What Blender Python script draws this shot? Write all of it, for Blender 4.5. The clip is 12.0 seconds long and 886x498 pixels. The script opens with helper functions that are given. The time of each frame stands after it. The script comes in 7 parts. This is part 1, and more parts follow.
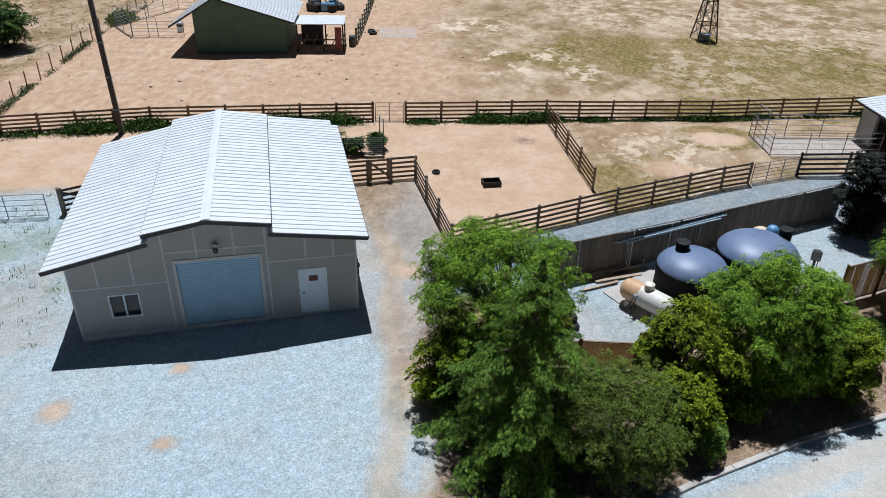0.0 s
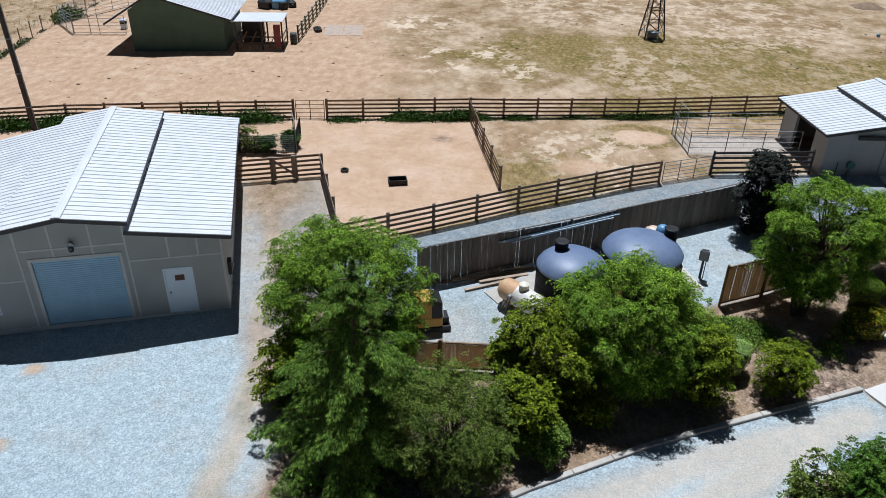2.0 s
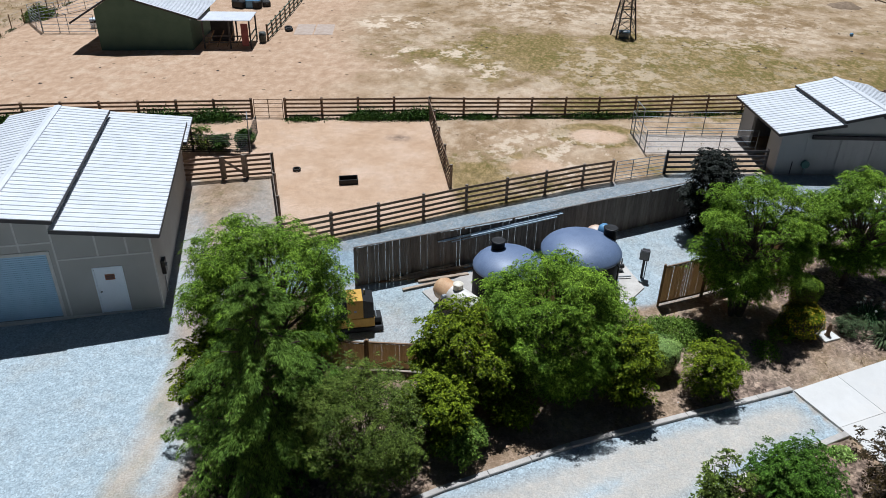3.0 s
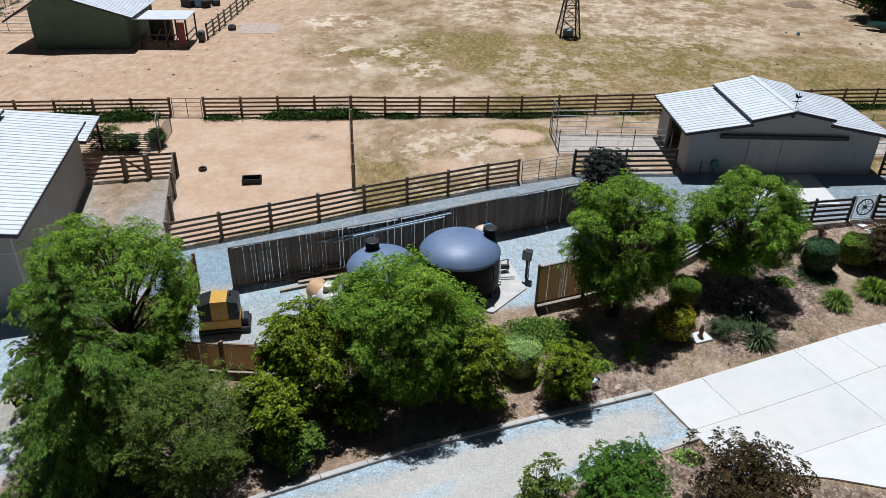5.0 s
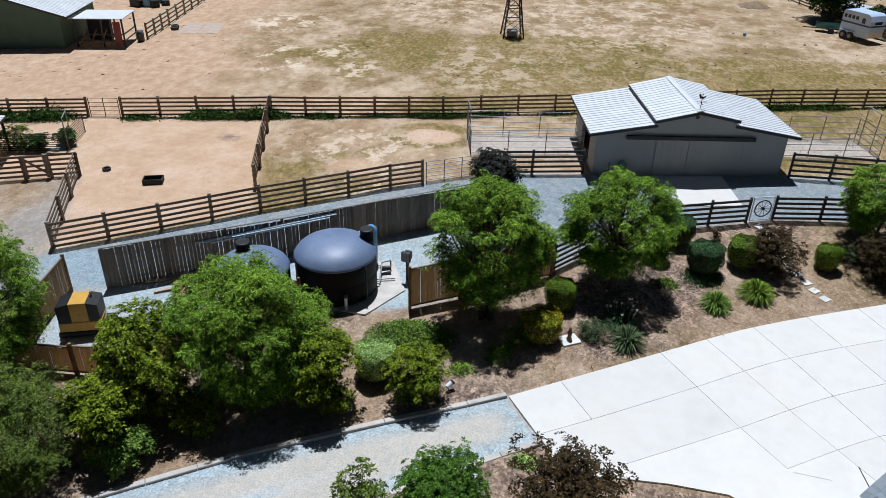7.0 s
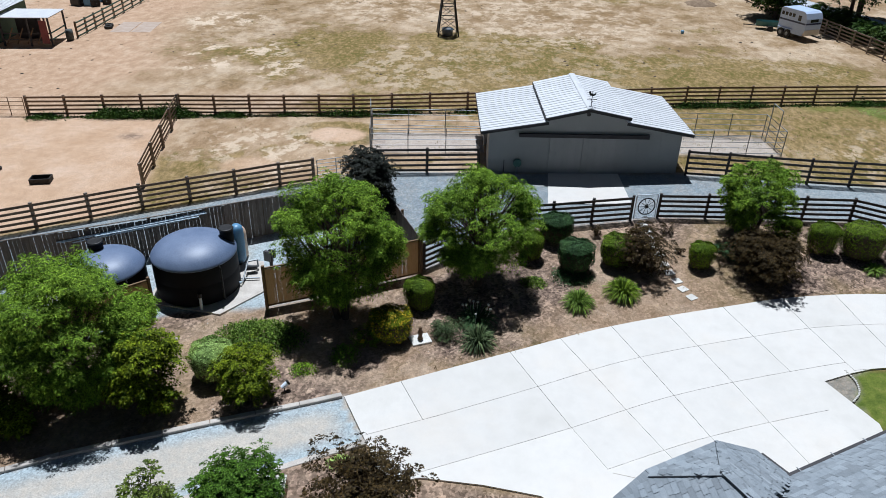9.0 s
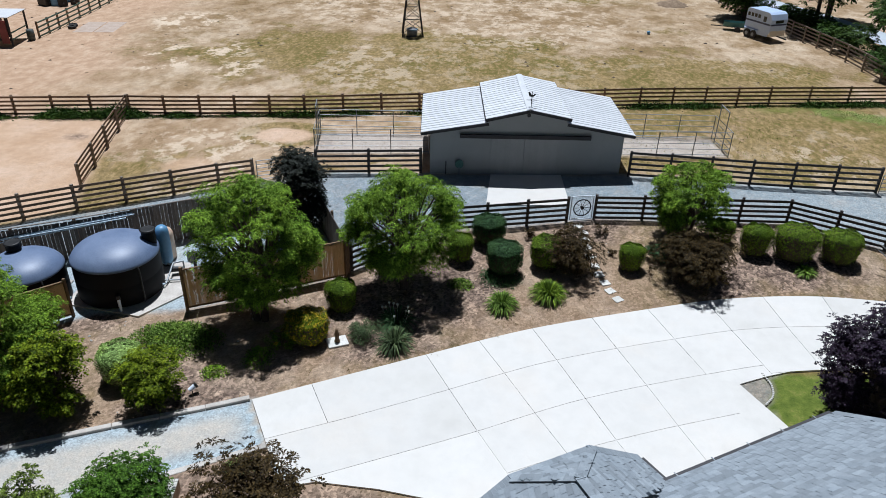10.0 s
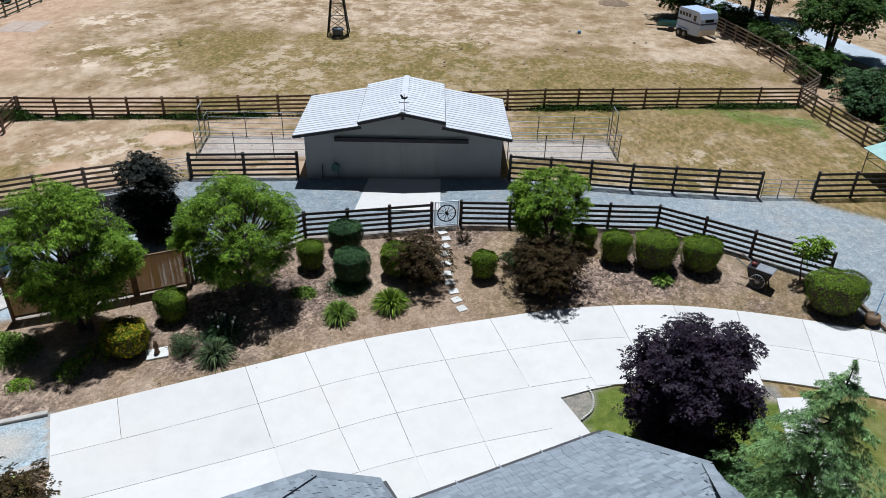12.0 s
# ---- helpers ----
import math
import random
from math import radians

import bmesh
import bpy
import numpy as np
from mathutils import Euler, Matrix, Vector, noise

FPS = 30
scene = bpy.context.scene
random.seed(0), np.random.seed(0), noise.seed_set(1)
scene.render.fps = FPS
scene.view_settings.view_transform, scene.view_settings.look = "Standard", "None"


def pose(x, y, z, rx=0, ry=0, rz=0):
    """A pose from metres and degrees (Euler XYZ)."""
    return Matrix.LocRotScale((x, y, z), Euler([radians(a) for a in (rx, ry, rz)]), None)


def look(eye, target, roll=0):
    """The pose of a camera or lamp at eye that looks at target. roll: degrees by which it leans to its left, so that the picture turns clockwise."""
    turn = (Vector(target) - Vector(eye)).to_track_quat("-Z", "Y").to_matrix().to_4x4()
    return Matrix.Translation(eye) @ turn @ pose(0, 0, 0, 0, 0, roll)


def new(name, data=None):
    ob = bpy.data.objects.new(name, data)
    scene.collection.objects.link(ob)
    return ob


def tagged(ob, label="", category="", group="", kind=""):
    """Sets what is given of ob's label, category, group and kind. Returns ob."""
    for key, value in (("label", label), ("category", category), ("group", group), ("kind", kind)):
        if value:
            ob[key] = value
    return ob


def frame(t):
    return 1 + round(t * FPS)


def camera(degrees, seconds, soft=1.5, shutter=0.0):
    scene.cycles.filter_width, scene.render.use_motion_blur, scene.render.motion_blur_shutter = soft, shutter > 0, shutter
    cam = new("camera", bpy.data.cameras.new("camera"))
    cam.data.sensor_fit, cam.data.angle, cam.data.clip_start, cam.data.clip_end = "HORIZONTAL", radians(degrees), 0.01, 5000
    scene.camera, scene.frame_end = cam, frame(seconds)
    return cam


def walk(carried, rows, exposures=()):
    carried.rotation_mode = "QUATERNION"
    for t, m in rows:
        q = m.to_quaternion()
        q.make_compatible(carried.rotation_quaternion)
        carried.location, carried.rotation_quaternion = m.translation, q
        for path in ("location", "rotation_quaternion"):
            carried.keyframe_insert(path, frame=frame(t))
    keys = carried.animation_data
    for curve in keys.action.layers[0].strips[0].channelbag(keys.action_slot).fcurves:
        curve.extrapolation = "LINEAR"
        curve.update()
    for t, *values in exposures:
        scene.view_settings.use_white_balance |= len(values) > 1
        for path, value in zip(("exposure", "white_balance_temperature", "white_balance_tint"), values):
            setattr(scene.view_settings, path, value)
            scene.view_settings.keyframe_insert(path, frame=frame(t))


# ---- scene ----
cam = camera(63.2, 12.0, soft=0.8)
PATH = [
    (0, (-1.191, -2.164, 16.653), (-1.302, -0.432, 15.659), 1.4),
    (0.5, (0.009, -1.918, 16.58), (-0.105, -0.185, 15.587), 1.4),
    (1, (1.287, -1.707, 16.522), (1.172, 0.025, 15.53), 1.4),
    (1.5, (2.617, -1.503, 16.511), (2.501, 0.229, 15.518), 1.4),
    (2, (3.935, -1.345, 16.532), (3.818, 0.385, 15.536), 1.4),
    (2.5, (5.241, -1.172, 16.505), (5.124, 0.558, 15.509), 1.4),
    (3, (6.52, -0.985, 16.453), (6.403, 0.745, 15.458), 1.4),
    (5, (11.515, -0.296, 16.423), (11.399, 1.434, 15.427), 1.4),
    (5.5, (12.801, -0.083, 16.353), (12.683, 1.648, 15.359), 1.4),
    (6, (14.038, 0.102, 16.334), (13.92, 1.834, 15.341), 1.4),
    (6.5, (15.277, 0.25, 16.364), (15.161, 1.982, 15.37), 1.4),
    (7, (16.562, 0.393, 16.39), (16.446, 2.125, 15.396), 1.5),
    (9, (22.126, 1.073, 16.328), (22.014, 2.804, 15.334), 1.4),
    (9.5, (23.633, 1.263, 16.334), (23.522, 2.995, 15.34), 1.4),
    (10, (25.147, 1.488, 16.336), (25.038, 3.221, 15.343), 1.5),
    (10.5, (26.686, 1.754, 16.383), (26.577, 3.486, 15.388), 1.5),
    (11, (28.249, 2.07, 16.422), (28.142, 3.801, 15.426), 1.5),
    (11.5, (29.856, 2.433, 16.455), (29.75, 4.163, 15.457), 1.5),
    (12, (31.461, 2.815, 16.469), (31.354, 4.545, 15.47), 1.5),
]
walk(cam, [(t, look(eye, target, roll)) for t, eye, target, roll in PATH], [(0.0, 0.0, 5470, 8), (12.0, 0.0, 5470, 8)])

# ---- light ----
SUN_TO = Vector((-0.19, 1.10, 3.5)).normalized()
world = bpy.data.worlds.new("sky")
scene.world = world
world.use_nodes = True
wn = world.node_tree.nodes
sky = wn.new("ShaderNodeTexSky")
sky.sky_type = "NISHITA"
sky.sun_disc = False
sky.sun_elevation = math.asin(SUN_TO.z)
sky.sun_rotation = math.atan2(SUN_TO.x, SUN_TO.y)
wn["Background"].inputs["Strength"].default_value = 0.013
world.node_tree.links.new(sky.outputs["Color"], wn["Background"].inputs["Color"])
sun = new("sun", bpy.data.lights.new("sun", "SUN"))
sun.data.energy, sun.data.angle, sun.data.color = 5.0, radians(0.53), (1.0, 0.955, 0.89)
sun.matrix_world = look(SUN_TO * 60, (0, 0, 0))


# ---- ground height ----
GY = ((-400, -.35), (19, -.35), (22, -.15), (27, 0), (32, .25), (37, .45), (42, .6), (60, .8), (600, 1.5))


def smooth(a, b, v):
    t = np.clip((v - a) / (b - a), 0, 1)
    return t * t * (3 - 2 * t)


def ground_z(x, y):
    return np.interp(y, [p[0] for p in GY], [p[1] for p in GY]) + .012 * np.clip(x - 5, 0, 30) * smooth(25, 35, y)


def gp(x, y, h=0.0):
    return Vector((x, y, float(ground_z(x, y)) + h))


# ---- materials ----
def nodes_of(name):
    m = bpy.data.materials.new(name)
    m.use_nodes = True
    nt = m.node_tree
    return m, nt, nt.nodes["Principled BSDF"]


def add(nt, kind, **values):
    n = nt.nodes.new(kind)
    for k, v in values.items():
        n.inputs[k].default_value = v
    return n


def noise_of(nt, vec, scale, detail=6.0, rough=0.6):
    n = add(nt, "ShaderNodeTexNoise", Scale=scale, Detail=detail, Roughness=rough)
    if vec is not None:
        nt.links.new(vec, n.inputs["Vector"])
    return n.outputs["Fac"]


def ramp_of(nt, fac, stops):
    r = nt.nodes.new("ShaderNodeValToRGB")
    el = r.color_ramp.elements
    while len(el) < len(stops):
        el.new(0.5)
    for e, (pos, c) in zip(el, stops):
        e.position, e.color = pos, (*c, 1)
    nt.links.new(fac, r.inputs["Fac"])
    return r.outputs["Color"]


def mix_of(nt, fac, a, b, blend="MIX"):
    n = nt.nodes.new("ShaderNodeMix")
    n.data_type, n.blend_type = "RGBA", blend
    for sock, v in ((n.inputs[0], fac), (n.inputs[6], a), (n.inputs[7], b)):
        if hasattr(v, "links"):
            nt.links.new(v, sock)
        else:
            sock.default_value = v if isinstance(v, float) else (*v, 1)
    return n.outputs[2]


def bump_of(nt, bsdf, height, strength, dist):
    b = add(nt, "ShaderNodeBump", Strength=strength, Distance=dist)
    nt.links.new(height, b.inputs["Height"])
    nt.links.new(b.outputs["Normal"], bsdf.inputs["Normal"])


def coords(nt, kind="Object"):
    return nt.nodes.new("ShaderNodeTexCoord").outputs[kind]


def surface(name, dark, light, scale=3.0, fine=40.0, rough=0.8, metal=0.0, bump=0.3, dist=0.01, vary=0.0, spec=0.5, stretch=None):
    """A worn surface: broad stains from dark to light, fine grain, and a shift from piece to piece."""
    m, nt, b = nodes_of(name)
    vec = coords(nt)
    if stretch:
        mp = nt.nodes.new("ShaderNodeMapping")
        mp.inputs["Scale"].default_value = stretch
        nt.links.new(vec, mp.inputs["Vector"])
        vec = mp.outputs["Vector"]
    broad, grain = noise_of(nt, vec, scale), noise_of(nt, vec, fine, 4.0)
    col = ramp_of(nt, broad, ((0.3, dark), (0.7, light)))
    g = ramp_of(nt, grain, ((0.3, (.72, .72, .72)), (0.7, (1.12, 1.12, 1.12))))
    col = mix_of(nt, 0.8, col, g, "MULTIPLY")
    if vary:
        info = nt.nodes.new("ShaderNodeObjectInfo")
        v = ramp_of(nt, info.outputs["Random"], ((0, (1 - vary,) * 3), (1, (1 + vary,) * 3)))
        col = mix_of(nt, 1.0, col, v, "MULTIPLY")
    nt.links.new(col, b.inputs["Base Color"])
    b.inputs["Roughness"].default_value, b.inputs["Metallic"].default_value = rough, metal
    b.inputs["Specular IOR Level"].default_value = spec
    bump_of(nt, b, grain, bump, dist)
    return m


def leafy(name, dark, light, rough=0.65, trans=0.09, spec=0.1):
    dark, light = tuple(c * .55 for c in dark), tuple(c * .97 for c in light)
    m, nt, b = nodes_of(name)
    geo = nt.nodes.new("ShaderNodeNewGeometry")
    col = ramp_of(nt, geo.outputs["Random Per Island"], ((0, dark), (0.75, light), (1, tuple(min(1, c * 1.5) for c in light))))
    clump = noise_of(nt, coords(nt), 1.1, 3.0)
    col = mix_of(nt, 1.0, col, ramp_of(nt, clump, ((0.3, (.65, .7, .7)), (0.7, (1.25, 1.2, 1.0)))), "MULTIPLY")
    nt.links.new(col, b.inputs["Base Color"])
    b.inputs["Roughness"].default_value = rough
    b.inputs["Specular IOR Level"].default_value = spec
    tr = nt.nodes.new("ShaderNodeBsdfTranslucent")
    nt.links.new(col, tr.inputs["Color"])
    mx = nt.nodes.new("ShaderNodeMixShader")
    mx.inputs[0].default_value = trans
    nt.links.new(b.outputs[0], mx.inputs[1])
    nt.links.new(tr.outputs[0], mx.inputs[2])
    nt.links.new(mx.outputs[0], nt.nodes["Material Output"].inputs["Surface"])
    return m


def ground_material():
    m, nt, b = nodes_of("earth")
    geo = nt.nodes.new("ShaderNodeNewGeometry")
    pos = geo.outputs["Position"]
    za, zb = nt.nodes.new("ShaderNodeAttribute"), nt.nodes.new("ShaderNodeAttribute")
    za.attribute_name, zb.attribute_name = "zone_a", "zone_b"
    zc = nt.nodes.new("ShaderNodeAttribute")
    zc.attribute_name = "zone_c"
    sc = nt.nodes.new("ShaderNodeSeparateColor")
    nt.links.new(zc.outputs["Color"], sc.inputs[0])
    sa, sb = nt.nodes.new("ShaderNodeSeparateColor"), nt.nodes.new("ShaderNodeSeparateColor")
    nt.links.new(za.outputs["Color"], sa.inputs[0])
    nt.links.new(zb.outputs["Color"], sb.inputs[0])
    mid, small, grit = (noise_of(nt, pos, s, d, .65) for s, d in ((.45, 6.0), (2.6, 6.0), (19.0, 3.0)))
    def warped(scale, detail, rough, squeeze):
        mp = nt.nodes.new("ShaderNodeMapping")
        mp.inputs["Scale"].default_value = (*squeeze, 1)
        nt.links.new(pos, mp.inputs["Vector"])
        return noise_of(nt, mp.outputs["Vector"], scale, detail, rough)

    def times(p, q):
        n = nt.nodes.new("ShaderNodeMath")
        n.operation = "MULTIPLY"
        nt.links.new(p, n.inputs[0])
        nt.links.new(q, n.inputs[1])
        return n.outputs[0]
    black, white = (0, 0, 0), (1, 1, 1)
    streak = warped(.42, 10.0, .72, (.8, .6))
    tuft = warped(3.4, 5.0, .7, (1, .55))
    crumb = warped(1.5, 8.0, .75, (1, .6))
    peb_v = add(nt, "ShaderNodeTexVoronoi", Scale=18.0)
    nt.links.new(pos, peb_v.inputs["Vector"])
    bw = nt.nodes.new("ShaderNodeRGBToBW")
    nt.links.new(peb_v.outputs["Color"], bw.inputs[0])
    peb = bw.outputs[0]
    # dry straw, crumbling dirt and bare pale crusts
    col = ramp_of(nt, streak, ((.38, (.25, .165, .083)), (.46, (.33, .232, .135)), (.53, (.395, .288, .182)), (.60, (.485, .375, .26))))
    col = mix_of(nt, 1.0, col, ramp_of(nt, crumb, ((.34, (.80, .78, .75)), (.5, (1, 1, 1)), (.66, (1.16, 1.16, 1.16)))), "MULTIPLY")
    bare = ramp_of(nt, crumb, ((.36, (.40, .26, .165)), (.5, (.485, .328, .215)), (.62, (.56, .40, .28))))
    col = mix_of(nt, sb.outputs[1], col, bare)
    olive = ramp_of(nt, tuft, ((.34, (.125, .09, .026)), (.5, (.235, .165, .06)), (.62, (.34, .24, .105))))
    patchy = ramp_of(nt, streak, ((.44, white), (.56, black)))
    lean = nt.nodes.new("ShaderNodeMath")
    lean.operation = "MULTIPLY_ADD"
    lean.inputs[1].default_value, lean.inputs[2].default_value = 1.9, -1.0
    nt.links.new(crumb, lean.inputs[0])
    edge = nt.nodes.new("ShaderNodeMath")
    edge.operation = "ADD"
    nt.links.new(lean.outputs[0], edge.inputs[0])
    nt.links.new(sb.outputs[0], edge.inputs[1])
    col = mix_of(nt, ramp_of(nt, edge.outputs[0], ((.36, black), (.62, (.85, .85, .85)))), col, olive)
    col = mix_of(nt, times(times(sb.outputs[0], patchy), ramp_of(nt, tuft, ((.42, white), (.6, black)))), col, (.15, .125, .035))
    crust = times(times(ramp_of(nt, warped(.8, 9.0, .72, (1, .8)), ((.50, black), (.535, white))), ramp_of(nt, streak, ((.43, black), (.48, white)))), sc.outputs[0])
    col = mix_of(nt, crust, col, (.66, .53, .395))
    speck = add(nt, "ShaderNodeTexVoronoi", Scale=.62)
    nt.links.new(pos, speck.inputs["Vector"])
    col = mix_of(nt, ramp_of(nt, speck.outputs["Distance"], ((.06, (.8, .8, .8)), (.10, black))), col, (.13, .09, .05))
    sand = ramp_of(nt, mid, ((.3, (.49, .325, .205)), (.5, (.555, .385, .26)), (.7, (.62, .455, .335))))
    sand = mix_of(nt, .6, sand, ramp_of(nt, small, ((.35, (.86, .84, .82)), (.6, (1.05, 1.05, 1.05)))), "MULTIPLY")
    col = mix_of(nt, sa.outputs[1], col, sand)
    gravel = ramp_of(nt, small, ((.25, (.32, .385, .425)), (.55, (.41, .485, .525)), (.78, (.50, .57, .60))))
    gravel = mix_of(nt, ramp_of(nt, mid, ((.5, (0, 0, 0)), (.78, (.6, .6, .6)))), gravel, (.42, .40, .35))
    gravel = mix_of(nt, 1.0, gravel, ramp_of(nt, peb, ((.1, (.74, .74, .74)), (.9, (1.22, 1.22, 1.22)))), "MULTIPLY")
    gravel = mix_of(nt, sc.outputs[2], gravel, mix_of(nt, 1.0, gravel, (.70, .75, .79), "MULTIPLY"))
    gravel = mix_of(nt, times(sc.outputs[1], ramp_of(nt, small, ((.3, (.6, .6, .6)), (.6, white)))), gravel, (.55, .525, .48))
    col = mix_of(nt, sa.outputs[0], col, gravel)
    mulch = ramp_of(nt, small, ((.3, (.10, .072, .056)), (.5, (.21, .15, .115)), (.68, (.37, .275, .205))))
    mulch = mix_of(nt, ramp_of(nt, mid, ((.5, black), (.66, (.7, .7, .7)))), mulch, (.40, .285, .205))
    vor2 = add(nt, "ShaderNodeTexVoronoi", Scale=11.0)
    nt.links.new(pos, vor2.inputs["Vector"])
    bw2 = nt.nodes.new("ShaderNodeRGBToBW")
    nt.links.new(vor2.outputs["Color"], bw2.inputs[0])
    mulch = mix_of(nt, 1.0, mulch, ramp_of(nt, bw2.outputs[0], ((.15, (.42, .41, .41)), (.5, (.92, .92, .92)), (.85, (1.6, 1.58, 1.56)))), "MULTIPLY")
    col = mix_of(nt, sa.outputs[2], col, mulch)
    lawn = ramp_of(nt, small, ((.3, (.075, .11, .018)), (.55, (.14, .175, .03)), (.78, (.25, .235, .07))))
    col = mix_of(nt, sb.outputs[2], col, lawn)
    col = mix_of(nt, .8, col, ramp_of(nt, grit, ((.3, (.74, .74, .74)), (.7, (1.2, 1.2, 1.2)))), "MULTIPLY")
    nt.links.new(col, b.inputs["Base Color"])
    b.inputs["Roughness"].default_value = .95
    b.inputs["Specular IOR Level"].default_value = .15
    both = nt.nodes.new("ShaderNodeMath")
    both.operation = "ADD"
    nt.links.new(grit, both.inputs[0])
    nt.links.new(small, both.inputs[1])
    bump_of(nt, b, both.outputs[0], .7, .05)
    return m


def concrete_material():
    m, nt, b = nodes_of("concrete")
    pos = nt.nodes.new("ShaderNodeNewGeometry").outputs["Position"]
    broad, mid, grain = noise_of(nt, pos, .35, 6.0, .65), noise_of(nt, pos, 1.8, 6.0, .65), noise_of(nt, pos, 45.0, 3.0)
    col = ramp_of(nt, broad, ((.3, (.60, .575, .535)), (.5, (.64, .615, .58)), (.7, (.645, .605, .555))))
    col = mix_of(nt, .7, col, ramp_of(nt, mid, ((.3, (.93, .93, .93)), (.6, (1.02, 1.02, 1.02)))), "MULTIPLY")
    info = nt.nodes.new("ShaderNodeObjectInfo")
    col = mix_of(nt, 1.0, col, ramp_of(nt, info.outputs["Random"], ((0, (.95, .95, .95)), (1, (1.03, 1.03, 1.03)))), "MULTIPLY")
    col = mix_of(nt, .5, col, ramp_of(nt, grain, ((.3, (.88, .88, .88)), (.7, (1.06, 1.06, 1.06)))), "MULTIPLY")
    nt.links.new(col, b.inputs["Base Color"])
    b.inputs["Roughness"].default_value = .85
    bump_of(nt, b, grain, .3, .01)
    return m


EARTH, CONCRETE = ground_material(), concrete_material()
ROOF_METAL = surface("white_roof_sheet", (.64, .65, .675), (.75, .76, .785), 1.2, 30, .42, 0, .05, .004, .04)
STUCCO = surface("taupe_siding", (.375, .375, .36), (.44, .44, .425), .8, 60, .85, 0, .25, .006)
BARN_WALL = surface("taupe_barn_siding", (.385, .385, .38), (.45, .45, .445), .7, 55, .85, 0, .2, .005, .05)
TRIM = surface("pale_batten", (.54, .54, .53), (.64, .64, .63), 2, 50, .75)
DARK_TRIM = surface("dark_fascia", (.028, .026, .03), (.05, .046, .05), 2, 50, .6)
DOOR_WHITE = surface("white_door_paint", (.74, .82, .92), (.80, .87, .95), 1.5, 60, .45, 0, .05, .003)
ROLLER = surface("pale_roller_slat", (.37, .56, .74), (.45, .64, .82), 1.5, 60, .45, .1, .05, .003)
FENCE_BROWN = surface("brown_fence_board", (.14, .092, .06), (.26, .18, .125), 2.5, 45, .8, 0, .4, .006, .3, .4, (1, 1, 6))
FENCE_DARK = surface("dark_fence_board", (.03, .024, .022), (.062, .05, .046), 2.5, 45, .65, 0, .3, .005, .25, .5, (1, 1, 6))
POST_GREY = surface("weathered_fence_post", (.17, .135, .105), (.31, .255, .205), 3, 45, .85, 0, .4, .006, .25)
BOARD = surface("grey_wall_board", (.13, .11, .095), (.21, .18, .155), 1.6, 40, .85, 0, .4, .006, .18, .4, (6, 6, 1))
REED = surface("reed_screen", (.46, .32, .17), (.66, .49, .28), 3, 60, .85, 0, .5, .01, .2, .4, (6, 6, 1.5))
_nt = REED.node_tree
_tr = _nt.nodes.new("ShaderNodeBsdfTranslucent")
_tr.inputs["Color"].default_value = (.70, .53, .33, 1)
_mx = add(_nt, "ShaderNodeMixShader", Fac=.45)
_nt.links.new(_nt.nodes["Principled BSDF"].outputs[0], _mx.inputs[1])
_nt.links.new(_tr.outputs[0], _mx.inputs[2])
_nt.links.new(_mx.outputs[0], _nt.nodes["Material Output"].inputs["Surface"])
TIMBER = surface("brown_timber", (.14, .085, .045), (.26, .165, .09), 2, 40, .8, 0, .4, .006, .2)
PALE_TIMBER = surface("weathered_plank", (.27, .20, .14), (.45, .36, .27), 2, 40, .85, 0, .4, .006, .35)
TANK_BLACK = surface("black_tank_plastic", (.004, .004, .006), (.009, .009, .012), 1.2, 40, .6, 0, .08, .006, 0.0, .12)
# dusty black plastic with the sky's reflection mixed into its base colour
TANK_DUST_SKY_SHEEN = surface("dusty_tank_plastic_sky_tint", (.115, .16, .265), (.19, .24, .36), .9, 25, .48, 0, .06, .004)
TANK_WHITE = surface("weathered_white_steel", (.66, .60, .52), (.82, .80, .76), 1.6, 30, .5, 0, .08, .004)
RUST_TAN = surface("rusted_steel", (.50, .27, .13), (.72, .50, .30), 1.8, 30, .55, 0, .1, .004)
RUST_WHITE = surface("rusted_white_steel", (.55, .27, .12), (.82, .76, .66), 1.3, 30, .5, 0, .1, .004)
CREAM = surface("cream_steel", (.72, .64, .5), (.82, .76, .64), 2, 40, .45)
STEEL = surface("galvanised_pipe", (.24, .26, .28), (.36, .38, .40), 4, 50, .5, .3, .05, .003)
PVC = surface("pale_blue_pipe", (.48, .60, .70), (.62, .72, .80), 3, 50, .5)
POLE_WOOD = surface("dark_pole_wood", (.045, .038, .036), (.085, .072, .068), 3, 40, .85)
BLACK_STEEL = surface("black_steel", (.012, .012, .013), (.03, .029, .03), 3, 50, .5, .4)
RUBBER = surface("black_rubber", (.014, .013, .012), (.035, .032, .03), 4, 50, .8)
YELLOW = surface("yellow_machine_paint", (.50, .27, .03), (.64, .37, .05), 2, 40, .5)
GREEN_WALL = surface("green_barn_siding", (.08, .14, .10), (.115, .185, .135), .8, 40, .85, 0, .2, .005)
TRAILER_WHITE = surface("white_trailer_skin", (.50, .62, .86), (.58, .70, .92), 1.2, 40, .35)
BLUE_PAINT = surface("blue_paint", (.10, .24, .42), (.16, .34, .54), 2, 40, .4)
NAVY = surface("navy_paint", (.02, .035, .10), (.03, .05, .14), 2, 40, .4)
TEAL = surface("teal_paint", (.04, .13, .12), (.07, .19, .17), 2, 40, .5)
RED = surface("red_paint", (.14, .02, .025), (.22, .04, .04), 2, 40, .5)
SIGN_BROWN = surface("rust_sign", (.16, .05, .02), (.26, .09, .035), 3, 40, .6)
SHINGLE = surface("grey_shingle", (.22, .25, .28), (.29, .32, .35), 2, 60, .9, 0, .5, .006, .16)
BARK = surface("bark", (.06, .042, .03), (.13, .095, .07), 4, 30, .9, 0, .6, .02)
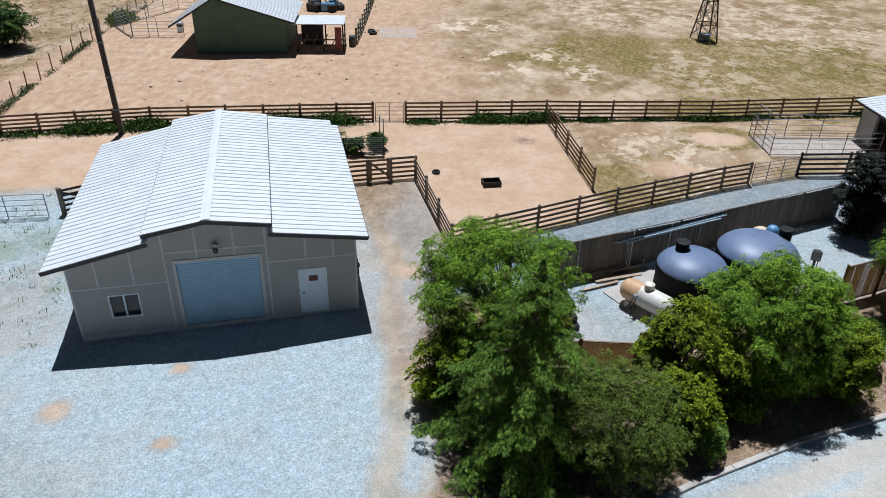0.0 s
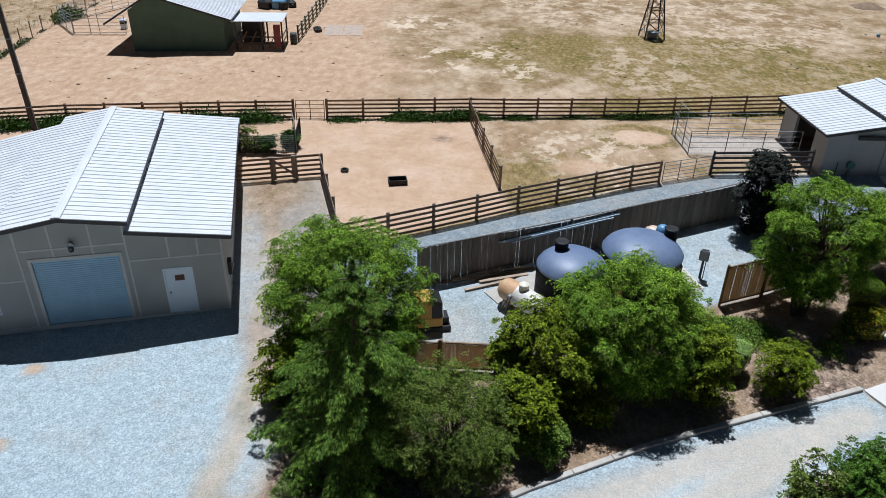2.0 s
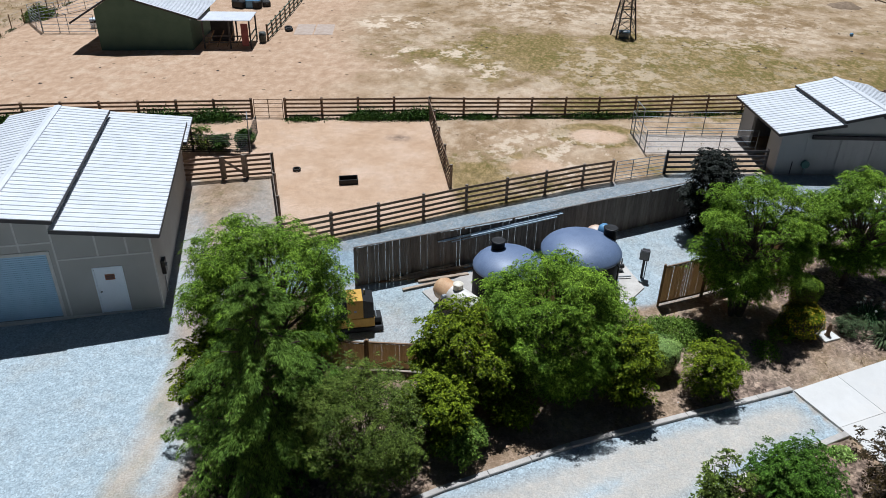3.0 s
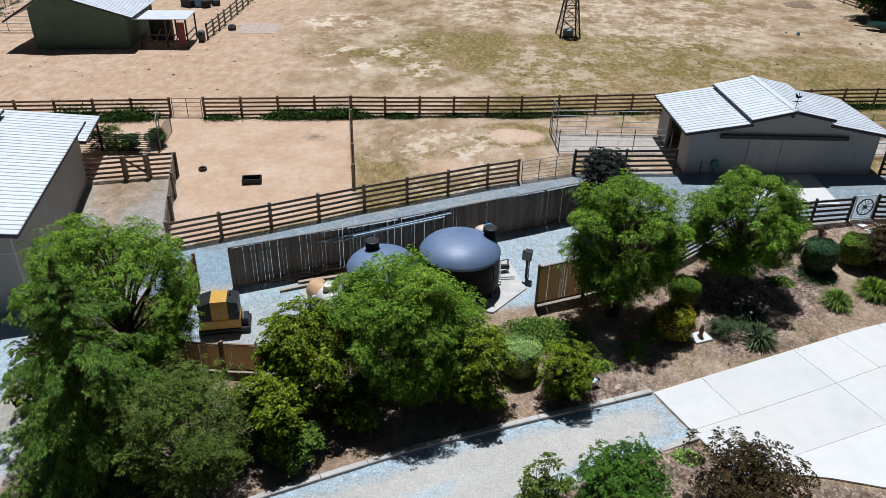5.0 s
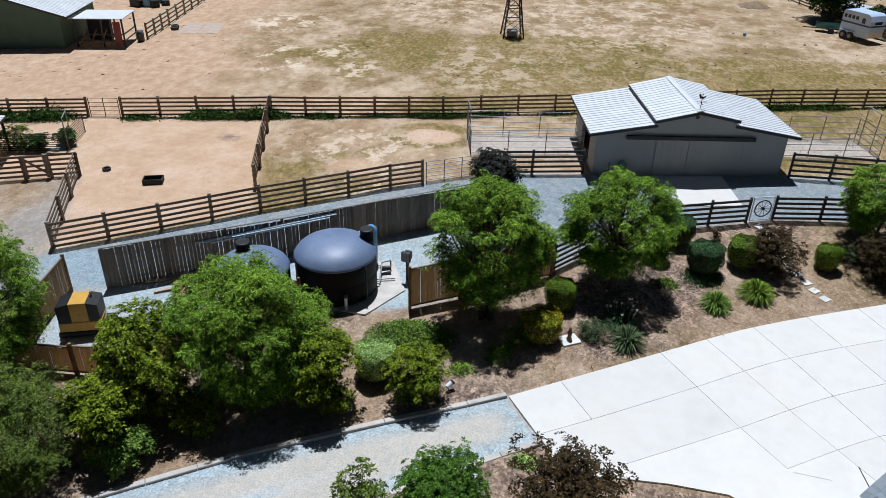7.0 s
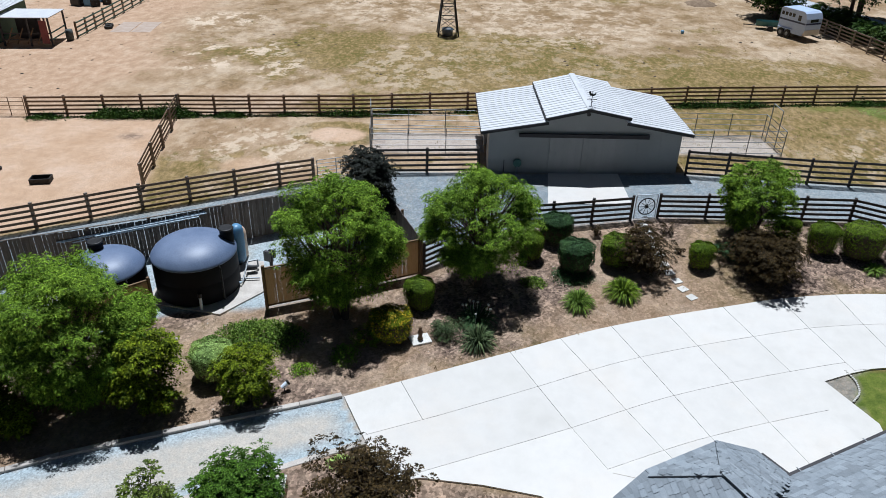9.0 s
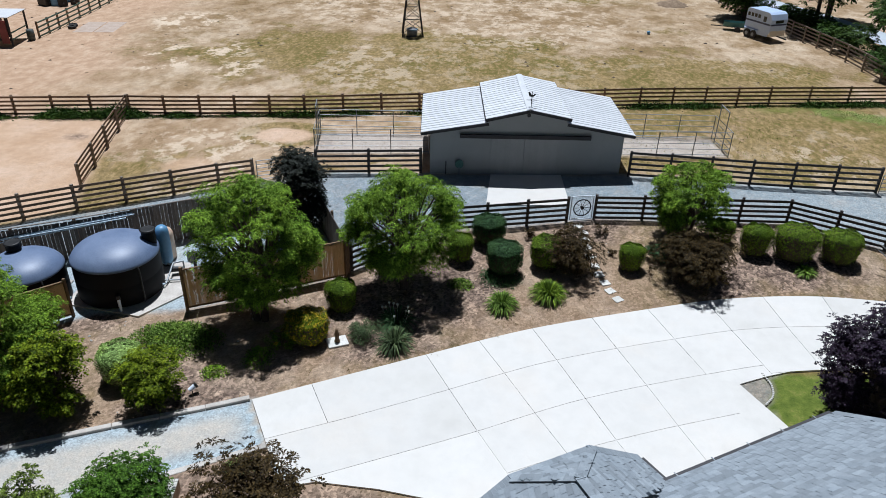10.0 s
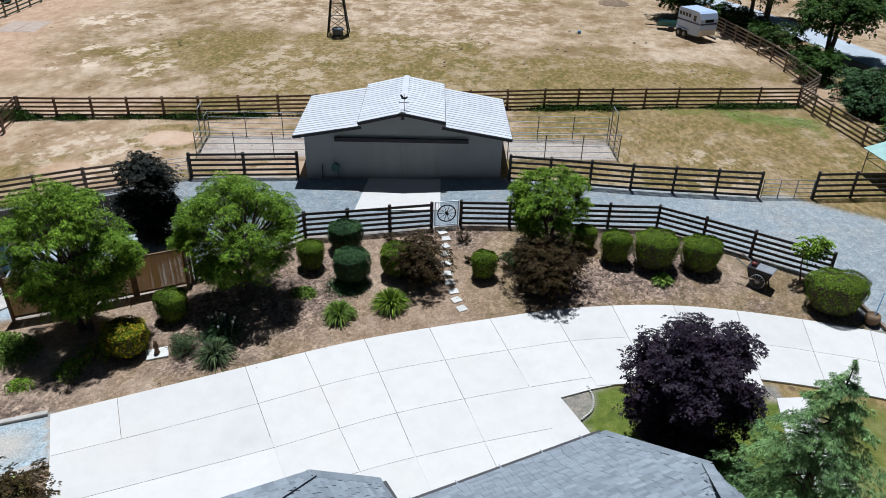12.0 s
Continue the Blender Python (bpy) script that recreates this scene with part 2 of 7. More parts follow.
PALE_STONE = surface("pale_paver", (.55, .53, .48), (.68, .66, .62), 3, 50, .85, 0, .3, .006, .1)
KERB = surface("pale_kerb", (.42, .38, .34), (.60, .56, .51), 1.5, 40, .9, 0, .4, .01, .1)
HEAP_STRAW = surface("old_straw", (.17, .115, .07), (.30, .215, .14), 3, 30, .95)
MAT_PINK = surface("dusty_mat", (.40, .30, .23), (.52, .42, .35), 1.5, 30, .9)
DULL_GREEN = surface("dull_green_paint", (.05, .06, .055), (.09, .10, .095), 3, 40, .6)
GALVA_TUB = surface("grey_tub", (.20, .21, .23), (.30, .31, .33), 3, 40, .5)
# soil colour of the clods; on shrub cores it stands in for shade
DARK_EARTH_AND_CORE = surface("dark_soil_and_core_shade", (.05, .035, .025), (.10, .07, .05), 3, 30, .95)
ASPHALT = surface("pale_road", (.40, .44, .48), (.50, .54, .58), .4, 30, .9)
GLASS, _nt, _b = nodes_of("dark_window_glass")
_b.inputs["Base Color"].default_value, _b.inputs["Roughness"].default_value = (.02, .024, .028, 1), .06
LEAF_GREEN = leafy("ash_leaf", (.03, .085, .006), (.24, .385, .035))
LEAF_OAK = leafy("orange_tree_leaf", (.035, .075, .003), (.20, .26, .010))
LEAF_CONIFER = leafy("cedar_needle", (.013, .042, .005), (.19, .31, .05), .65, .08)
LEAF_PALE_CONIFER = leafy("pale_cedar_needle", (.13, .25, .09), (.28, .44, .19))
LEAF_JUNIPER = leafy("olive_needle", (.03, .052, .009), (.15, .205, .035))
LEAF_PURPLE = leafy("plum_leaf", (.010, .005, .014), (.034, .018, .044), .6, .08, .25)
LEAF_BRONZE = leafy("bronze_leaf", (.02, .015, .006), (.07, .046, .017), .6, .1)
LEAF_DARK = leafy("dark_leaf", (.010, .013, .010), (.03, .035, .028), .6, .1, .2)
LEAF_HEDGE = leafy("clipped_hedge_leaf", (.04, .085, .006), (.19, .28, .025), .65, .05)
LEAF_LIGHT = leafy("light_hedge_leaf", (.30, .45, .11), (.46, .62, .2))
LEAF_LANE = leafy("lane_shrub_leaf", (.03, .075, .008), (.10, .20, .022))
LEAF_BLUE = leafy("bluish_leaf", (.03, .07, .03), (.08, .15, .06))
LEAF_STRAP = leafy("strap_leaf", (.06, .13, .018), (.20, .30, .05))
LEAF_GREY = leafy("grey_leaf", (.04, .065, .03), (.11, .15, .07))
LEAF_OLIVE = leafy("thicket_leaf", (.03, .06, .012), (.09, .15, .035))
LEAF_WILD = leafy("woodland_leaf", (.02, .05, .01), (.075, .145, .026))
PETAL = leafy("yellow_petal", (.55, .36, .02), (.75, .52, .03))
PETAL_WHITE = leafy("white_petal", (.7, .7, .66), (.8, .8, .78))


# ---- mesh helpers ----
def part(name, bm, material, parent=None, label=""):
    me = bpy.data.meshes.new(name)
    bm.to_mesh(me)
    bm.free()
    return part_of(name, me, material, parent, label)


def part_of(name, me, material, parent=None, label=""):
    if material is not None and not me.materials:
        me.materials.append(material)
    ob = new(name, me)
    ob.parent = parent
    if label:
        ob["label"] = label
    return ob


def thing(name, label, category, m=None, group="", kind=""):
    ob = new(name)
    ob.empty_display_size = .2
    if m is not None:
        ob.matrix_basis = m
    return tagged(ob, label, category, group, kind)


def bm_box(x0, y0, z0, x1, y1, z1, bevel=0.0, bm=None):
    bm = bm or bmesh.new()
    r = bmesh.ops.create_cube(bm, size=1, matrix=Matrix.Translation(((x0 + x1) / 2, (y0 + y1) / 2, (z0 + z1) / 2)) @ Matrix.Diagonal((x1 - x0, y1 - y0, z1 - z0, 1)))
    if bevel:
        es = list({e for v in r["verts"] for e in v.link_edges})
        bmesh.ops.bevel(bm, geom=es, offset=bevel, segments=1, affect="EDGES")
    return bm


def bm_bar(p, q, w, h, bm=None, bevel=.006, up=(0, 0, 1)):
    """A squared timber from p to q, w across and h high."""
    bm = bm or bmesh.new()
    p, q = Vector(p), Vector(q)
    d = (q - p)
    ln = d.length
    d.normalize()
    side = d.cross(Vector(up))
    if side.length < 1e-4:
        side = Vector((1, 0, 0))
    side.normalize()
    above = side.cross(d)
    m = Matrix((side, d, above)).transposed().to_4x4()
    m.translation = (p + q) / 2
    r = bmesh.ops.create_cube(bm, size=1, matrix=m @ Matrix.Diagonal((w, ln, h, 1)))
    if bevel:
        bmesh.ops.bevel(bm, geom=list({e for v in r["verts"] for e in v.link_edges}), offset=bevel, segments=1, affect="EDGES")
    return bm


def bm_tube(p, q, r0, r1=None, n=10, bm=None, caps=True):
    bm = bm or bmesh.new()
    p, q = Vector(p), Vector(q)
    m = (q - p).to_track_quat("Z", "Y").to_matrix().to_4x4()
    m.translation = (p + q) / 2
    bmesh.ops.create_cone(bm, cap_ends=caps, segments=n, radius1=r0, radius2=r0 if r1 is None else r1, depth=(q - p).length, matrix=m)
    return bm


def bm_lathe(profile, n=32, bm=None):
    bm = bm or bmesh.new()
    rings = []
    for r, z in profile:
        if r < 1e-5:
            rings.append([bm.verts.new((0, 0, z))])
        else:
            rings.append([bm.verts.new((r * math.cos(2 * math.pi * i / n), r * math.sin(2 * math.pi * i / n), z)) for i in range(n)])
    for a, b in zip(rings, rings[1:]):
        for i in range(n):
            j = (i + 1) % n
            vs = [a[0], b[j], b[i]] if len(a) == 1 else [a[i], a[j], b[0]] if len(b) == 1 else [a[i], a[j], b[j], b[i]]
            f = bm.faces.new(vs)
            f.smooth = True
    bmesh.ops.recalc_face_normals(bm, faces=bm.faces[:])
    return bm


def bm_prism(outline, z0, z1, bm=None):
    """A plan outline raised from z0 to z1."""
    bm = bm or bmesh.new()
    lo, hi = [bm.verts.new((x, y, z0)) for x, y in outline], [bm.verts.new((x, y, z1)) for x, y in outline]
    bm.faces.new(hi), bm.faces.new(lo[::-1])
    for i in range(len(lo)):
        j = (i + 1) % len(lo)
        bm.faces.new((lo[i], lo[j], hi[j], hi[i]))
    bmesh.ops.recalc_face_normals(bm, faces=bm.faces[:])
    return bm


def bm_profile(outline, y0, y1, bm=None):
    """An outline in x and z, drawn out from y0 to y1."""
    bm = bm or bmesh.new()
    a, b = [bm.verts.new((x, y0, z)) for x, z in outline], [bm.verts.new((x, y1, z)) for x, z in outline]
    bm.faces.new(a), bm.faces.new(b[::-1])
    for i in range(len(a)):
        j = (i + 1) % len(a)
        bm.faces.new((a[j], a[i], b[i], b[j]))
    bmesh.ops.recalc_face_normals(bm, faces=bm.faces[:])
    return bm


def along(pts, step):
    """Points at even steps along a line through plan points."""
    out = []
    for (ax, ay), (bx, by) in zip(pts, pts[1:]):
        n = max(1, round(math.hypot(bx - ax, by - ay) / step))
        out += [(ax + (bx - ax) * i / n, ay + (by - ay) * i / n) for i in range(n)]
    return out + [tuple(pts[-1])]


def curve_points(pts, n=8):
    """A smooth plan line through points."""
    P = [Vector((*p, 0)) for p in pts]
    P = [P[0] * 2 - P[1]] + P + [P[-1] * 2 - P[-2]]
    out = []
    for a, b, c, d in zip(P, P[1:], P[2:], P[3:]):
        for i in range(n):
            t = i / n
            v = .5 * (2 * b + (c - a) * t + (2 * a - 5 * b + 4 * c - d) * t * t + (3 * b - a - 3 * c + d) * t ** 3)
            out.append((v.x, v.y))
    return out + [tuple(pts[-1])]


# ---- plan lines ----
DRIVE_EDGE = curve_points([(17.67, 19.57), (22.57, 22.0), (27.22, 24.33), (32.3, 26.2), (35.54, 27.15), (39.6, 27.65), (44.35, 27.25), (48.5, 26.2), (56, 22.5), (63, 17.0)])
KERB_LINE = [(-1.9, 8.6), (2.0, 11.6), (5.7, 13.95), (9.6, 16.1), (13.61, 17.9), (17.6, 19.6)]
LANE_EDGE = [(6.0, 8.4), (11.0, 12.6), (14.2, 15.0), (16.1, 16.1), (18.75, 17.58)]
YARD_FENCE = [(-.1, 23.7), (.15, 19.3), (4.52, 19.05), (8.6, 22.3)]
BED_EDGE_WEST = [(-1.9, 8.6), (-2.1, 14.5), (-3.6, 18.2), (-3.6, 20.5), (-2.6, 23.0), (-.1, 23.7)]
GATE_FENCE = [(19.6, 27.6), (23.4, 31.1), (29.06, 32.4)]
GATE_FENCE_EAST = [(30.4, 32.75), (39.56, 33.2), (43.4, 31.45), (46.3, 30.1)]
NEAR_FENCE = [(-2.65, 26.9), (1.38, 29.09), (5.44, 31.39), (11.44, 34.39), (13.06, 35.07)]
FAR_FENCE_WEST = [(-48, 31.6), (-30.53, 36.9), (-22.33, 39.45), (-8.76, 41.95)]
FAR_FENCE = [(-6.66, 42.22), (2.42, 43.75), (13.36, 44.95), (35.0, 48.8), (43.9, 50.3), (52.2, 51.6)]
WALL_LINE = [(1.2, 24.2), (16.4, 31.75)]
CORRAL_WEST = [(-5.1, 33.9), (-2.65, 26.9)]
CROSS = [(2.42, 43.6), (4.5, 33.6)]


def inside(px, py, poly):
    res = np.zeros(px.shape, bool)
    for (ax, ay), (bx, by) in zip(poly, poly[1:] + poly[:1]):
        hit = ((ay > py) != (by > py)) & (px < (bx - ax) * (py - ay) / (by - ay + 1e-12) + ax)
        res ^= hit
    return res


def to_edge(px, py, poly):
    """Metres to the outline of a plan area, positive inside."""
    d = np.full(px.shape, 1e9)
    for (ax, ay), (bx, by) in zip(poly, poly[1:] + poly[:1]):
        vx, vy = bx - ax, by - ay
        t = np.clip(((px - ax) * vx + (py - ay) * vy) / (vx * vx + vy * vy + 1e-12), 0, 1)
        d = np.minimum(d, np.hypot(px - ax - t * vx, py - ay - t * vy))
    return np.where(inside(px, py, poly), d, -d)


def wobble(px, py, scale, amp, seed):
    r = np.random.RandomState(seed)
    out = np.zeros(px.shape)
    for k in range(7):
        a, f, ph = r.uniform(0, 6.28), scale * 1.75 ** k / 2, r.uniform(0, 6.28, 2)
        out += amp / (k + 1) * np.sin(px * f * math.cos(a) + py * f * math.sin(a) + ph[0]) * np.cos(py * f * math.cos(a) - px * f * math.sin(a) + ph[1])
    return out


DIRT_SPOTS = ((-15.25, 15.1, 0.75), (-10.98, 13.96, 0.45), (-11.91, 17.68, 0.5), (-4.37, 24.75, 0.9))
BED = BED_EDGE_WEST[:-1] + [(.15, 19.3), (4.52, 19.05), (8.6, 22.3), (10.3, 23.6), (13.4, 24.1), (17.7, 26.3)] + GATE_FENCE + GATE_FENCE_EAST + [(46.9, 27.0)] + [p for p in DRIVE_EDGE if p[0] < 46.5][::-1] + KERB_LINE[::-1][1:]


# ---- ground: one sheet to the horizon ----
def ground():
    def axis(lo, hi, fine, far):
        core = list(np.arange(lo, hi + 1e-6, fine))
        step, v, up = fine, hi, []
        while v < far[1]:
            step *= 1.25
            v += step
            up.append(v)
        step, v, down = fine, lo, []
        while v > far[0]:
            step *= 1.25
            v -= step
            down.append(v)
        return np.array(down[::-1] + core + up)
    xs, ys = axis(-44, 66, .28, (-1500, 1500)), axis(8, 86, .28, (-1500, 2500))
    X, Y = np.meshgrid(xs, ys)
    Z = ground_z(X, Y)
    rough = wobble(X, Y, 1.6, .018, 3) + wobble(X, Y, .5, .03, 4)
    w1 = wobble(X, Y, 1.1, .30, 11)
    blend = lambda d, soft: smooth(-soft, soft, d)
    corral = blend(to_edge(X, Y, [(-2.65, 26.9), (5.2, 31.3), (4.5, 33.6), (2.42, 43.6), (-6.66, 42.2), (-8.76, 41.9), (-22.3, 39.4), (-48, 31.6), (-48, 26.5), (-17, 31.5), (-5.1, 33.9)]) + w1 * .4, .35)
    behind = blend(to_edge(X, Y, [(-2.65, 26.7), (13.1, 34.9), (17.2, 36.6), (22, 36.9), (32.3, 37.7), (45.3, 37.0), (47, 37.3), (60, 30), (70, 22), (46.9, 27.0), (46.3, 30.0), (43.4, 31.4), (39.5, 33.1), (30.4, 32.7), (29, 32.3), (23.4, 31.1), (19.6, 27.4), (17.5, 31), (16.4, 31.6), (1.2, 24.2), (-.1, 23.7), (-3, 23.0), (-4.2, 25)]) + w1 * .35, .3)
    yard = blend(to_edge(X, Y, [(-60, 5), (-2.3, 5), (-2.4, 14.5), (-3.9, 18.2), (-3.9, 24), (-5.2, 26), (-9, 33), (-17, 31), (-60, 26)]) + w1 * 1.0, .7)
    tanks = blend(to_edge(X, Y, [(-.1, 23.7), (.15, 19.4), (4.5, 19.2), (8.6, 22.4), (10.4, 23.4), (13.2, 24.0), (17.7, 26.3), (19.2, 27.1), (17.6, 31), (16.4, 31.6), (1.2, 24.2)]), .2)
    lane = blend(to_edge(X, Y, KERB_LINE[:] + LANE_EDGE[::-1]), .12)
    beyond = Y > np.interp(X, [p[0] for p in FAR_FENCE_WEST + FAR_FENCE], [p[1] for p in FAR_FENCE_WEST + FAR_FENCE])
    mixed = blend(to_edge(X, Y, [(-4.2, 17), (-2.6, 23.5), (-2.9, 27), (-5.2, 33.4), (-9.6, 32.2), (-6.2, 22)]) + w1 * .6, .5)
    gravel = np.clip(np.maximum.reduce([yard * .95, tanks * .9, lane, behind * .95, mixed * .62]), 0, 1)
    wear = smooth(.0, .5, wobble(X, Y, .55, .34, 21))
    track = smooth(.9, .1, np.abs((X - np.interp(Y, [8, 18, 24, 32], [-3.1, -4.2, -5.0, -7.2])) + w1))
    ruts = smooth(.9, .3, np.abs(np.abs(to_edge(X, Y, KERB_LINE[:] + LANE_EDGE[::-1]) - .95) + w1 * .3)) * lane
    gravel = gravel * (1 - .25 * ruts)
    gravel = gravel * (1 - .28 * wear * (1 - np.maximum(lane, .75 * behind * (Y > 27)))) * (1 - .5 * track * (Y < 33))
    gravel = gravel * (1 - .3 * mixed * (Y > 20))
    mulch = blend(to_edge(X, Y, BED) + w1 * .08, .12) * (.45 + .55 * smooth(-.12, .3, wobble(X, Y, .8, .35, 31)))
    south = blend(to_edge(X, Y, [(6.0, 8.3), (11, 12.5), (14.2, 14.9), (16.1, 16.0), (18.7, 17.5), (19.5, 15.9), (20.6, 16.25), (22.5, 16.15), (24.2, 15.9), (26, 14), (27, 8), (10, 4)]), .15)
    mulch = np.maximum(mulch, south * .9)
    mulch = np.maximum(mulch, np.maximum(.25 * behind * (Y > 27), .3 * mixed * smooth(-.2, .3, wobble(X, Y, .9, .4, 71))))
    tip = blend(to_edge(X, Y, [(33.6, 21.2), (33.9, 22.2), (36.4, 22.95), (35.7, 21.9), (35.5, 20.8), (35.4, 20.0)]), .1)
    tip = np.maximum(tip, blend(to_edge(X, Y, [(40.9, 22.7), (41.3, 23.4), (42.0, 23.3), (42.2, 22.4)]), .15))
    gravel = np.maximum(gravel, tip * .45)
    mulch = np.maximum(mulch, tip * .35)
    lawn = blend(to_edge(X, Y, [(35.1, 20.95), (35.5, 21.45), (35.6, 21.95), (35.5, 22.45), (36.8, 22.75), (39.5, 23.0), (41.3, 22.6), (42.1, 22.4), (41.5, 20.5), (41.2, 17.5), (36, 17.6), (35.45, 20.1)]), .06)
    lawn = np.maximum(lawn, blend(to_edge(X, Y, [(43.2, 23.3), (45.4, 22.5), (47.5, 21.5), (53, 18), (48, 12), (43.2, 18)]) + w1 * .2, .25) * .75)
    verge = blend(to_edge(X, Y, [(43, 49.3), (51, 51), (52.6, 49.0), (52.3, 46.2), (50.0, 46.0), (47, 48)]) + w1 * 1.2, 1.0) * smooth(-.15, .35, wobble(X, Y, .8, .5, 41) + .15)
    lawn = np.maximum(lawn, verge)
    for bx, by, br, bw in ((1.0, 39.9, .8, .75), (15.5, 40.5, 1.0, .3)):
        mulch = np.maximum(mulch, bw * smooth(br, br * .3, np.hypot((X - bx) * .7, Y - by) + w1 * .5))
    west = smooth(3, -10, X + wobble(X, Y, .14, 4, 51) - (Y - 45) * .05)
    olive = np.where(beyond, (1 - west) * smooth(-.02, .5, wobble(X, Y, .16, .42, 61) + .3 * smooth(72, 54, Y)), np.maximum(.75 * smooth(-.1, .5, wobble(X, Y, .3, .55, 62)), smooth(28, 35, X) * (.8 + .2 * wobble(X, Y, .9, 1, 63))))
    edge_path = smooth(3.5, .8, np.abs(Y - np.interp(X, [p[0] for p in FAR_FENCE_WEST + FAR_FENCE], [p[1] for p in FAR_FENCE_WEST + FAR_FENCE]) - 2.5))
    pink = np.clip(np.where(beyond, np.maximum(west, .5 * edge_path), .25), 0, 1)
    meadow = smooth(-35.5, -37.5, X + (Y - 50) * .08)
    pink *= 1 - meadow
    slabbed = blend(to_edge(X, Y, DRIVE_EDGE[:] + [(63, 8), (21, 8)]), .15)
    rough = rough * (1 - slabbed)
    Z = Z + np.where((X > -44) & (X < 66) & (Y > 8) & (Y < 86), rough * (1 - .8 * np.maximum(gravel, lane)), 0)
    Z = Z - .05 * slabbed
    crust = .25 * (wobble(X, Y, .4, .5, 91) > .1)
    for cx, cy, cr, cw in ((-3.2, 69, 4.5, 1.0), (-.5, 57, 4.0, 1.0), (3.0, 59, 3.2, .9), (5.5, 53.5, 3.0, .8), (16, 56, 7, .45), (28, 74, 14, .6), (12, 80, 12, .6), (11, 36.5, 5, .8), (8, 40, 3.5, .7), (44, 40, 4, .5)):
        crust = np.maximum(crust, cw * smooth(cr, cr * .45, np.hypot((X - cx), (Y - cy) * .8) + 2.2 * w1))
    bare = np.maximum(smooth(1.9, 1.2, np.hypot(X - 13.1, (Y - 41.3) * 1.6) + w1 * .9), .8 * smooth(2.2, 1.2, np.hypot(X - 9.2, (Y - 36.6) * 1.5) + w1))
    pens = np.maximum(blend(to_edge(X, Y, [(32.6, 40.2), (38.75, 40.75), (38.45, 43.4), (32.3, 43.0)]), .2), blend(to_edge(X, Y, [(21.8, 39.5), (15.4, 38.95), (15.05, 42.0), (21.6, 42.3)]), .2))
    corral = np.maximum(corral, np.maximum(bare, .8 * pens))
    gravel = np.maximum(gravel, .4 * pens)
    damp = smooth(3.6, 2.2, np.hypot(X - 13.1, (Y - 41.6) * 1.5) + w1) * (1 - bare)
    olive = np.maximum(olive, damp)
    for bx, by, br in DIRT_SPOTS:
        k = .85 * smooth(br, br * .3, np.hypot(X - bx, (Y - by)) + w1 * .35)
        corral, gravel = np.maximum(corral, k), gravel * (1 - k)
    litter = smooth(2.2, .8, np.hypot((X + 7.0) * .8, (Y - 31.6) * .8) + w1)
    gravel, mulch = gravel * (1 - .85 * litter), np.maximum(mulch, .3 * litter)
    west_side = blend(to_edge(X, Y, [(-40, 14), (-19.5, 15), (-17.2, 19), (-19.8, 27), (-40, 24)]) + w1, .8)
    growth = west_side * smooth(.02, .4, wobble(X, Y, .75, .42, 81))
    lawn, gravel = np.maximum(lawn, .38 * growth), gravel * (1 - .35 * west_side * smooth(-.1, .3, wobble(X, Y, .6, .4, 82)))
    side = to_edge(X, Y, KERB_LINE[:] + LANE_EDGE[::-1])
    wheel_track = np.maximum(lane * smooth(.75, .25, np.abs(side - 1.25) + w1 * .5), .75 * track * (Y < 33))
    verts = np.stack([X.ravel(), Y.ravel(), Z.ravel()], 1)
    nx, ny = len(xs), len(ys)
    i = np.arange(nx * ny).reshape(ny, nx)
    faces = np.stack([i[:-1, :-1].ravel(), i[:-1, 1:].ravel(), i[1:, 1:].ravel(), i[1:, :-1].ravel()], 1)
    me = bpy.data.meshes.new("ground")
    me.from_pydata(verts.tolist(), [], faces.tolist())
    for name, chans in (("zone_a", (gravel, corral, mulch)), ("zone_b", (olive, pink, lawn)), ("zone_c", (crust, wheel_track, behind * (1 - .75 * smooth(33, 45, X))))):
        at = me.color_attributes.new(name, "FLOAT_COLOR", "POINT")
        rgba = np.ones((nx * ny, 4), np.float32)
        for k, c in enumerate(chans):
            rgba[:, k] = np.clip(c, 0, 1).ravel()
        at.data.foreach_set("color", rgba.ravel())
    me.polygons.foreach_set("use_smooth", np.ones(len(faces), bool))
    tagged(part_of("ground", me, EARTH), "dry dirt, pale gravel, straw grass and brown mulch ground", "ground", kind="structure")


ground()


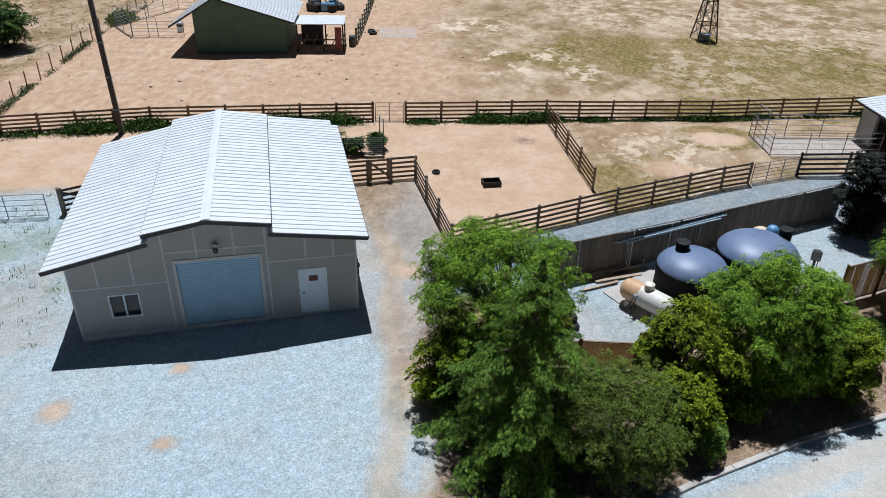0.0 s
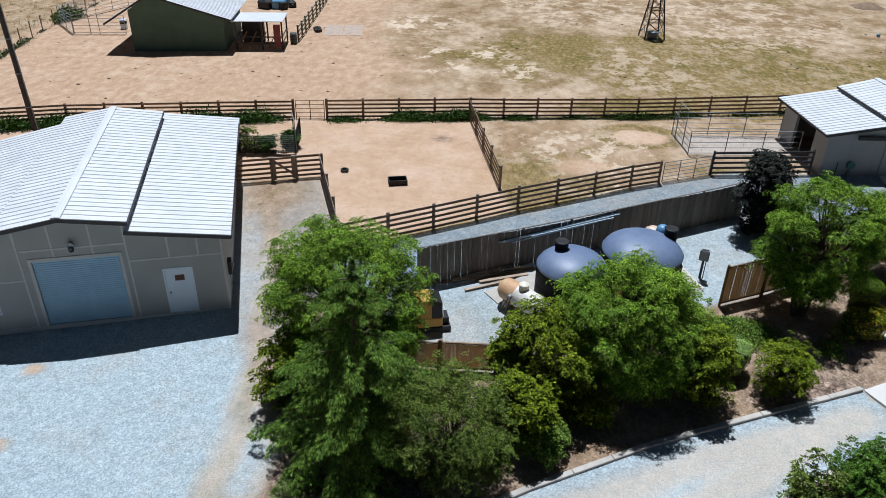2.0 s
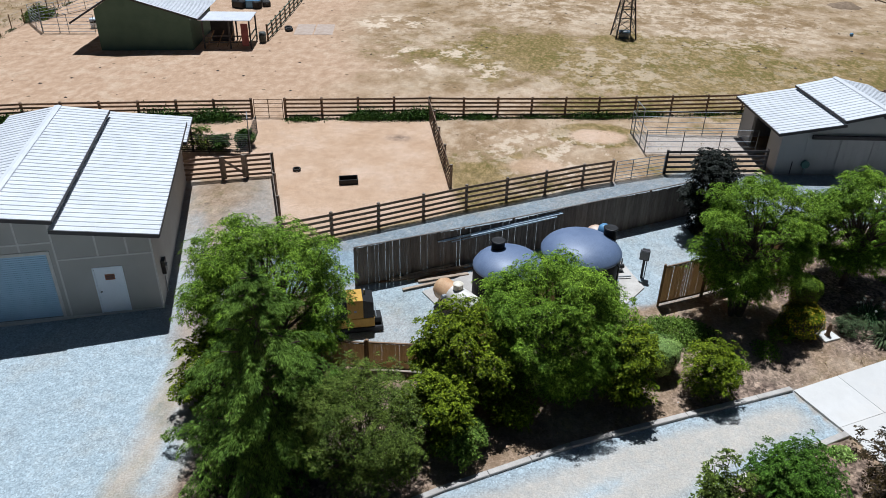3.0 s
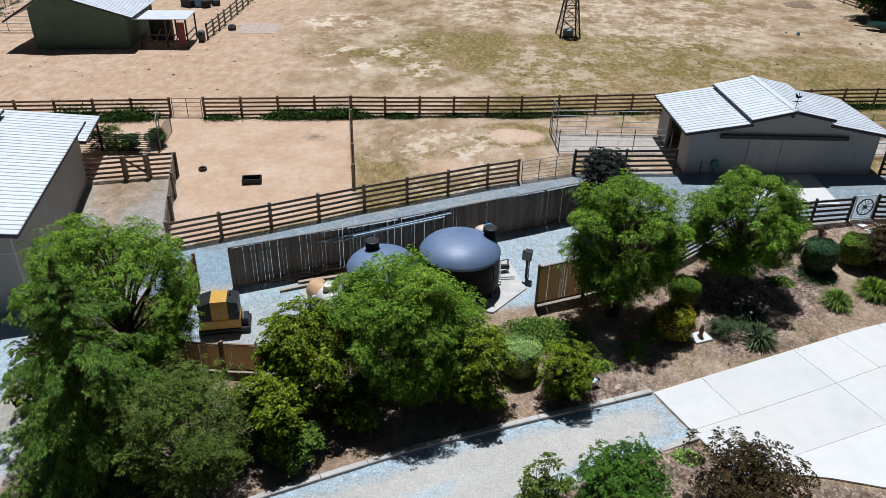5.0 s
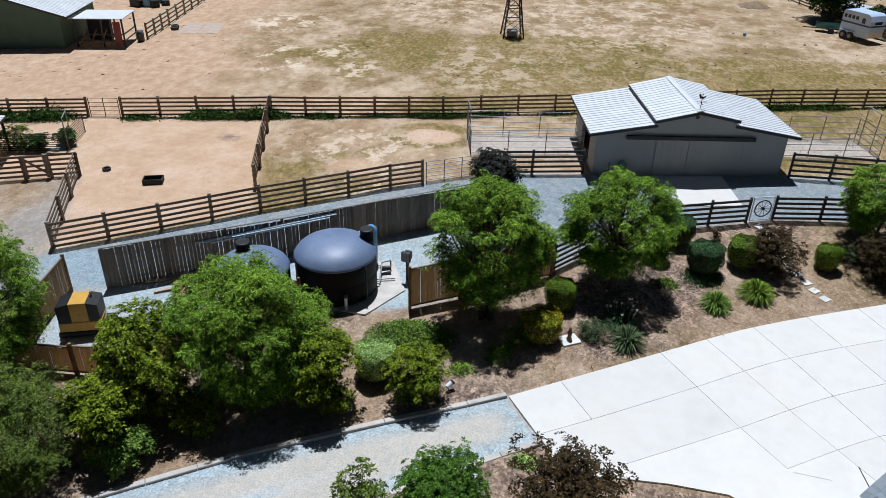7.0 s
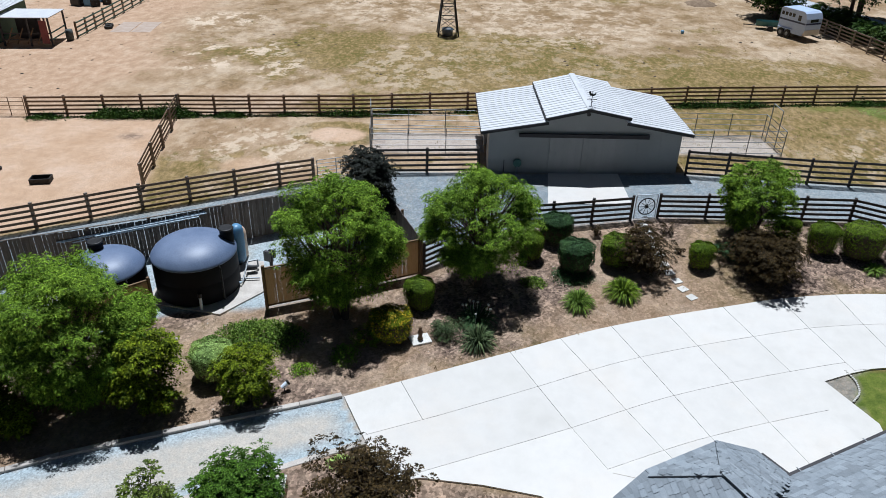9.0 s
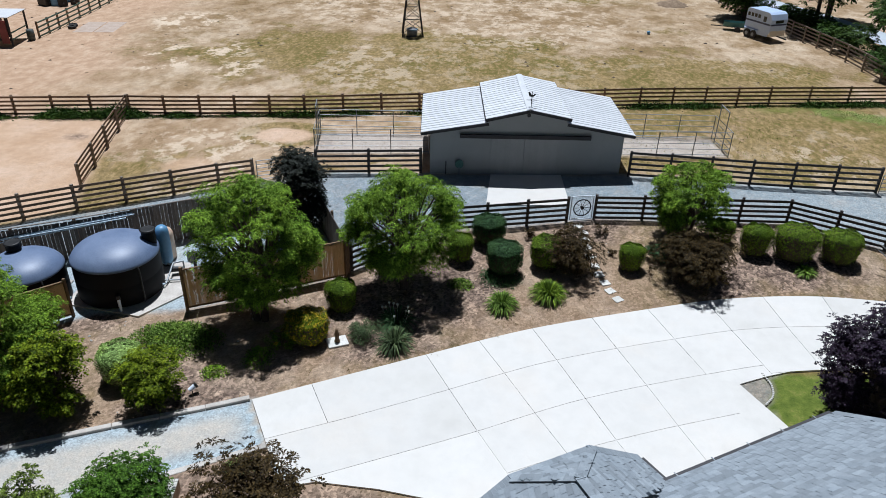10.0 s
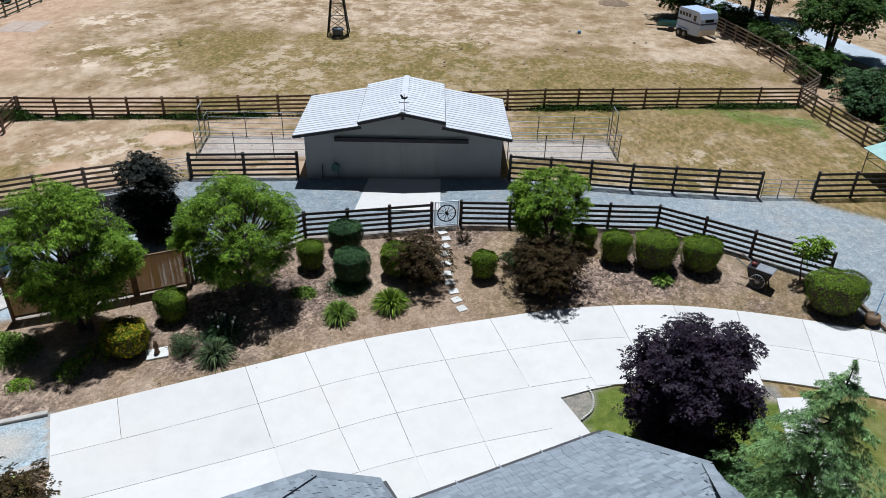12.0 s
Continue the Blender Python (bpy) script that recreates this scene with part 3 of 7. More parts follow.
# ---- concrete drive: slabs with open joints ----
def drive():
    home = thing("pavement", "pale cast concrete driveway with straight and curved joints", "driveway", kind="structure")
    P = [Vector((x, y)) for x, y in DRIVE_EDGE]
    dist = [0]
    for a, b in zip(P, P[1:]):
        dist.append(dist[-1] + (b - a).length)

    def at(s, d):
        x, y = np.interp(s, dist, [p.x for p in P]), np.interp(s, dist, [p.y for p in P])
        x2, y2 = np.interp(s + .3, dist, [p.x for p in P]), np.interp(s + .3, dist, [p.y for p in P])
        t = Vector((x2 - x, y2 - y))
        t = t.normalized() if t.length > 1e-6 else Vector((1, 0))
        skew = .04 * d
        return (x + t.y * d + t.x * skew, y - t.x * d + t.y * skew)
    base = [6.3, 8.45, 10.7, 13.25, 15.7, 18.3] + [18.3 + 2.5 * i for i in range(1, 17)]
    rows = [(0, 1.97, [0, 2.05] + base), (1.97, 4.05, [0] + base), (4.05, 6.0, base[:5]), (6.0, 8.0, base[1:5]), (8.0, 10.0, base[2:5])]
    for d0, d1, cuts in rows:
        for a, b in zip(cuts, cuts[1:]):
            far = d1 + (.45 if 1 < d0 < 2 and 18 < a < 25 else 0)
            g = .007
            n = 5
            top = [at(a + g + (b - a - 2 * g) * i / n, d0 + g) for i in range(n + 1)]
            low = [at(a + g + (b - a - 2 * g) * i / n, far - g) for i in range(n + 1)]
            bm = bmesh.new()
            T = [bm.verts.new(gp(x, y, .025)) for x, y in top]
            L = [bm.verts.new(gp(x, y, .025)) for x, y in low]
            for i in range(n):
                bm.faces.new((L[i], L[i + 1], T[i + 1], T[i]))
            r0 = bmesh.ops.extrude_face_region(bm, geom=bm.faces[:])
            bmesh.ops.translate(bm, verts=[v for v in r0["geom"] if isinstance(v, bmesh.types.BMVert)], vec=(0, 0, -.14))
            bmesh.ops.recalc_face_normals(bm, faces=bm.faces[:])
            part("slab", bm, CONCRETE, home)
    # slabs by the house, past the curved strips
    for poly in ([(32.4, 23.2), (35.9, 23.6), (36.35, 22.72), (35.55, 22.42), (34.45, 21.9), (35.55, 20.0), (35.4, 16.5), (30.5, 14.2), (28.5, 13.9), (28.6, 18.5), (31, 20.5)],
                 [(19.0, 17.0), (19.55, 15.95), (20.6, 16.3), (22.5, 16.2), (24.2, 15.95), (25.6, 14.9), (26.8, 13.6), (28.46, 13.9), (28.55, 18.0), (25.6, 19.4), (22, 18.4)],
                 [(41.9, 22.6), (43.0, 22.75), (43.1, 18.2), (41.3, 18.2)]):
        bm = bmesh.new()
        bm.faces.new([bm.verts.new((x, y, 0)) for x, y in poly])
        for cut in (19, 20, 21, 22):
            bmesh.ops.bisect_plane(bm, geom=bm.verts[:] + bm.edges[:] + bm.faces[:], plane_co=(0, cut, 0), plane_no=(0, 1, 0))
        for v in bm.verts:
            v.co = gp(v.co.x, v.co.y, .012)
        r0 = bmesh.ops.extrude_face_region(bm, geom=bm.faces[:])
        bmesh.ops.translate(bm, verts=[v for v in r0["geom"] if isinstance(v, bmesh.types.BMVert)], vec=(0, 0, -.14))
        bmesh.ops.recalc_face_normals(bm, faces=bm.faces[:])
        part("slab", bm, CONCRETE, home)
    for p, q in (((30.34, 19.44), (33.14, 21.05)), ((30.32, 19.33), (30.81, 18.25)), ((32.25, 20.64), (32.89, 19.25)), ((26.43, 17.04), (27.49, 16.83))):
        part("joint", bm_bar(gp(*p, .012), gp(*q, .012), .012, .01, bevel=0), POST_GREY, home, "dark joint filler")
    apron = thing("pavement", "pale concrete apron in front of the barn door", "concrete apron", kind="structure")
    bm = bmesh.new()
    bm.faces.new([bm.verts.new(gp(x, y, .03)) for x, y in ((25.2, 33.6), (29.35, 34.0), (29.1, 37.35), (25.35, 37.05))])
    part("slab", bm, CONCRETE, apron)


drive()


def kerb(name, pts, w, h, label):
    home = thing(name, label, "kerb", kind="structure")
    P = along(pts, 1.5)
    for a, b in zip(P, P[1:]):
        d = Vector((b[0] - a[0], b[1] - a[1])).normalized() * .008
        part("kerb_stone", bm_bar(gp(a[0] + d.x, a[1] + d.y, h / 2 - .04), gp(b[0] - d.x, b[1] - d.y, h / 2 - .04), w, h + .08, bevel=.015), KERB, home)


kerb("kerb", KERB_LINE, .2, .1, "pale concrete kerb between planting bed and gravel lane")
kerb("kerb", LANE_EDGE[1:], .22, .06, "flat pale concrete edging of the gravel lane")


# ---- fences ----
def fence(pts, label, spacing=2.4, height=1.3, rails=5, material=None, post=None, group="board fences", rail_h=.125, posts_at=None, name="board_fence"):
    home = thing(name, label, "fence", group=group)
    rnd = random.Random(int(pts[0][0] * 100))
    P = along(pts, spacing)
    ends = []
    for x, y in P:
        lean = (rnd.uniform(-.015, .015), rnd.uniform(-.015, .015))
        b = gp(x, y, -.1)
        t = gp(x + lean[0], y + lean[1], height + .06 + rnd.uniform(-.02, .03))
        part("post", bm_bar(b, t, .125, .125, up=(.3, 1, 0)), post or material, home)
        ends.append((x, y))
    low = .16
    for (ax, ay), (bx, by) in zip(ends, ends[1:]):
        d = Vector((bx - ax, by - ay))
        n = Vector((d.y, -d.x)).normalized() * .082
        for k in range(rails):
            h = low + (height - low - .04) * k / (rails - 1)
            w = [rnd.uniform(-.012, .012) for _ in range(2)]
            part("rail", bm_bar(gp(ax + n.x, ay + n.y, h + w[0]), gp(bx + n.x, by + n.y, h + w[1]), .035, rail_h), material, home)
    return home


fence(FAR_FENCE_WEST, "brown weathered board fence along the dirt field", 2.42, 1.2, 5, FENCE_BROWN, FENCE_BROWN)
fence(FAR_FENCE, "brown weathered board fence along the dry pasture", 2.42, 1.25, 5, FENCE_BROWN, FENCE_BROWN)
fence(NEAR_FENCE, "brown board fence with grey posts round the sand corral", 2.28, 1.28, 5, FENCE_BROWN, POST_GREY)
fence(CORRAL_WEST, "weathered board fence on the corral's side", 2.3, 1.28, 5, POST_GREY, POST_GREY)
fence([(-5.1, 33.9), (-6.4, 33.5)], "short dark board fence beside the corral gate", 1.3, 1.28, 5, FENCE_BROWN, POST_GREY)
fence([(-7.6, 33.1), (-9.6, 32.45)], "short dark board fence between gate and shed", 2.3, 1.28, 5, FENCE_BROWN, POST_GREY)
fence(CROSS, "brown board fence across the corral's far end", 2.3, 1.28, 5, FENCE_BROWN, POST_GREY)
fence([(16.1, 36.35), (21.6, 37.0)], "dark board fence beside the barn", 2.6, 1.35, 5, FENCE_DARK, FENCE_DARK)
fence([(32.7, 37.55), (38.9, 37.1), (45.3, 37.0)], "dark board fence beside the barn", 2.2, 1.4, 5, FENCE_DARK, FENCE_DARK)
fence([(48.1, 37.2), (56, 38.4)], "dark board fence by the field shelter", 2.2, 1.4, 5, FENCE_DARK, FENCE_DARK)
fence(GATE_FENCE, "dark board fence behind the planting bed", 2.2, 1.25, 5, FENCE_DARK, FENCE_DARK)
fence(GATE_FENCE_EAST, "dark board fence along the gravel drive", 2.3, 1.25, 5, FENCE_DARK, FENCE_DARK)
fence([(52.2, 51.6), (54.4, 54.4), (53.75, 62.4), (52.2, 70.8), (50.2, 81), (48.2, 92)], "grey-brown board fence by the trees", 2.4, 1.35, 5, POST_GREY, POST_GREY)
fence([(52.2, 51.6), (52.85, 48.0), (53.55, 44.6), (54.5, 40.8)], "grey-brown board fence by the shrubs", 2.4, 1.35, 5, POST_GREY, POST_GREY)


# ---- shed and barn ----
def roof_sheet(name, home, u0, z0, u1, z1, v0, v1, label=""):
    """A ribbed sheet-metal slope: ribs run down the slope, spaced along the ridge."""
    bm = bmesh.new()
    step, rib, hgt = .35, .038, .03
    n = int((v1 - v0) / step)
    prof = []
    for i in range(n + 1):
        v = v0 + (v1 - v0) * i / n
        prof += [(v - rib, 0), (v - rib * .5, hgt), (v + rib * .5, hgt), (v + rib, 0)] if 0 < i < n else [(v, 0)]
    A = [bm.verts.new((u0, v, z0 + h)) for v, h in prof]
    B = [bm.verts.new((u1, v, z1 + h)) for v, h in prof]
    for i in range(len(prof) - 1):
        bm.faces.new((A[i], A[i + 1], B[i + 1], B[i]))
    r0 = bmesh.ops.extrude_face_region(bm, geom=bm.faces[:])
    bmesh.ops.translate(bm, verts=[v for v in r0["geom"] if isinstance(v, bmesh.types.BMVert)], vec=(0, 0, -.02))
    bmesh.ops.recalc_face_normals(bm, faces=bm.faces[:])
    return part(name, bm, ROOF_METAL, home, label)


def raised_roof(home, W, D, oh_f, oh_b, sides, eaves, slopes, su, pk, u1, u2, mid, lip=.05):
    """Low slopes each side and a raised ridge between u1 and u2; the two eaves may differ."""
    v0, v1 = -oh_f, D + oh_b
    r0, r1 = v0 + lip, v1 - .15
    left, right = -sides[0], W + sides[1]
    roof_sheet("roof_slope", home, left, eaves[0], u1 + .12, slopes[0], v0, v1)
    roof_sheet("roof_slope", home, right, eaves[1], u2 - .12, slopes[1], v0, v1)
    roof_sheet("raised_roof_slope", home, u1 - .05, su[0], mid, pk, r0, r1)
    roof_sheet("raised_roof_slope", home, u2 + .05, su[1], mid, pk, r0, r1)
    bm = bmesh.new()
    for k, s in ((0, -1), (1, 1)):
        drop = (pk - su[k]) / abs(mid - (u1, u2)[k]) * .17
        a = [bm.verts.new((mid, v, pk + .045)) for v in (r0 - .02, r1 + .02)]
        b = [bm.verts.new((mid + s * .17, v, pk + .045 - drop)) for v in (r0 - .02, r1 + .02)]
        bm.faces.new((a[0], a[1], b[1], b[0]))
    part("ridge_cap", bm, ROOF_METAL, home)
    for a, b, f0, f1 in (((left, eaves[0]), (u1 + .12, slopes[0]), v0, v1), ((right, eaves[1]), (u2 - .12, slopes[1]), v0, v1), ((u1 - .05, su[0]), (mid, pk), r0, r1), ((u2 + .05, su[1]), (mid, pk), r0, r1)):
        for vv in (f0 - .012, f1 + .012):
            part("fascia", bm_bar((a[0], vv, a[1] - .1), (b[0], vv, b[1] - .1), .03, .15), DARK_TRIM, home, "dark fascia board")
    for u, z, n0, n1 in ((left - .01, eaves[0], v0, v1), (right + .01, eaves[1], v0, v1), (u1 - .06, su[0], r0, r1), (u2 + .06, su[1], r0, r1)):
        part("eave_board", bm_bar((u, n0, z - .08), (u, n1, z - .08), .03, .11), DARK_TRIM, home, "dark eave board")


def shell(home, W, D, holes, eaves, slopes, su, pk, u1, u2, mid, wall, th=.16, stall=None):
    """Four walls under the raised roof; holes go through the front one, a stall opening through the west one."""
    front = [(0, 0), (W, 0), (W, eaves[1]), (u2, slopes[1]), (u2, su[1]), (mid, pk), (u1, su[0]), (u1, slopes[0]), (0, eaves[0])]
    bm = bmesh.new()
    us = sorted({0, W, u1, u2, mid, *[h[0] for h in holes], *[h[1] for h in holes]})

    def top(u, right):
        if u < u1 or (u == u1 and not right):
            return eaves[0] + (slopes[0] - eaves[0]) * u / u1
        if u > u2 or (u == u2 and right):
            return eaves[1] + (slopes[1] - eaves[1]) * (W - u) / (W - u2)
        if u < mid:
            return su[0] + (pk - su[0]) * (u - u1) / (mid - u1)
        return su[1] + (pk - su[1]) * (u2 - u) / (u2 - mid)
    for a, b in zip(us, us[1:]):
        spans, z = [], 0.0
        hs = sorted([h for h in holes if h[0] <= a and h[1] >= b], key=lambda h: h[2])
        for h in hs:
            if h[2] > z:
                spans.append((z, z, h[2], h[2]))
            z = h[3]
        spans.append((z, z, top(b, False), top(a, True)))
        for za, zb, zc, zd in spans:
            q = [bm.verts.new((a, y, z)) for y, z in ((0, za), (th, za))] + [bm.verts.new((b, y, z)) for y, z in ((0, zb), (th, zb))]
            t = [bm.verts.new((a, y, zd)) for y in (0, th)] + [bm.verts.new((b, y, zc)) for y in (0, th)]
            for f in ((q[0], q[2], t[2], t[0]), (q[3], q[1], t[1], t[3]), (q[1], q[0], t[0], t[1]), (q[2], q[3], t[3], t[2]), (t[0], t[2], t[3], t[1]), (q[0], q[1], q[3], q[2])):
                bm.faces.new(f)
    bmesh.ops.remove_doubles(bm, verts=bm.verts[:], dist=1e-4)
    part("front_wall", bm, wall, home)
    part("rear_wall", bm_profile(front, D - th, D), wall, home)
    if stall:
        part("side_wall", bm_box(0, th + .002, 0, th, stall[0], eaves[0]), wall, home)
        part("side_wall", bm_box(0, stall[1], 0, th, D - th - .002, eaves[0]), wall, home)
        part("lintel", bm_box(0, stall[0] + .002, stall[2], th, stall[1] - .002, eaves[0]), wall, home)
    else:
        part("side_wall", bm_box(0, th + .002, 0, th, D - th - .002, eaves[0]), wall, home)
    part("side_wall", bm_box(W - th, th + .002, 0, W, D - th - .002, eaves[1]), wall, home)
    for k, u in enumerate((u1, u2)):
        part("clerestory_wall", bm_box(u - .05, th + .01, slopes[k] - .15, u + .05, D - th - .01, su[k]), wall, home)
    part("floor_slab", bm_box(.01, .01, -.25, W - .01, D - .01, .015), CONCRETE, home)


def shed():
    m = pose(-16.15, 18.78, -.12, 0, 0, 17.1)
    home = thing("metal_roofed_shed", "taupe shed with white ribbed metal roof and roller door", "shed", m)
    W, D, pk, u1, u2, mid = 10.5, 11.4, 4.76, 3.04, 7.24, 5.13
    eaves, slopes, su = (3.36, 3.64), (4.06, 4.06), (4.38, 4.42)
    holes = [(3.8, 6.8, 0, 2.85), (8.2, 9.3, 0, 2.08), (1.22, 2.32, .72, 1.74)]
    shell(home, W, D, holes, (eaves[0] - .02, eaves[1] - .02), (slopes[0] - .02, slopes[1] - .02), (su[0] - .06, su[1] - .06), pk - .06, u1, u2, mid, STUCCO)
    raised_roof(home, W, D, .48, .33, (.63, .43), (eaves[0] - .1, eaves[1] - .08), (slopes[0] + .03, slopes[1] + .03), su, pk, u1 - .1, u2 + .12, mid)
    # lower lean-to roof behind the shed
    roof_sheet("rear_roof", home, 10.8, 2.56, 5.1, 3.3, 11.45, 15.35, "white ribbed rear lean-to roof")
    part("rear_eave_board", bm_bar((10.81, 11.45, 2.49), (10.81, 15.35, 2.49), .03, .11), DARK_TRIM, home, "dark eave board")
    part("rear_fascia", bm_bar((5.1, 15.36, 3.22), (10.8, 15.36, 2.48), .03, .13), DARK_TRIM, home, "dark fascia board")
    part("rear_fascia", bm_bar((5.1, 11.44, 3.22), (10.8, 11.44, 2.48), .03, .13), DARK_TRIM, home, "dark fascia board")
    for u, top in ((5.3, 3.16), (8.0, 2.82), (10.6, 2.48)):
        part("rear_post", bm_box(u - .06, 15.1, -.1, u + .06, 15.22, top), DARK_TRIM, home)
    door = part("roller_door", bm_box(3.8, .06, .0, 6.8, .07, 2.85), ROLLER, home, "pale blue-grey corrugated roller door")
    for i in range(32):
        z = 2.85 * i / 32
        part("slat", bm_bar((3.82, .045, z + .044), (6.78, .045, z + .044), .022, .078, bevel=.012), ROLLER, door)
    part("door_bottom_bar", bm_box(3.82, .02, .0, 6.78, .06, .07), STEEL, door)
    for u in (3.68, 6.8):
        part("door_jamb", bm_box(u, -.03, 0, u + .12, .05, 2.97), TRIM, home)
    part("door_head", bm_box(3.68, -.032, 2.85, 6.92, .05, 2.98), TRIM, home)
    d2 = part("door", bm_box(8.26, .02, .02, 9.24, .065, 2.03, .01), DOOR_WHITE, home, "white painted door")
    for a, b, c, d in ((8.2, 8.26, 0, 2.08), (9.24, 9.3, 0, 2.08)):
        part("door_frame", bm_box(a, -.02, c, b, .08, d), DOOR_WHITE, home)
    part("door_frame", bm_box(8.261, -.02, 2.03, 9.239, .08, 2.09), DOOR_WHITE, home)
    part("sign", bm_box(8.6, .008, 1.5, 8.95, .019, 1.75), SIGN_BROWN, d2, "rust-coloured sign")
    for k in range(2):
        part("writing_bar", bm_box(8.64, .004, 1.56 + .09 * k, 8.91, .0078, 1.6 + .09 * k), DARK_TRIM, d2)
    part("door_knob", bm_tube((8.36, .02, 1.0), (8.36, -.05, 1.0), .03, .035), STEEL, d2)
    win = part("window", bm_box(1.27, .06, .77, 2.27, .07, 1.69), GLASS, home, "dark sliding window in white frame")
    for a in ((1.22, .72, 2.32, .77), (1.22, 1.69, 2.32, 1.74), (1.22, .771, 1.27, 1.689), (2.27, .771, 2.32, 1.689), (1.74, .771, 1.8, 1.689)):
        part("frame", bm_box(a[0], -.02, a[1], a[2], .055, a[3]), DOOR_WHITE, win)
    # battens over the panel joints
    for u, a, b in ((1.0, 2.1, 3.6), (2.25, 2.1, 3.85), (3.42, 0, 4.1), (4.6, 3.0, 4.6), (5.95, 3.0, 4.62), (7.1, 0, 4.12), (8.55, 2.55, 3.82), (9.6, 2.55, 3.6), (.03, 0, 3.3), (10.47, 0, 3.58)):
        part("batten", bm_box(u - .035, -.014, a, u + .035, -.001, b), TRIM, home)
    for a, b, z in ((.07, 3.38, 2.1), (7.14, 10.43, 2.55), (3.46, 7.06, 3.32)):
        part("batten", bm_box(a, -.013, z - .035, b, -.001, z + .035), TRIM, home)
    part("drip_edge", bm_box(.0, -.03, -.02, W, -.002, .05), TRIM, home)
    lamp = part("wall_lamp", bm_tube((5.3, -.02, 3.52), (5.3, -.2, 3.5), .09, .12, 12), STEEL, home, "grey wall lamp over the roller door")
    part("lamp_glass", bm_lathe([(0, 3.24), (.08, 3.26), (.1, 3.36), (.1, 3.44)], 12), GLASS, lamp).matrix_basis = pose(5.3, -.18, 0)
    box = part("meter_box", bm_box(W + .001, .9, 1.0, W + .16, 1.3, 1.6, .01), DARK_TRIM, home, "dark meter box on the side wall")
    part("meter_dial", bm_tube((W + .16, 1.1, 1.35), (W + .22, 1.1, 1.35), .09, .09, 14), STEEL, box)
    part("conduit", bm_tube((W + .05, 1.1, 0), (W + .05, 1.1, 1.0), .025), STEEL, home)


def barn():
    m = pose(22.1, 36.9, .68, 0, 0, 4.65)
    home = thing("metal_roofed_barn", "taupe barn with white ribbed roof and wide sliding doors", "barn", m)
    W, D, pk, u1, u2, mid = 10.15, 5.5, 3.82, 2.95, 7.06, 5.04
    eaves, slopes, su = (2.58, 2.6), (3.06, 3.1), (3.3, 3.4)
    shell(home, W, D, [], (eaves[0] - .02, eaves[1] - .02), (slopes[0] - .02, slopes[1] - .02), (su[0] - .05, su[1] - .05), pk - .05, u1, u2, mid, BARN_WALL, stall=(1.5, 3.9, 2.1))
    raised_roof(home, W, D, .49, .32, (.48, .44), (eaves[0] - .08, eaves[1] - .08), (slopes[0] + .03, slopes[1] + .03), su, pk, u1 - .08, u2 + .08, mid, -.07)
    for a, b in ((3.2, 4.93), (4.95, 6.7)):
        d = part("sliding_door", bm_box(a, -.07, .03, b, -.02, 2.08, .006), BARN_WALL, home)
        for k in range(5):
            u = a + (b - a) * k / 5
            part("door_board", bm_box(u + .008, -.082, .04, u + (b - a) / 5 - .008, -.071, 2.06), BARN_WALL, d)
    part("door_track", bm_box(1.55, -.17, 2.08, 8.4, -.02, 2.28, .01), DARK_TRIM, home, "long dark door track")
    for k in range(8):
        u = (0.04, 1.4, 2.7, 3.17, 6.75, 7.9, 9.1, 10.11)[k]
        part("batten", bm_box(u - .03, -.015, .02, u + .03, -.001, 2.06 if 1.5 < u < 8.4 else 2.45), BARN_WALL, home)
    lamp = part("gable_lamp", bm_tube((mid, -.02, 3.45), (mid, -.25, 3.4), .08, .1, 10), DARK_TRIM, home)
    tap = part("hose_reel", bm_tube((1.55, -.05, .62), (1.55, -.2, .62), .22, .22, 18), TEAL, home, "dull green hose reel")
    part("reel_bracket", bm_box(1.5, -.2, .02, 1.6, -.03, .45), STEEL, tap)
    part("pipe", bm_tube((.85, -.06, 0), (.85, -.06, .75), .025), DARK_TRIM, home)
    vane = thing("weather_vane", "black steel weather vane on the barn roof", "weather vane", m)
    part("rod", bm_tube((mid + .08, -.1, pk - .05), (mid + .08, -.1, pk + .8), .018), BLACK_STEEL, vane)
    part("pointer", bm_bar((mid - .18, -.1, pk + .36), (mid + .34, -.1, pk + .36), .02, .03), BLACK_STEEL, vane)
    part("pointer", bm_bar((mid + .08, -.36, pk + .3), (mid + .08, .16, pk + .3), .02, .03), BLACK_STEEL, vane)
    fig = bm_profile([(-.13, 0), (.07, -.02), (.2, .1), (.13, .13), (.07, .08), (-.04, .09), (-.12, .23), (-.2, .2), (-.16, .08)], -.015, .015)
    part("figure", fig, BLACK_STEEL, vane).matrix_basis = pose(mid + .08, -.1, pk + .55)


shed()
barn()


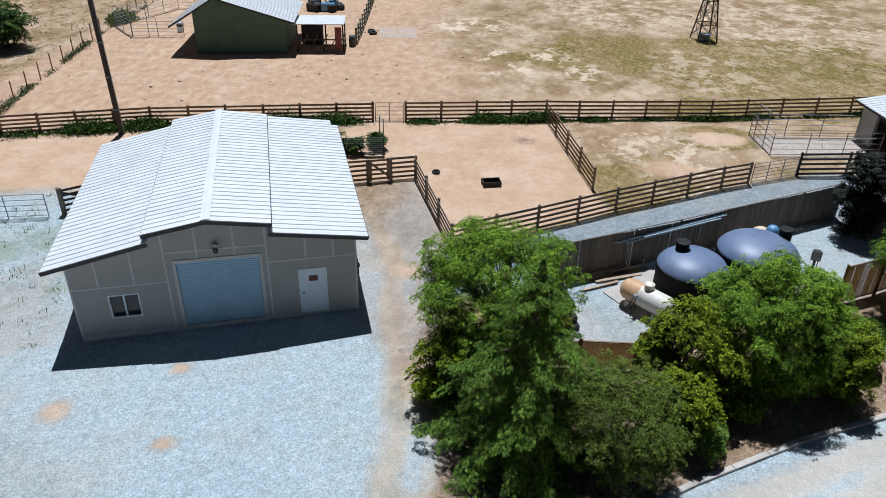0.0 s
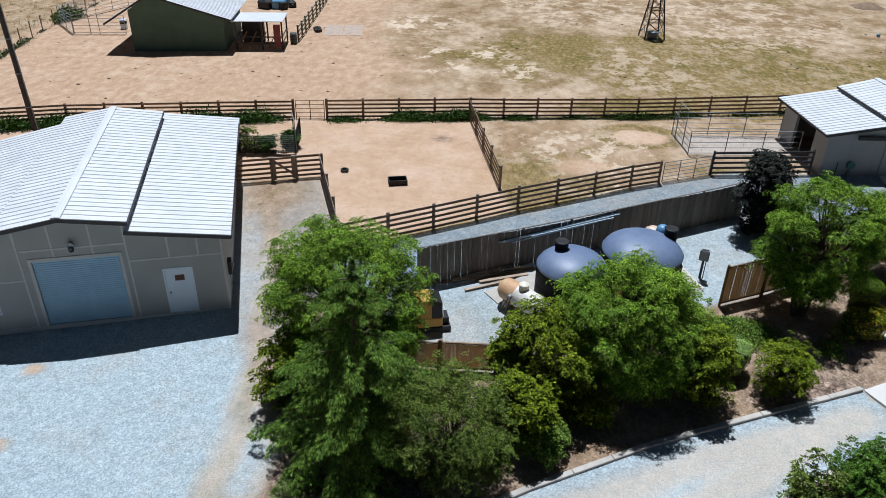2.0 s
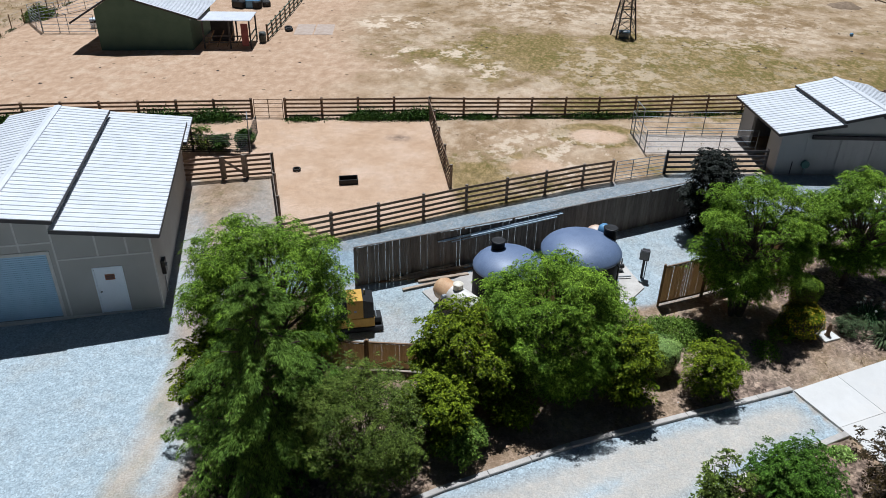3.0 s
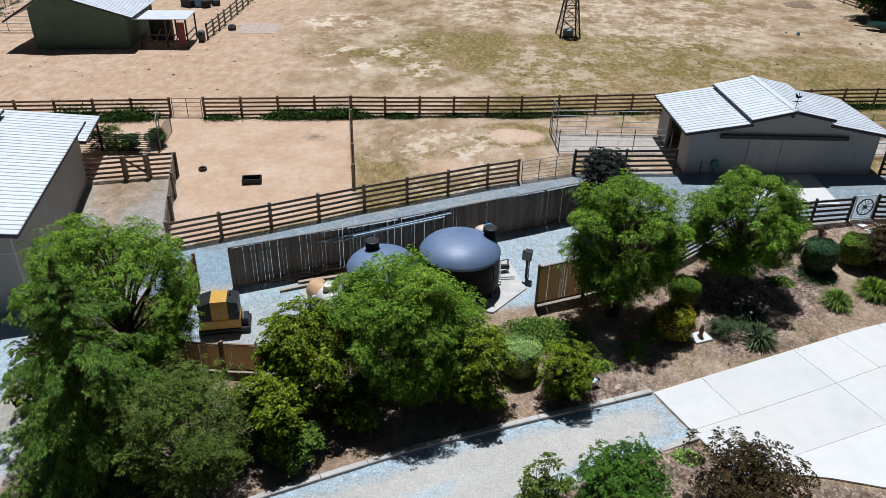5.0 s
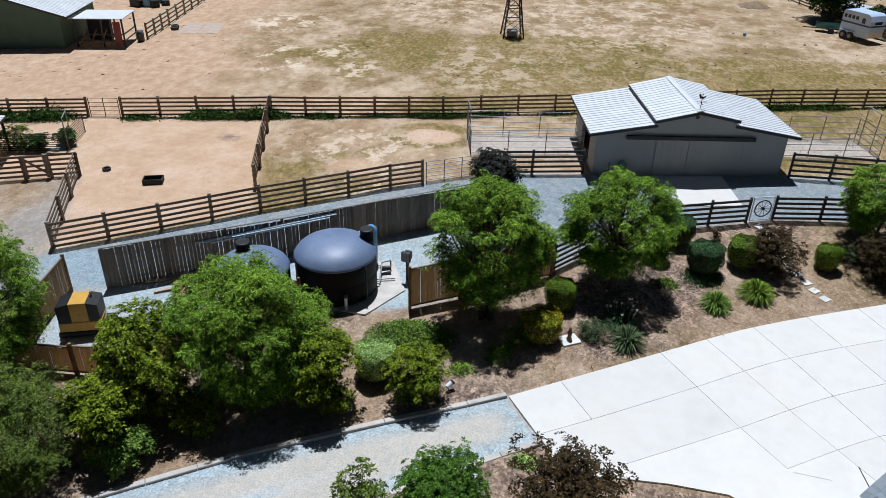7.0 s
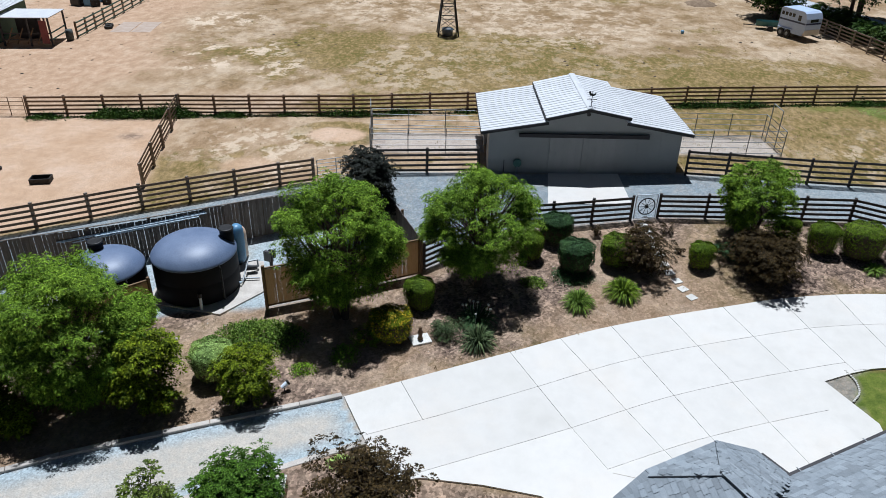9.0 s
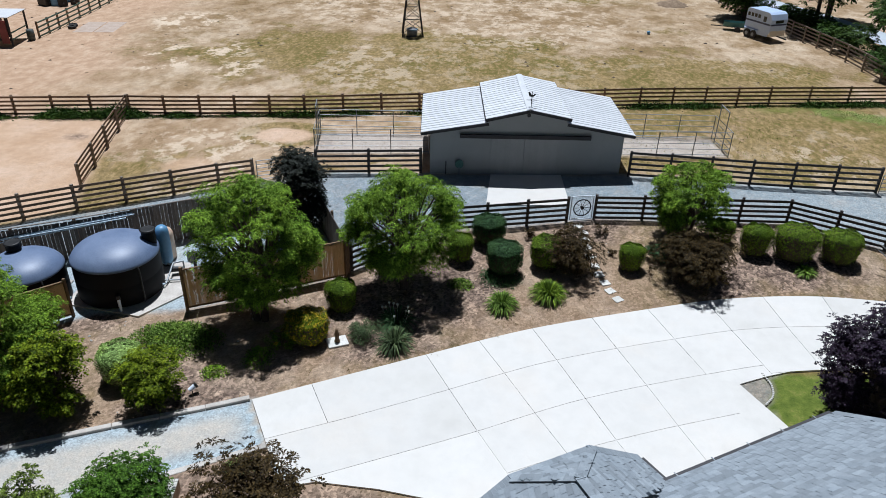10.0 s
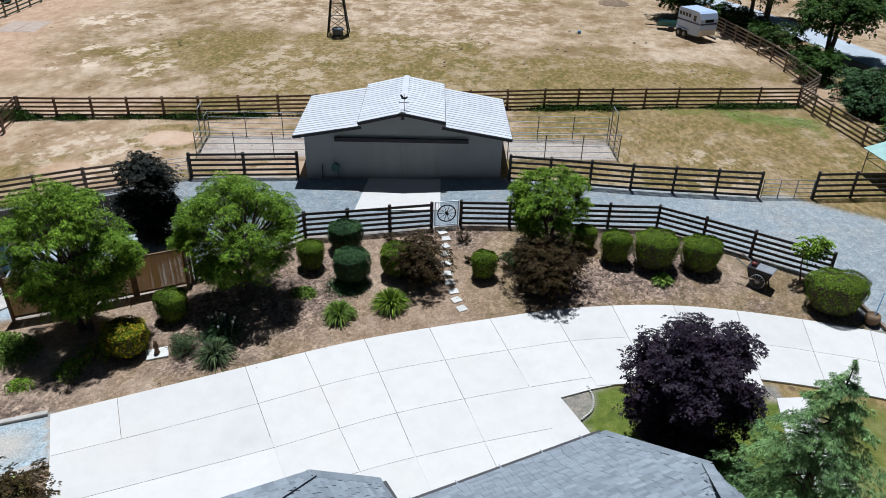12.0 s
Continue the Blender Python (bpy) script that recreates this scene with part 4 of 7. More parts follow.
# ---- plants ----
def leaf_mesh(name, pos, axis, normal, length, width, material):
    """Many small folded leaves: a base, a tip and two sides each."""
    n = len(pos)
    axis = axis / (np.linalg.norm(axis, axis=1, keepdims=True) + 1e-9)
    side = np.cross(axis, normal)
    side /= np.linalg.norm(side, axis=1, keepdims=True) + 1e-9
    up = np.cross(side, axis)
    L, W = np.reshape(length, (-1, 1)), np.reshape(width, (-1, 1))
    v = np.stack([pos - axis * L * .5, pos + side * W * .5 + up * W * .15, pos + axis * L * .5 - up * L * .12, pos - side * W * .5 + up * W * .15], 1).reshape(-1, 3)
    me = bpy.data.meshes.new(name)
    me.vertices.add(n * 4)
    me.vertices.foreach_set("co", v.ravel().astype(np.float32))
    me.loops.add(n * 4)
    me.loops.foreach_set("vertex_index", np.arange(n * 4, dtype=np.int32))
    me.polygons.add(n)
    me.polygons.foreach_set("loop_start", np.arange(0, n * 4, 4, dtype=np.int32))
    me.polygons.foreach_set("loop_total", np.full(n, 4, dtype=np.int32))
    me.update(calc_edges=True)
    me.materials.append(material)
    return me


def rand_dirs(r, n):
    d = r.normal(size=(n, 3))
    return d / np.linalg.norm(d, axis=1, keepdims=True)


def lobes_of(r, rx, ry, z0, z1, n, size, hollow=.55):
    """Leaf clumps spread through a crown, thickest at its outside."""
    out = []
    zc, rz = (z0 + z1) / 2, (z1 - z0) / 2
    for i in range(n):
        d = rand_dirs(r, 1)[0]
        d[2] = 1 - 2 * (i + .5) / n + r.uniform(-.1, .1)
        d[2] = max(-.95, min(1, d[2]))
        h = math.hypot(d[0], d[1]) + 1e-6
        q = math.sqrt(max(.04, 1 - d[2] ** 2)) if d[2] > 0 else math.sqrt(max(.14, 1 - .98 * d[2] ** 2))
        d[0], d[1] = d[0] / h * q, d[1] / h * q
        k = r.uniform(hollow, 1.0) ** .6
        s = size * r.uniform(.65, 1.3)
        out.append((d[0] * k * max(.1, rx - s * .5), d[1] * k * max(.1, ry - s * .5), zc + d[2] * (k if d[2] > 0 else 1) * max(.1, rz - s * .5), s))
    return out


def crown_mesh(r, lobes, count, leaf, material, droop=.35, ratio=.45, flat=.75, name="crown", tuft=24):
    """Leaves in flat drooping tufts, the tufts over the clumps of a crown."""
    w = np.array([l[3] ** 2 for l in lobes])
    n = max(8, count // tuft)
    pick = r.choice(len(lobes), n, p=w / w.sum())
    lob = np.array(lobes)[pick]
    d = rand_dirs(r, n)
    d[:, 2] = np.abs(d[:, 2]) * np.where(r.random(n) < .8, 1, -1)
    rad = lob[:, 3:4] * np.where(r.random((n, 1)) < .72, r.uniform(.82, 1.1, (n, 1)), r.uniform(.3, .85, (n, 1)))
    rad *= np.where(r.random((n, 1)) < .08, r.uniform(1.1, 1.4, (n, 1)), 1)
    mid = lob[:, :3] + d * rad * np.array([1, 1, flat])
    nor = d * .55 + np.array([0, 0, .85]) + r.normal(size=(n, 3)) * .22
    nor /= np.linalg.norm(nor, axis=1, keepdims=True)
    k = np.repeat(np.arange(n), tuft)
    m = len(k)
    side = np.cross(nor, rand_dirs(r, n))
    side /= np.linalg.norm(side, axis=1, keepdims=True)
    fore = np.cross(nor, side)
    a, q = r.uniform(0, 6.28, m), np.sqrt(r.random(m))
    size = (leaf * r.uniform(1.1, 2.1, n))[k]
    out = side[k] * np.cos(a)[:, None] + fore[k] * np.sin(a)[:, None]
    pos = mid[k] + out * (q * size)[:, None] - nor[k] * (q * q * size * (.25 + .5 * droop))[:, None] + r.normal(size=(m, 3)) * leaf * .1
    axis = out + d[k] * .35 + np.array([0, 0, -droop * .8]) * q[:, None] + r.normal(size=(m, 3)) * .25
    ln = leaf * r.uniform(.65, 1.35, m)
    return leaf_mesh(name, pos, axis, nor[k] + r.normal(size=(m, 3)) * .22, ln, ln * ratio, material)


def limb_mesh(r, lobes, height, base_r, fork, stems=1, spread=.3):
    bm = bmesh.new()
    for s in range(stems):
        a = r.uniform(0, 6.28)
        foot = Vector((math.cos(a) * spread * .3 * (stems > 1), math.sin(a) * spread * .3 * (stems > 1), -.1))
        top = Vector((math.cos(a) * spread * (stems > 1), math.sin(a) * spread * (stems > 1), fork))
        mid = (foot + top) / 2 + Vector((r.uniform(-.06, .06), r.uniform(-.06, .06), 0))
        bm_tube(foot, mid, base_r * 1.15, base_r * .9, 9, bm)
        bm_tube(mid - Vector((0, 0, .02)), top, base_r * .9, base_r * .75, 9, bm)
        for x, y, z, sz in [l for i, l in enumerate(lobes) if i % stems == s][:14]:
            end = Vector((x, y, z))
            if end.z < top.z - .3:
                end.z = top.z - .1
            bend = top.lerp(end, .5) + Vector((r.uniform(-.15, .15), r.uniform(-.15, .15), r.uniform(0, .25)))
            bm_tube(top - Vector((0, 0, .05)), bend, base_r * .5, base_r * .3, 6, bm)
            bm_tube(bend, end, base_r * .3, base_r * .1, 5, bm)
    return bm


def tree(name, label, category, x, y, height, rx, ry, z0, count, leaf, material, seed, lobes=34, size=.75, trunk=.12, stems=1, droop=.35, ratio=.45, group="", hollow=.55, spread=.3):
    r = np.random.RandomState(seed)
    home = thing(name, label, category, Matrix.Translation(gp(x, y)), group=group)
    L = lobes_of(r, rx, ry, z0, height, lobes, size, hollow)
    part("trunk", limb_mesh(r, L, height, trunk, max(.35, z0 + (height - z0) * .22), stems, spread), BARK, home, "brown bark trunk and limbs")
    part_of("crown", crown_mesh(r, L, count, leaf, material, droop, ratio), None, home)
    return home


def cedar(label, x, y, height, radius, material, seed, whorls=26, tilt=.35, per=11, sprays=46, spray=1.0, full=1.0):
    """A conifer of drooping tiers: each branch carries rows of hanging sprays."""
    r = np.random.RandomState(seed)
    home = thing("cedar_tree", label, "conifer", Matrix.Translation(gp(x, y)))
    bm = bm_tube((0, 0, -.1), (0, 0, height * .55), .16, .1, 10)
    bm_tube((0, 0, height * .54), (0, 0, height * .85), .1, .03, 8, bm)
    bm_tube((0, 0, height * .85), (.05, .03, height * 1.0), .03, .008, 6, bm)
    P, A, N, S = [], [], [], []
    for k in range(whorls):
        f = (k + r.uniform(-.3, .3)) / whorls
        z = .35 + f * (height - .5)
        reach = radius * min(1, (1 - f) * full) ** .85 * r.uniform(.8, 1.1) + .22
        for b in range(max(5, int(per * (1 - .45 * f)))):
            a = 6.283 * (b + r.uniform(-.35, .35)) / max(5, int(per * (1 - .45 * f))) + k * 2.4
            ln = reach * r.uniform(.6, 1.16)
            rise = ln * r.uniform(.1, .34)
            fall = ln * r.uniform(.25, tilt + .25)
            end = Vector((math.cos(a) * ln, math.sin(a) * ln, z + rise - fall))
            knee = Vector((math.cos(a) * ln * .5, math.sin(a) * ln * .5, z + rise * .7))
            if k % 2 == 0:
                bm_tube((0, 0, z), knee, .03, .02, 5, bm, False)
            n = int(sprays * (.35 + .65 * ln / radius))
            t = r.uniform(.22, 1.04, n)[:, None]
            base = np.array([0, 0, z]) * (1 - t) ** 2 + 2 * t * (1 - t) * np.array(knee) + t ** 2 * np.array(end)
            out = np.array([math.cos(a), math.sin(a), 0])
            sd = np.array([-math.sin(a), math.cos(a), 0])
            off = r.uniform(-1, 1, (n, 1)) * (.1 + .19 * ln) * (1.12 - .8 * t)
            pos = base + sd * off + np.array([0, 0, 1]) * (-np.abs(off) * .45 - np.abs(r.normal(size=(n, 1))) * .05)
            P.append(pos)
            A.append(out * .7 + sd * np.sign(off) * .55 + np.array([0, 0, -.55]) + r.normal(size=(n, 3)) * .25)
            N.append(np.array([0, 0, 1.0]) + r.normal(size=(n, 3)) * .35)
            S.append(r.uniform(.13, .27, n) * (.75 + .35 * (1 - f)) * spray)
    n = sprays
    t = r.random((n, 1)) ** .8
    out = rand_dirs(r, n) * [1, 1, .2]
    P.append(np.array([.05, .03, height * 1.02]) * [1, 1, 1] * np.array([1, 1, .86]) + np.array([0, 0, height * .14]) * t + out * (.34 * (1.08 - t) ** 1.5))
    A.append(out + np.array([0, 0, .25]))
    N.append(np.array([0, 0, 1.0]) + r.normal(size=(n, 3)) * .4)
    S.append(r.uniform(.1, .2, n) * spray)
    P, A, N, S = np.concatenate(P), np.concatenate(A), np.concatenate(N), np.concatenate(S)
    # each spray is a feather of narrow leaflets
    pos, ax, no, ln = [], [], [], []
    A /= np.linalg.norm(A, axis=1, keepdims=True)
    side = np.cross(A, N)
    side /= np.linalg.norm(side, axis=1, keepdims=True)
    for k in range(7):
        u = (k - 3) / 3
        pos.append(P + A * (S * (.1 + .09 * (3 - abs(k - 3))))[:, None] + side * (S * u * .34)[:, None] + r.normal(size=P.shape) * .012)
        ax.append(A + side * u * .8 + np.array([0, 0, -.12]))
        no.append(N + r.normal(size=N.shape) * .2)
        ln.append(S * r.uniform(.6, 1.0, len(S)))
    part("trunk", bm, BARK, home, "brown bark trunk and limbs")
    ln = np.concatenate(ln)
    part_of("crown", leaf_mesh("crown", np.concatenate(pos), np.concatenate(ax), np.concatenate(no), ln, ln * .15, material), None, home)
    return home


def clipped(label, x, y, rx, ry, h, material, seed, leaf=.055, group="clipped shrubs", name="clipped_shrub", round_=.45, flower=None, blooms=0):
    """A shrub shorn to a barrel with a domed top, dense small leaves over a solid dark core that stands in for the
    shade inside.
    """
    r = np.random.RandomState(seed)
    home = thing(name, label, "shrub", Matrix.Translation(gp(x, y)), group=group)
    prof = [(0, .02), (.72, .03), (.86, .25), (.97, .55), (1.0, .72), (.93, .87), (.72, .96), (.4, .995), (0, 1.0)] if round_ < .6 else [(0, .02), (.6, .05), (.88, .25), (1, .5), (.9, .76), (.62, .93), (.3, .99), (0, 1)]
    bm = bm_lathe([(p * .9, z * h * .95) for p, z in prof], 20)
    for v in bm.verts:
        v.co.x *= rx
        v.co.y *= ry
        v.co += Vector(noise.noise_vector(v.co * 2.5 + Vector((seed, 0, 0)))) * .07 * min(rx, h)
    # solid fill, coloured dark as the shade between the leaves
    part("core", bm, DARK_EARTH_AND_CORE, home, "solid dark core standing in for inner shade")
    area = 2 * math.pi * (rx + ry) / 2 * h + math.pi * rx * ry
    n = int(min(9000, area * 1500 * (.055 / leaf) ** 1.6))
    zs = np.interp(r.random(n) ** .8, [0, .72, 1], [.06, .86, 1.0])
    flat = r.random(n) < .4
    rad = np.interp(zs, [p[1] for p in prof], [p[0] for p in prof])
    a = r.uniform(0, 6.28, n)
    q = np.sqrt(r.random(n))
    rad = np.where(flat, q * .95, rad)
    zz = np.where(flat, np.interp(rad, [0, .4, .72, .93, 1], [1, .995, .96, .87, .72]), zs)
    lump = 1 + .05 * np.sin(a * 3 + seed) + .04 * np.sin(a * 7 + zz * 9)
    pos = np.stack([np.cos(a) * rad * rx * lump, np.sin(a) * rad * ry * lump, zz * h * (1 + .03 * np.sin(a * 5 + rad * 6))], 1)
    pos += r.normal(size=(n, 3)) * .022
    nor = np.stack([np.cos(a) * rad / rx, np.sin(a) * rad / ry, np.where(flat, 1.4, (zz - .45) * 1.6)], 1) + r.normal(size=(n, 3)) * np.where(flat, .35, .2)[:, None]
    unit = nor / np.linalg.norm(nor, axis=1, keepdims=True)
    ax = r.normal(size=(n, 3))
    ax = ax - unit * (ax * unit).sum(1, keepdims=True) * .85 + unit * .12
    ln = leaf * r.uniform(.7, 1.4, n)
    part_of("foliage", leaf_mesh("foliage", pos, ax, nor, ln, ln * .6, material), None, home)
    if flower:
        k = r.choice(n, blooms, replace=False)
        part_of("blossom", leaf_mesh("blossom", pos[k] + unit[k] * .035, ax[k], unit[k], np.full(blooms, .062), np.full(blooms, .055), flower), None, home, "small bright flowers")["kind"] = "stuff"
    return home


def bush(label, x, y, r0, h, material, seed, count=3500, leaf=.09, name="shrub", group="", lobes=16, droop=.1, ratio=.45, flower=None, blooms=0, hollow=.4, size=.42):
    r = np.random.RandomState(seed)
    home = thing(name, label, "shrub", Matrix.Translation(gp(x, y)), group=group)
    L = lobes_of(r, r0, r0, .05, h, lobes, size * min(r0, h * .8), hollow)
    bm = bmesh.new()
    for x0, y0, z0, s in L:
        bm_tube((r.uniform(-.06, .06), r.uniform(-.06, .06), -.08), (x0, y0, max(.12, z0)), .022, .008, 5, bm)
    part("stem", bm, BARK, home, "thin brown stems")
    part_of("foliage", crown_mesh(r, L, count, leaf, material, droop, ratio, .85, "foliage"), None, home)
    if flower:
        part_of("blossom", crown_mesh(r, [(a, b, c + .04, d * 1.04) for a, b, c, d in L], blooms, .06, flower, 0, .9, .85, "blossom"), None, home, "small bright flowers")["kind"] = "stuff"
    return home


def strap_clump(label, x, y, r0, h, material, seed, n=170, flower=None, blooms=0, group="strap-leaved clumps"):
    """A clump of arching strap leaves."""
    r = np.random.RandomState(seed)
    home = thing("strap_leaf_clump", label, "plant", Matrix.Translation(gp(x, y)), group=group)
    bm = bmesh.new()
    for i in range(n):
        a, k = r.uniform(0, 6.28), r.uniform(.45, 1.1)
        out = Vector((math.cos(a), math.sin(a), 0))
        sd = Vector((-math.sin(a), math.cos(a), 0)) * .02
        base = out * r.uniform(0, r0 * .25)
        pts = [base + out * r0 * k * t + Vector((0, 0, h * (1.15 * t * (1.6 - k * .5) - 1.1 * t * t * (.5 + .55 * k)))) for t in (0, .3, .6, .85, 1)]
        vs = []
        for j, p in enumerate(pts):
            w = (1, 1.1, .9, .6, .08)[j]
            vs.append((bm.verts.new(p - sd * w), bm.verts.new(p + sd * w)))
        for u, v in zip(vs, vs[1:]):
            bm.faces.new((u[0], u[1], v[1], v[0]))
    part("leaves", bm, material, home)
    if flower:
        bm = bmesh.new()
        for i in range(blooms):
            a, d = r.uniform(0, 6.28), r.uniform(.1, .8) * r0
            p = Vector((math.cos(a) * d, math.sin(a) * d, h * r.uniform(.75, 1.0)))
            bm_tube((p.x * .6, p.y * .6, .1), p, .006, .005, 4, bm)
            bmesh.ops.create_icosphere(bm, subdivisions=1, radius=.055, matrix=Matrix.Translation(p))
        part("flower_heads", bm, flower, home, "round white flower heads")
    return home


def weeds(name, pts, width, h, count, leaf, material, seed, label, category="weeds"):
    """Uneven low growth along a line."""
    r = np.random.RandomState(seed)
    P = np.array(along(pts, .25))
    gate = np.array([.5 + .5 * math.sin(i * .13 + seed) + .4 * math.sin(i * .41) for i in range(len(P))]).clip(.03, 1)
    pick = r.choice(len(P), count, p=gate / gate.sum())
    c = P[pick] + r.normal(size=(count, 2)) * width * .42
    z = ground_z(c[:, 0], c[:, 1]) + np.abs(r.normal(size=count)) * h * .42 * gate[pick] + .02
    pos = np.column_stack([c, z])
    ln = leaf * r.uniform(.6, 1.4, count)
    me = leaf_mesh(name, pos, r.normal(size=(count, 3)) + [0, 0, .6], r.normal(size=(count, 3)) * .6 + [0, 0, 1], ln, ln * .4, material)
    return tagged(part_of(name, me, None), label, category, kind="stuff")


def patch(name, x, y, rx, ry, h, count, leaf, material, seed, label, category="ground cover"):
    r = np.random.RandomState(seed)
    a, q = r.uniform(0, 6.28, count), np.sqrt(r.random(count)) * (1 + .25 * np.sin(3 * r.uniform(0, 6.28, count)))
    px, py = x + np.cos(a) * q * rx, y + np.sin(a) * q * ry
    z = ground_z(px, py) + r.random(count) * h * (1.1 - q * .8).clip(.15, 1)
    ln = leaf * r.uniform(.6, 1.4, count)
    me = leaf_mesh(name, np.column_stack([px, py, z]), r.normal(size=(count, 3)) + [0, 0, .5], r.normal(size=(count, 3)) * .5 + [0, 0, 1], ln, ln * .45, material)
    return tagged(part_of(name, me, None), label, category, kind="stuff")


ASH = "full green ash tree with feathery leaves"
cedar("tall dark green cedar with drooping sprays", .4, 14.7, 7.1, 2.6, LEAF_CONIFER, 5, 21, .4, 8, 250, .7, 1.6)
tree("ash_tree", "broad bright green ash tree beside the shed yard", "tree", -.55, 18.6, 6.2, 3.0, 2.7, .7, 150000, .09, LEAF_GREEN, 11, 130, .56, .13, 3, .6, .27, group="ash trees")
tree("ash_tree", "broad bright green ash tree before the water tanks", "tree", 8.95, 18.9, 5.35, 2.6, 2.45, .1, 145000, .09, LEAF_GREEN, 12, 125, .56, .13, 3, .6, .27, group="ash trees")
tree("ash_tree", "open green ash tree by the reed screen", "tree", 16.75, 23.85, 6.1, 2.4, 2.0, .9, 105000, .095, LEAF_GREEN, 13, 92, .5, .12, 3, .6, .27, group="ash trees", spread=.5)
tree("ash_tree", "rounded green ash tree against the dark fence", "tree", 21.95, 26.6, 5.35, 2.4, 2.25, .8, 110000, .095, LEAF_GREEN, 14, 100, .52, .12, 3, .6, .27, group="ash trees")
tree("ash_tree", "small round green ash tree on the fence line", "tree", 34.4, 31.25, 3.95, 2.0, 1.7, .55, 52000, .1, LEAF_GREEN, 15, 58, .4, .09, 2, .6, .3, group="ash trees")
tree("orange_tree", "dense yellow-green citrus tree in front of tanks", "tree", 6.0, 17.7, 4.0, 1.7, 1.55, .15, 34000, .09, LEAF_OAK, 21, 40, .62, .09, 2, .05, .55, group="citrus trees")
tree("orange_tree", "yellow-green citrus tree beside the ash", "tree", 11.4, 18.5, 3.3, 1.3, 1.3, .15, 22000, .09, LEAF_OAK, 22, 30, .55, .09, 2, .05, .55, group="citrus trees")
tree("orange_tree", "low yellow-green citrus bush under the cedar", "tree", -2.15, 16.8, 3.3, 1.3, 1.2, .1, 17000, .09, LEAF_OAK, 23, 28, .5, .07, 2, .05, .55, group="citrus trees")
tree("orange_tree", "small yellow-green citrus bush above the kerb", "tree", 5.2, 15.75, 2.8, 1.25, 1.1, .05, 18000, .09, LEAF_OAK, 24, 28, .46, .06, 2, .05, .55, group="citrus trees")
bush("fine-leaved olive green shrub beside the cedar", 3.3, 14.5, 2.0, 3.7, LEAF_JUNIPER, 31, 52000, .09, "olive_shrub", lobes=70, ratio=.24, size=.34, hollow=.6)
tree("orange_tree", "small yellow-green citrus seedling below the big ash", "tree", 7.75, 16.85, 1.35, .75, .6, .05, 5000, .09, LEAF_OAK, 32, 16, .36, .04, 2, .05, .55, group="citrus trees")
bush("round light green shrub by the kerb", 5.95, 15.4, .95, 1.4, LEAF_STRAP, 33, 10000, .08, "green_shrub", lobes=24, hollow=.6)
bush("low bright feathery shrub at the cedar's foot", -1.75, 14.9, .6, 1.1, LEAF_CONIFER, 34, 4000, .08, "green_shrub", lobes=18, ratio=.25)
tree("plum_tree", "dark purple-leaved plum tree beside the drive", "tree", 38.0, 19.95, 5.05, 2.02, 1.95, .1, 120000, .075, LEAF_PURPLE, 41, 110, .55, .11, 2, -.35, .5)
tree("dark_shrub", "tall black-purple leaved shrub in the wall corner", "shrub", 16.75, 30.3, 4.55, 1.3, 1.25, .05, 38000, .1, LEAF_DARK, 42, 44, .5, .09, 3, .05, .5)
cedar("pale blue-green feathery cedar beside the house", 40.1, 16.45, 6.5, 2.45, LEAF_PALE_CONIFER, 43, 22, .35, 10, 190, .62, 1.25)
bush("bright green dense shrub south of the lane", 15.75, 14.45, 1.2, 2.05, LEAF_LANE, 44, 42000, .06, "green_shrub", lobes=48, hollow=.7, ratio=.55)
bush("bronze smoke bush with open twiggy crown", 19.3, 14.4, 1.8, 2.4, LEAF_BRONZE, 45, 17000, .095, "bronze_shrub", lobes=44, hollow=.25)
bush("thin olive-green shrub south of the lane", 13.5, 13.8, .95, 2.2, LEAF_JUNIPER, 46, 5200, .1, "bronze_shrub", lobes=18, hollow=.2)
bush("bronze-leaved shrub beside stepping stones", 29.0, 28.4, 1.4, 2.2, LEAF_BRONZE, 47, 15000, .08, "bronze_shrub", lobes=26, hollow=.2)
bush("wide bronze-leaved shrub on the brown mulch", 34.2, 28.35, 1.75, 2.1, LEAF_BRONZE, 48, 30000, .08, "bronze_shrub", lobes=44, hollow=.2)
patch("flowering_plants", 22.3, 14.6, .9, .5, .8, 1800, .12, LEAF_STRAP, 49, "bright green leafy plants by the drive's edge")
patch("flowering_plants", 24.1, 14.9, .6, .5, .6, 1200, .12, LEAF_STRAP, 50, "bright green leafy plants by the drive's edge")
patch("ground_cover", 18.2, 16.6, .45, .3, .35, 600, .1, LEAF_LIGHT, 52, "light green low plants in the lane corner")
# bed west of the gate
clipped("round pale green clipped shrub on brown mulch", 12.95, 20.2, .76, .74, 1.3, LEAF_LIGHT, 51, .06, round_=.5)
bush("mid-green shrub at the kerb", 14.5, 19.15, 1.0, 2.2, LEAF_OAK, 53, 15000, .08, "green_shrub", lobes=32, hollow=.6)
patch("ground_cover", 14.0, 22.3, 1.5, .95, .55, 8000, .09, LEAF_STRAP, 54, "spreading green ground cover on the bed")
patch("ground_cover", 16.0, 20.7, .45, .35, .3, 700, .08, LEAF_GREEN, 57, "small green ground cover on the bed")
patch("ground_cover", 17.3, 21.6, .5, .6, .35, 900, .08, LEAF_GREEN, 58, "small green ground cover on the bed")
clipped("rounded shrub covered in yellow flowers", 18.85, 22.8, .82, .76, 1.2, LEAF_OAK, 55, .05, "", "yellow_flower_shrub", .7, flower=PETAL, blooms=900)
bush("low dark shrub with few yellow flowers", 18.0, 22.3, .6, .7, LEAF_HEDGE, 56, 2200, .06, "yellow_flower_shrub", lobes=14, flower=PETAL, blooms=120)
clipped("dark green clipped barrel shrub under ash shade", 19.7, 24.9, .62, .6, 1.2, LEAF_HEDGE, 61)
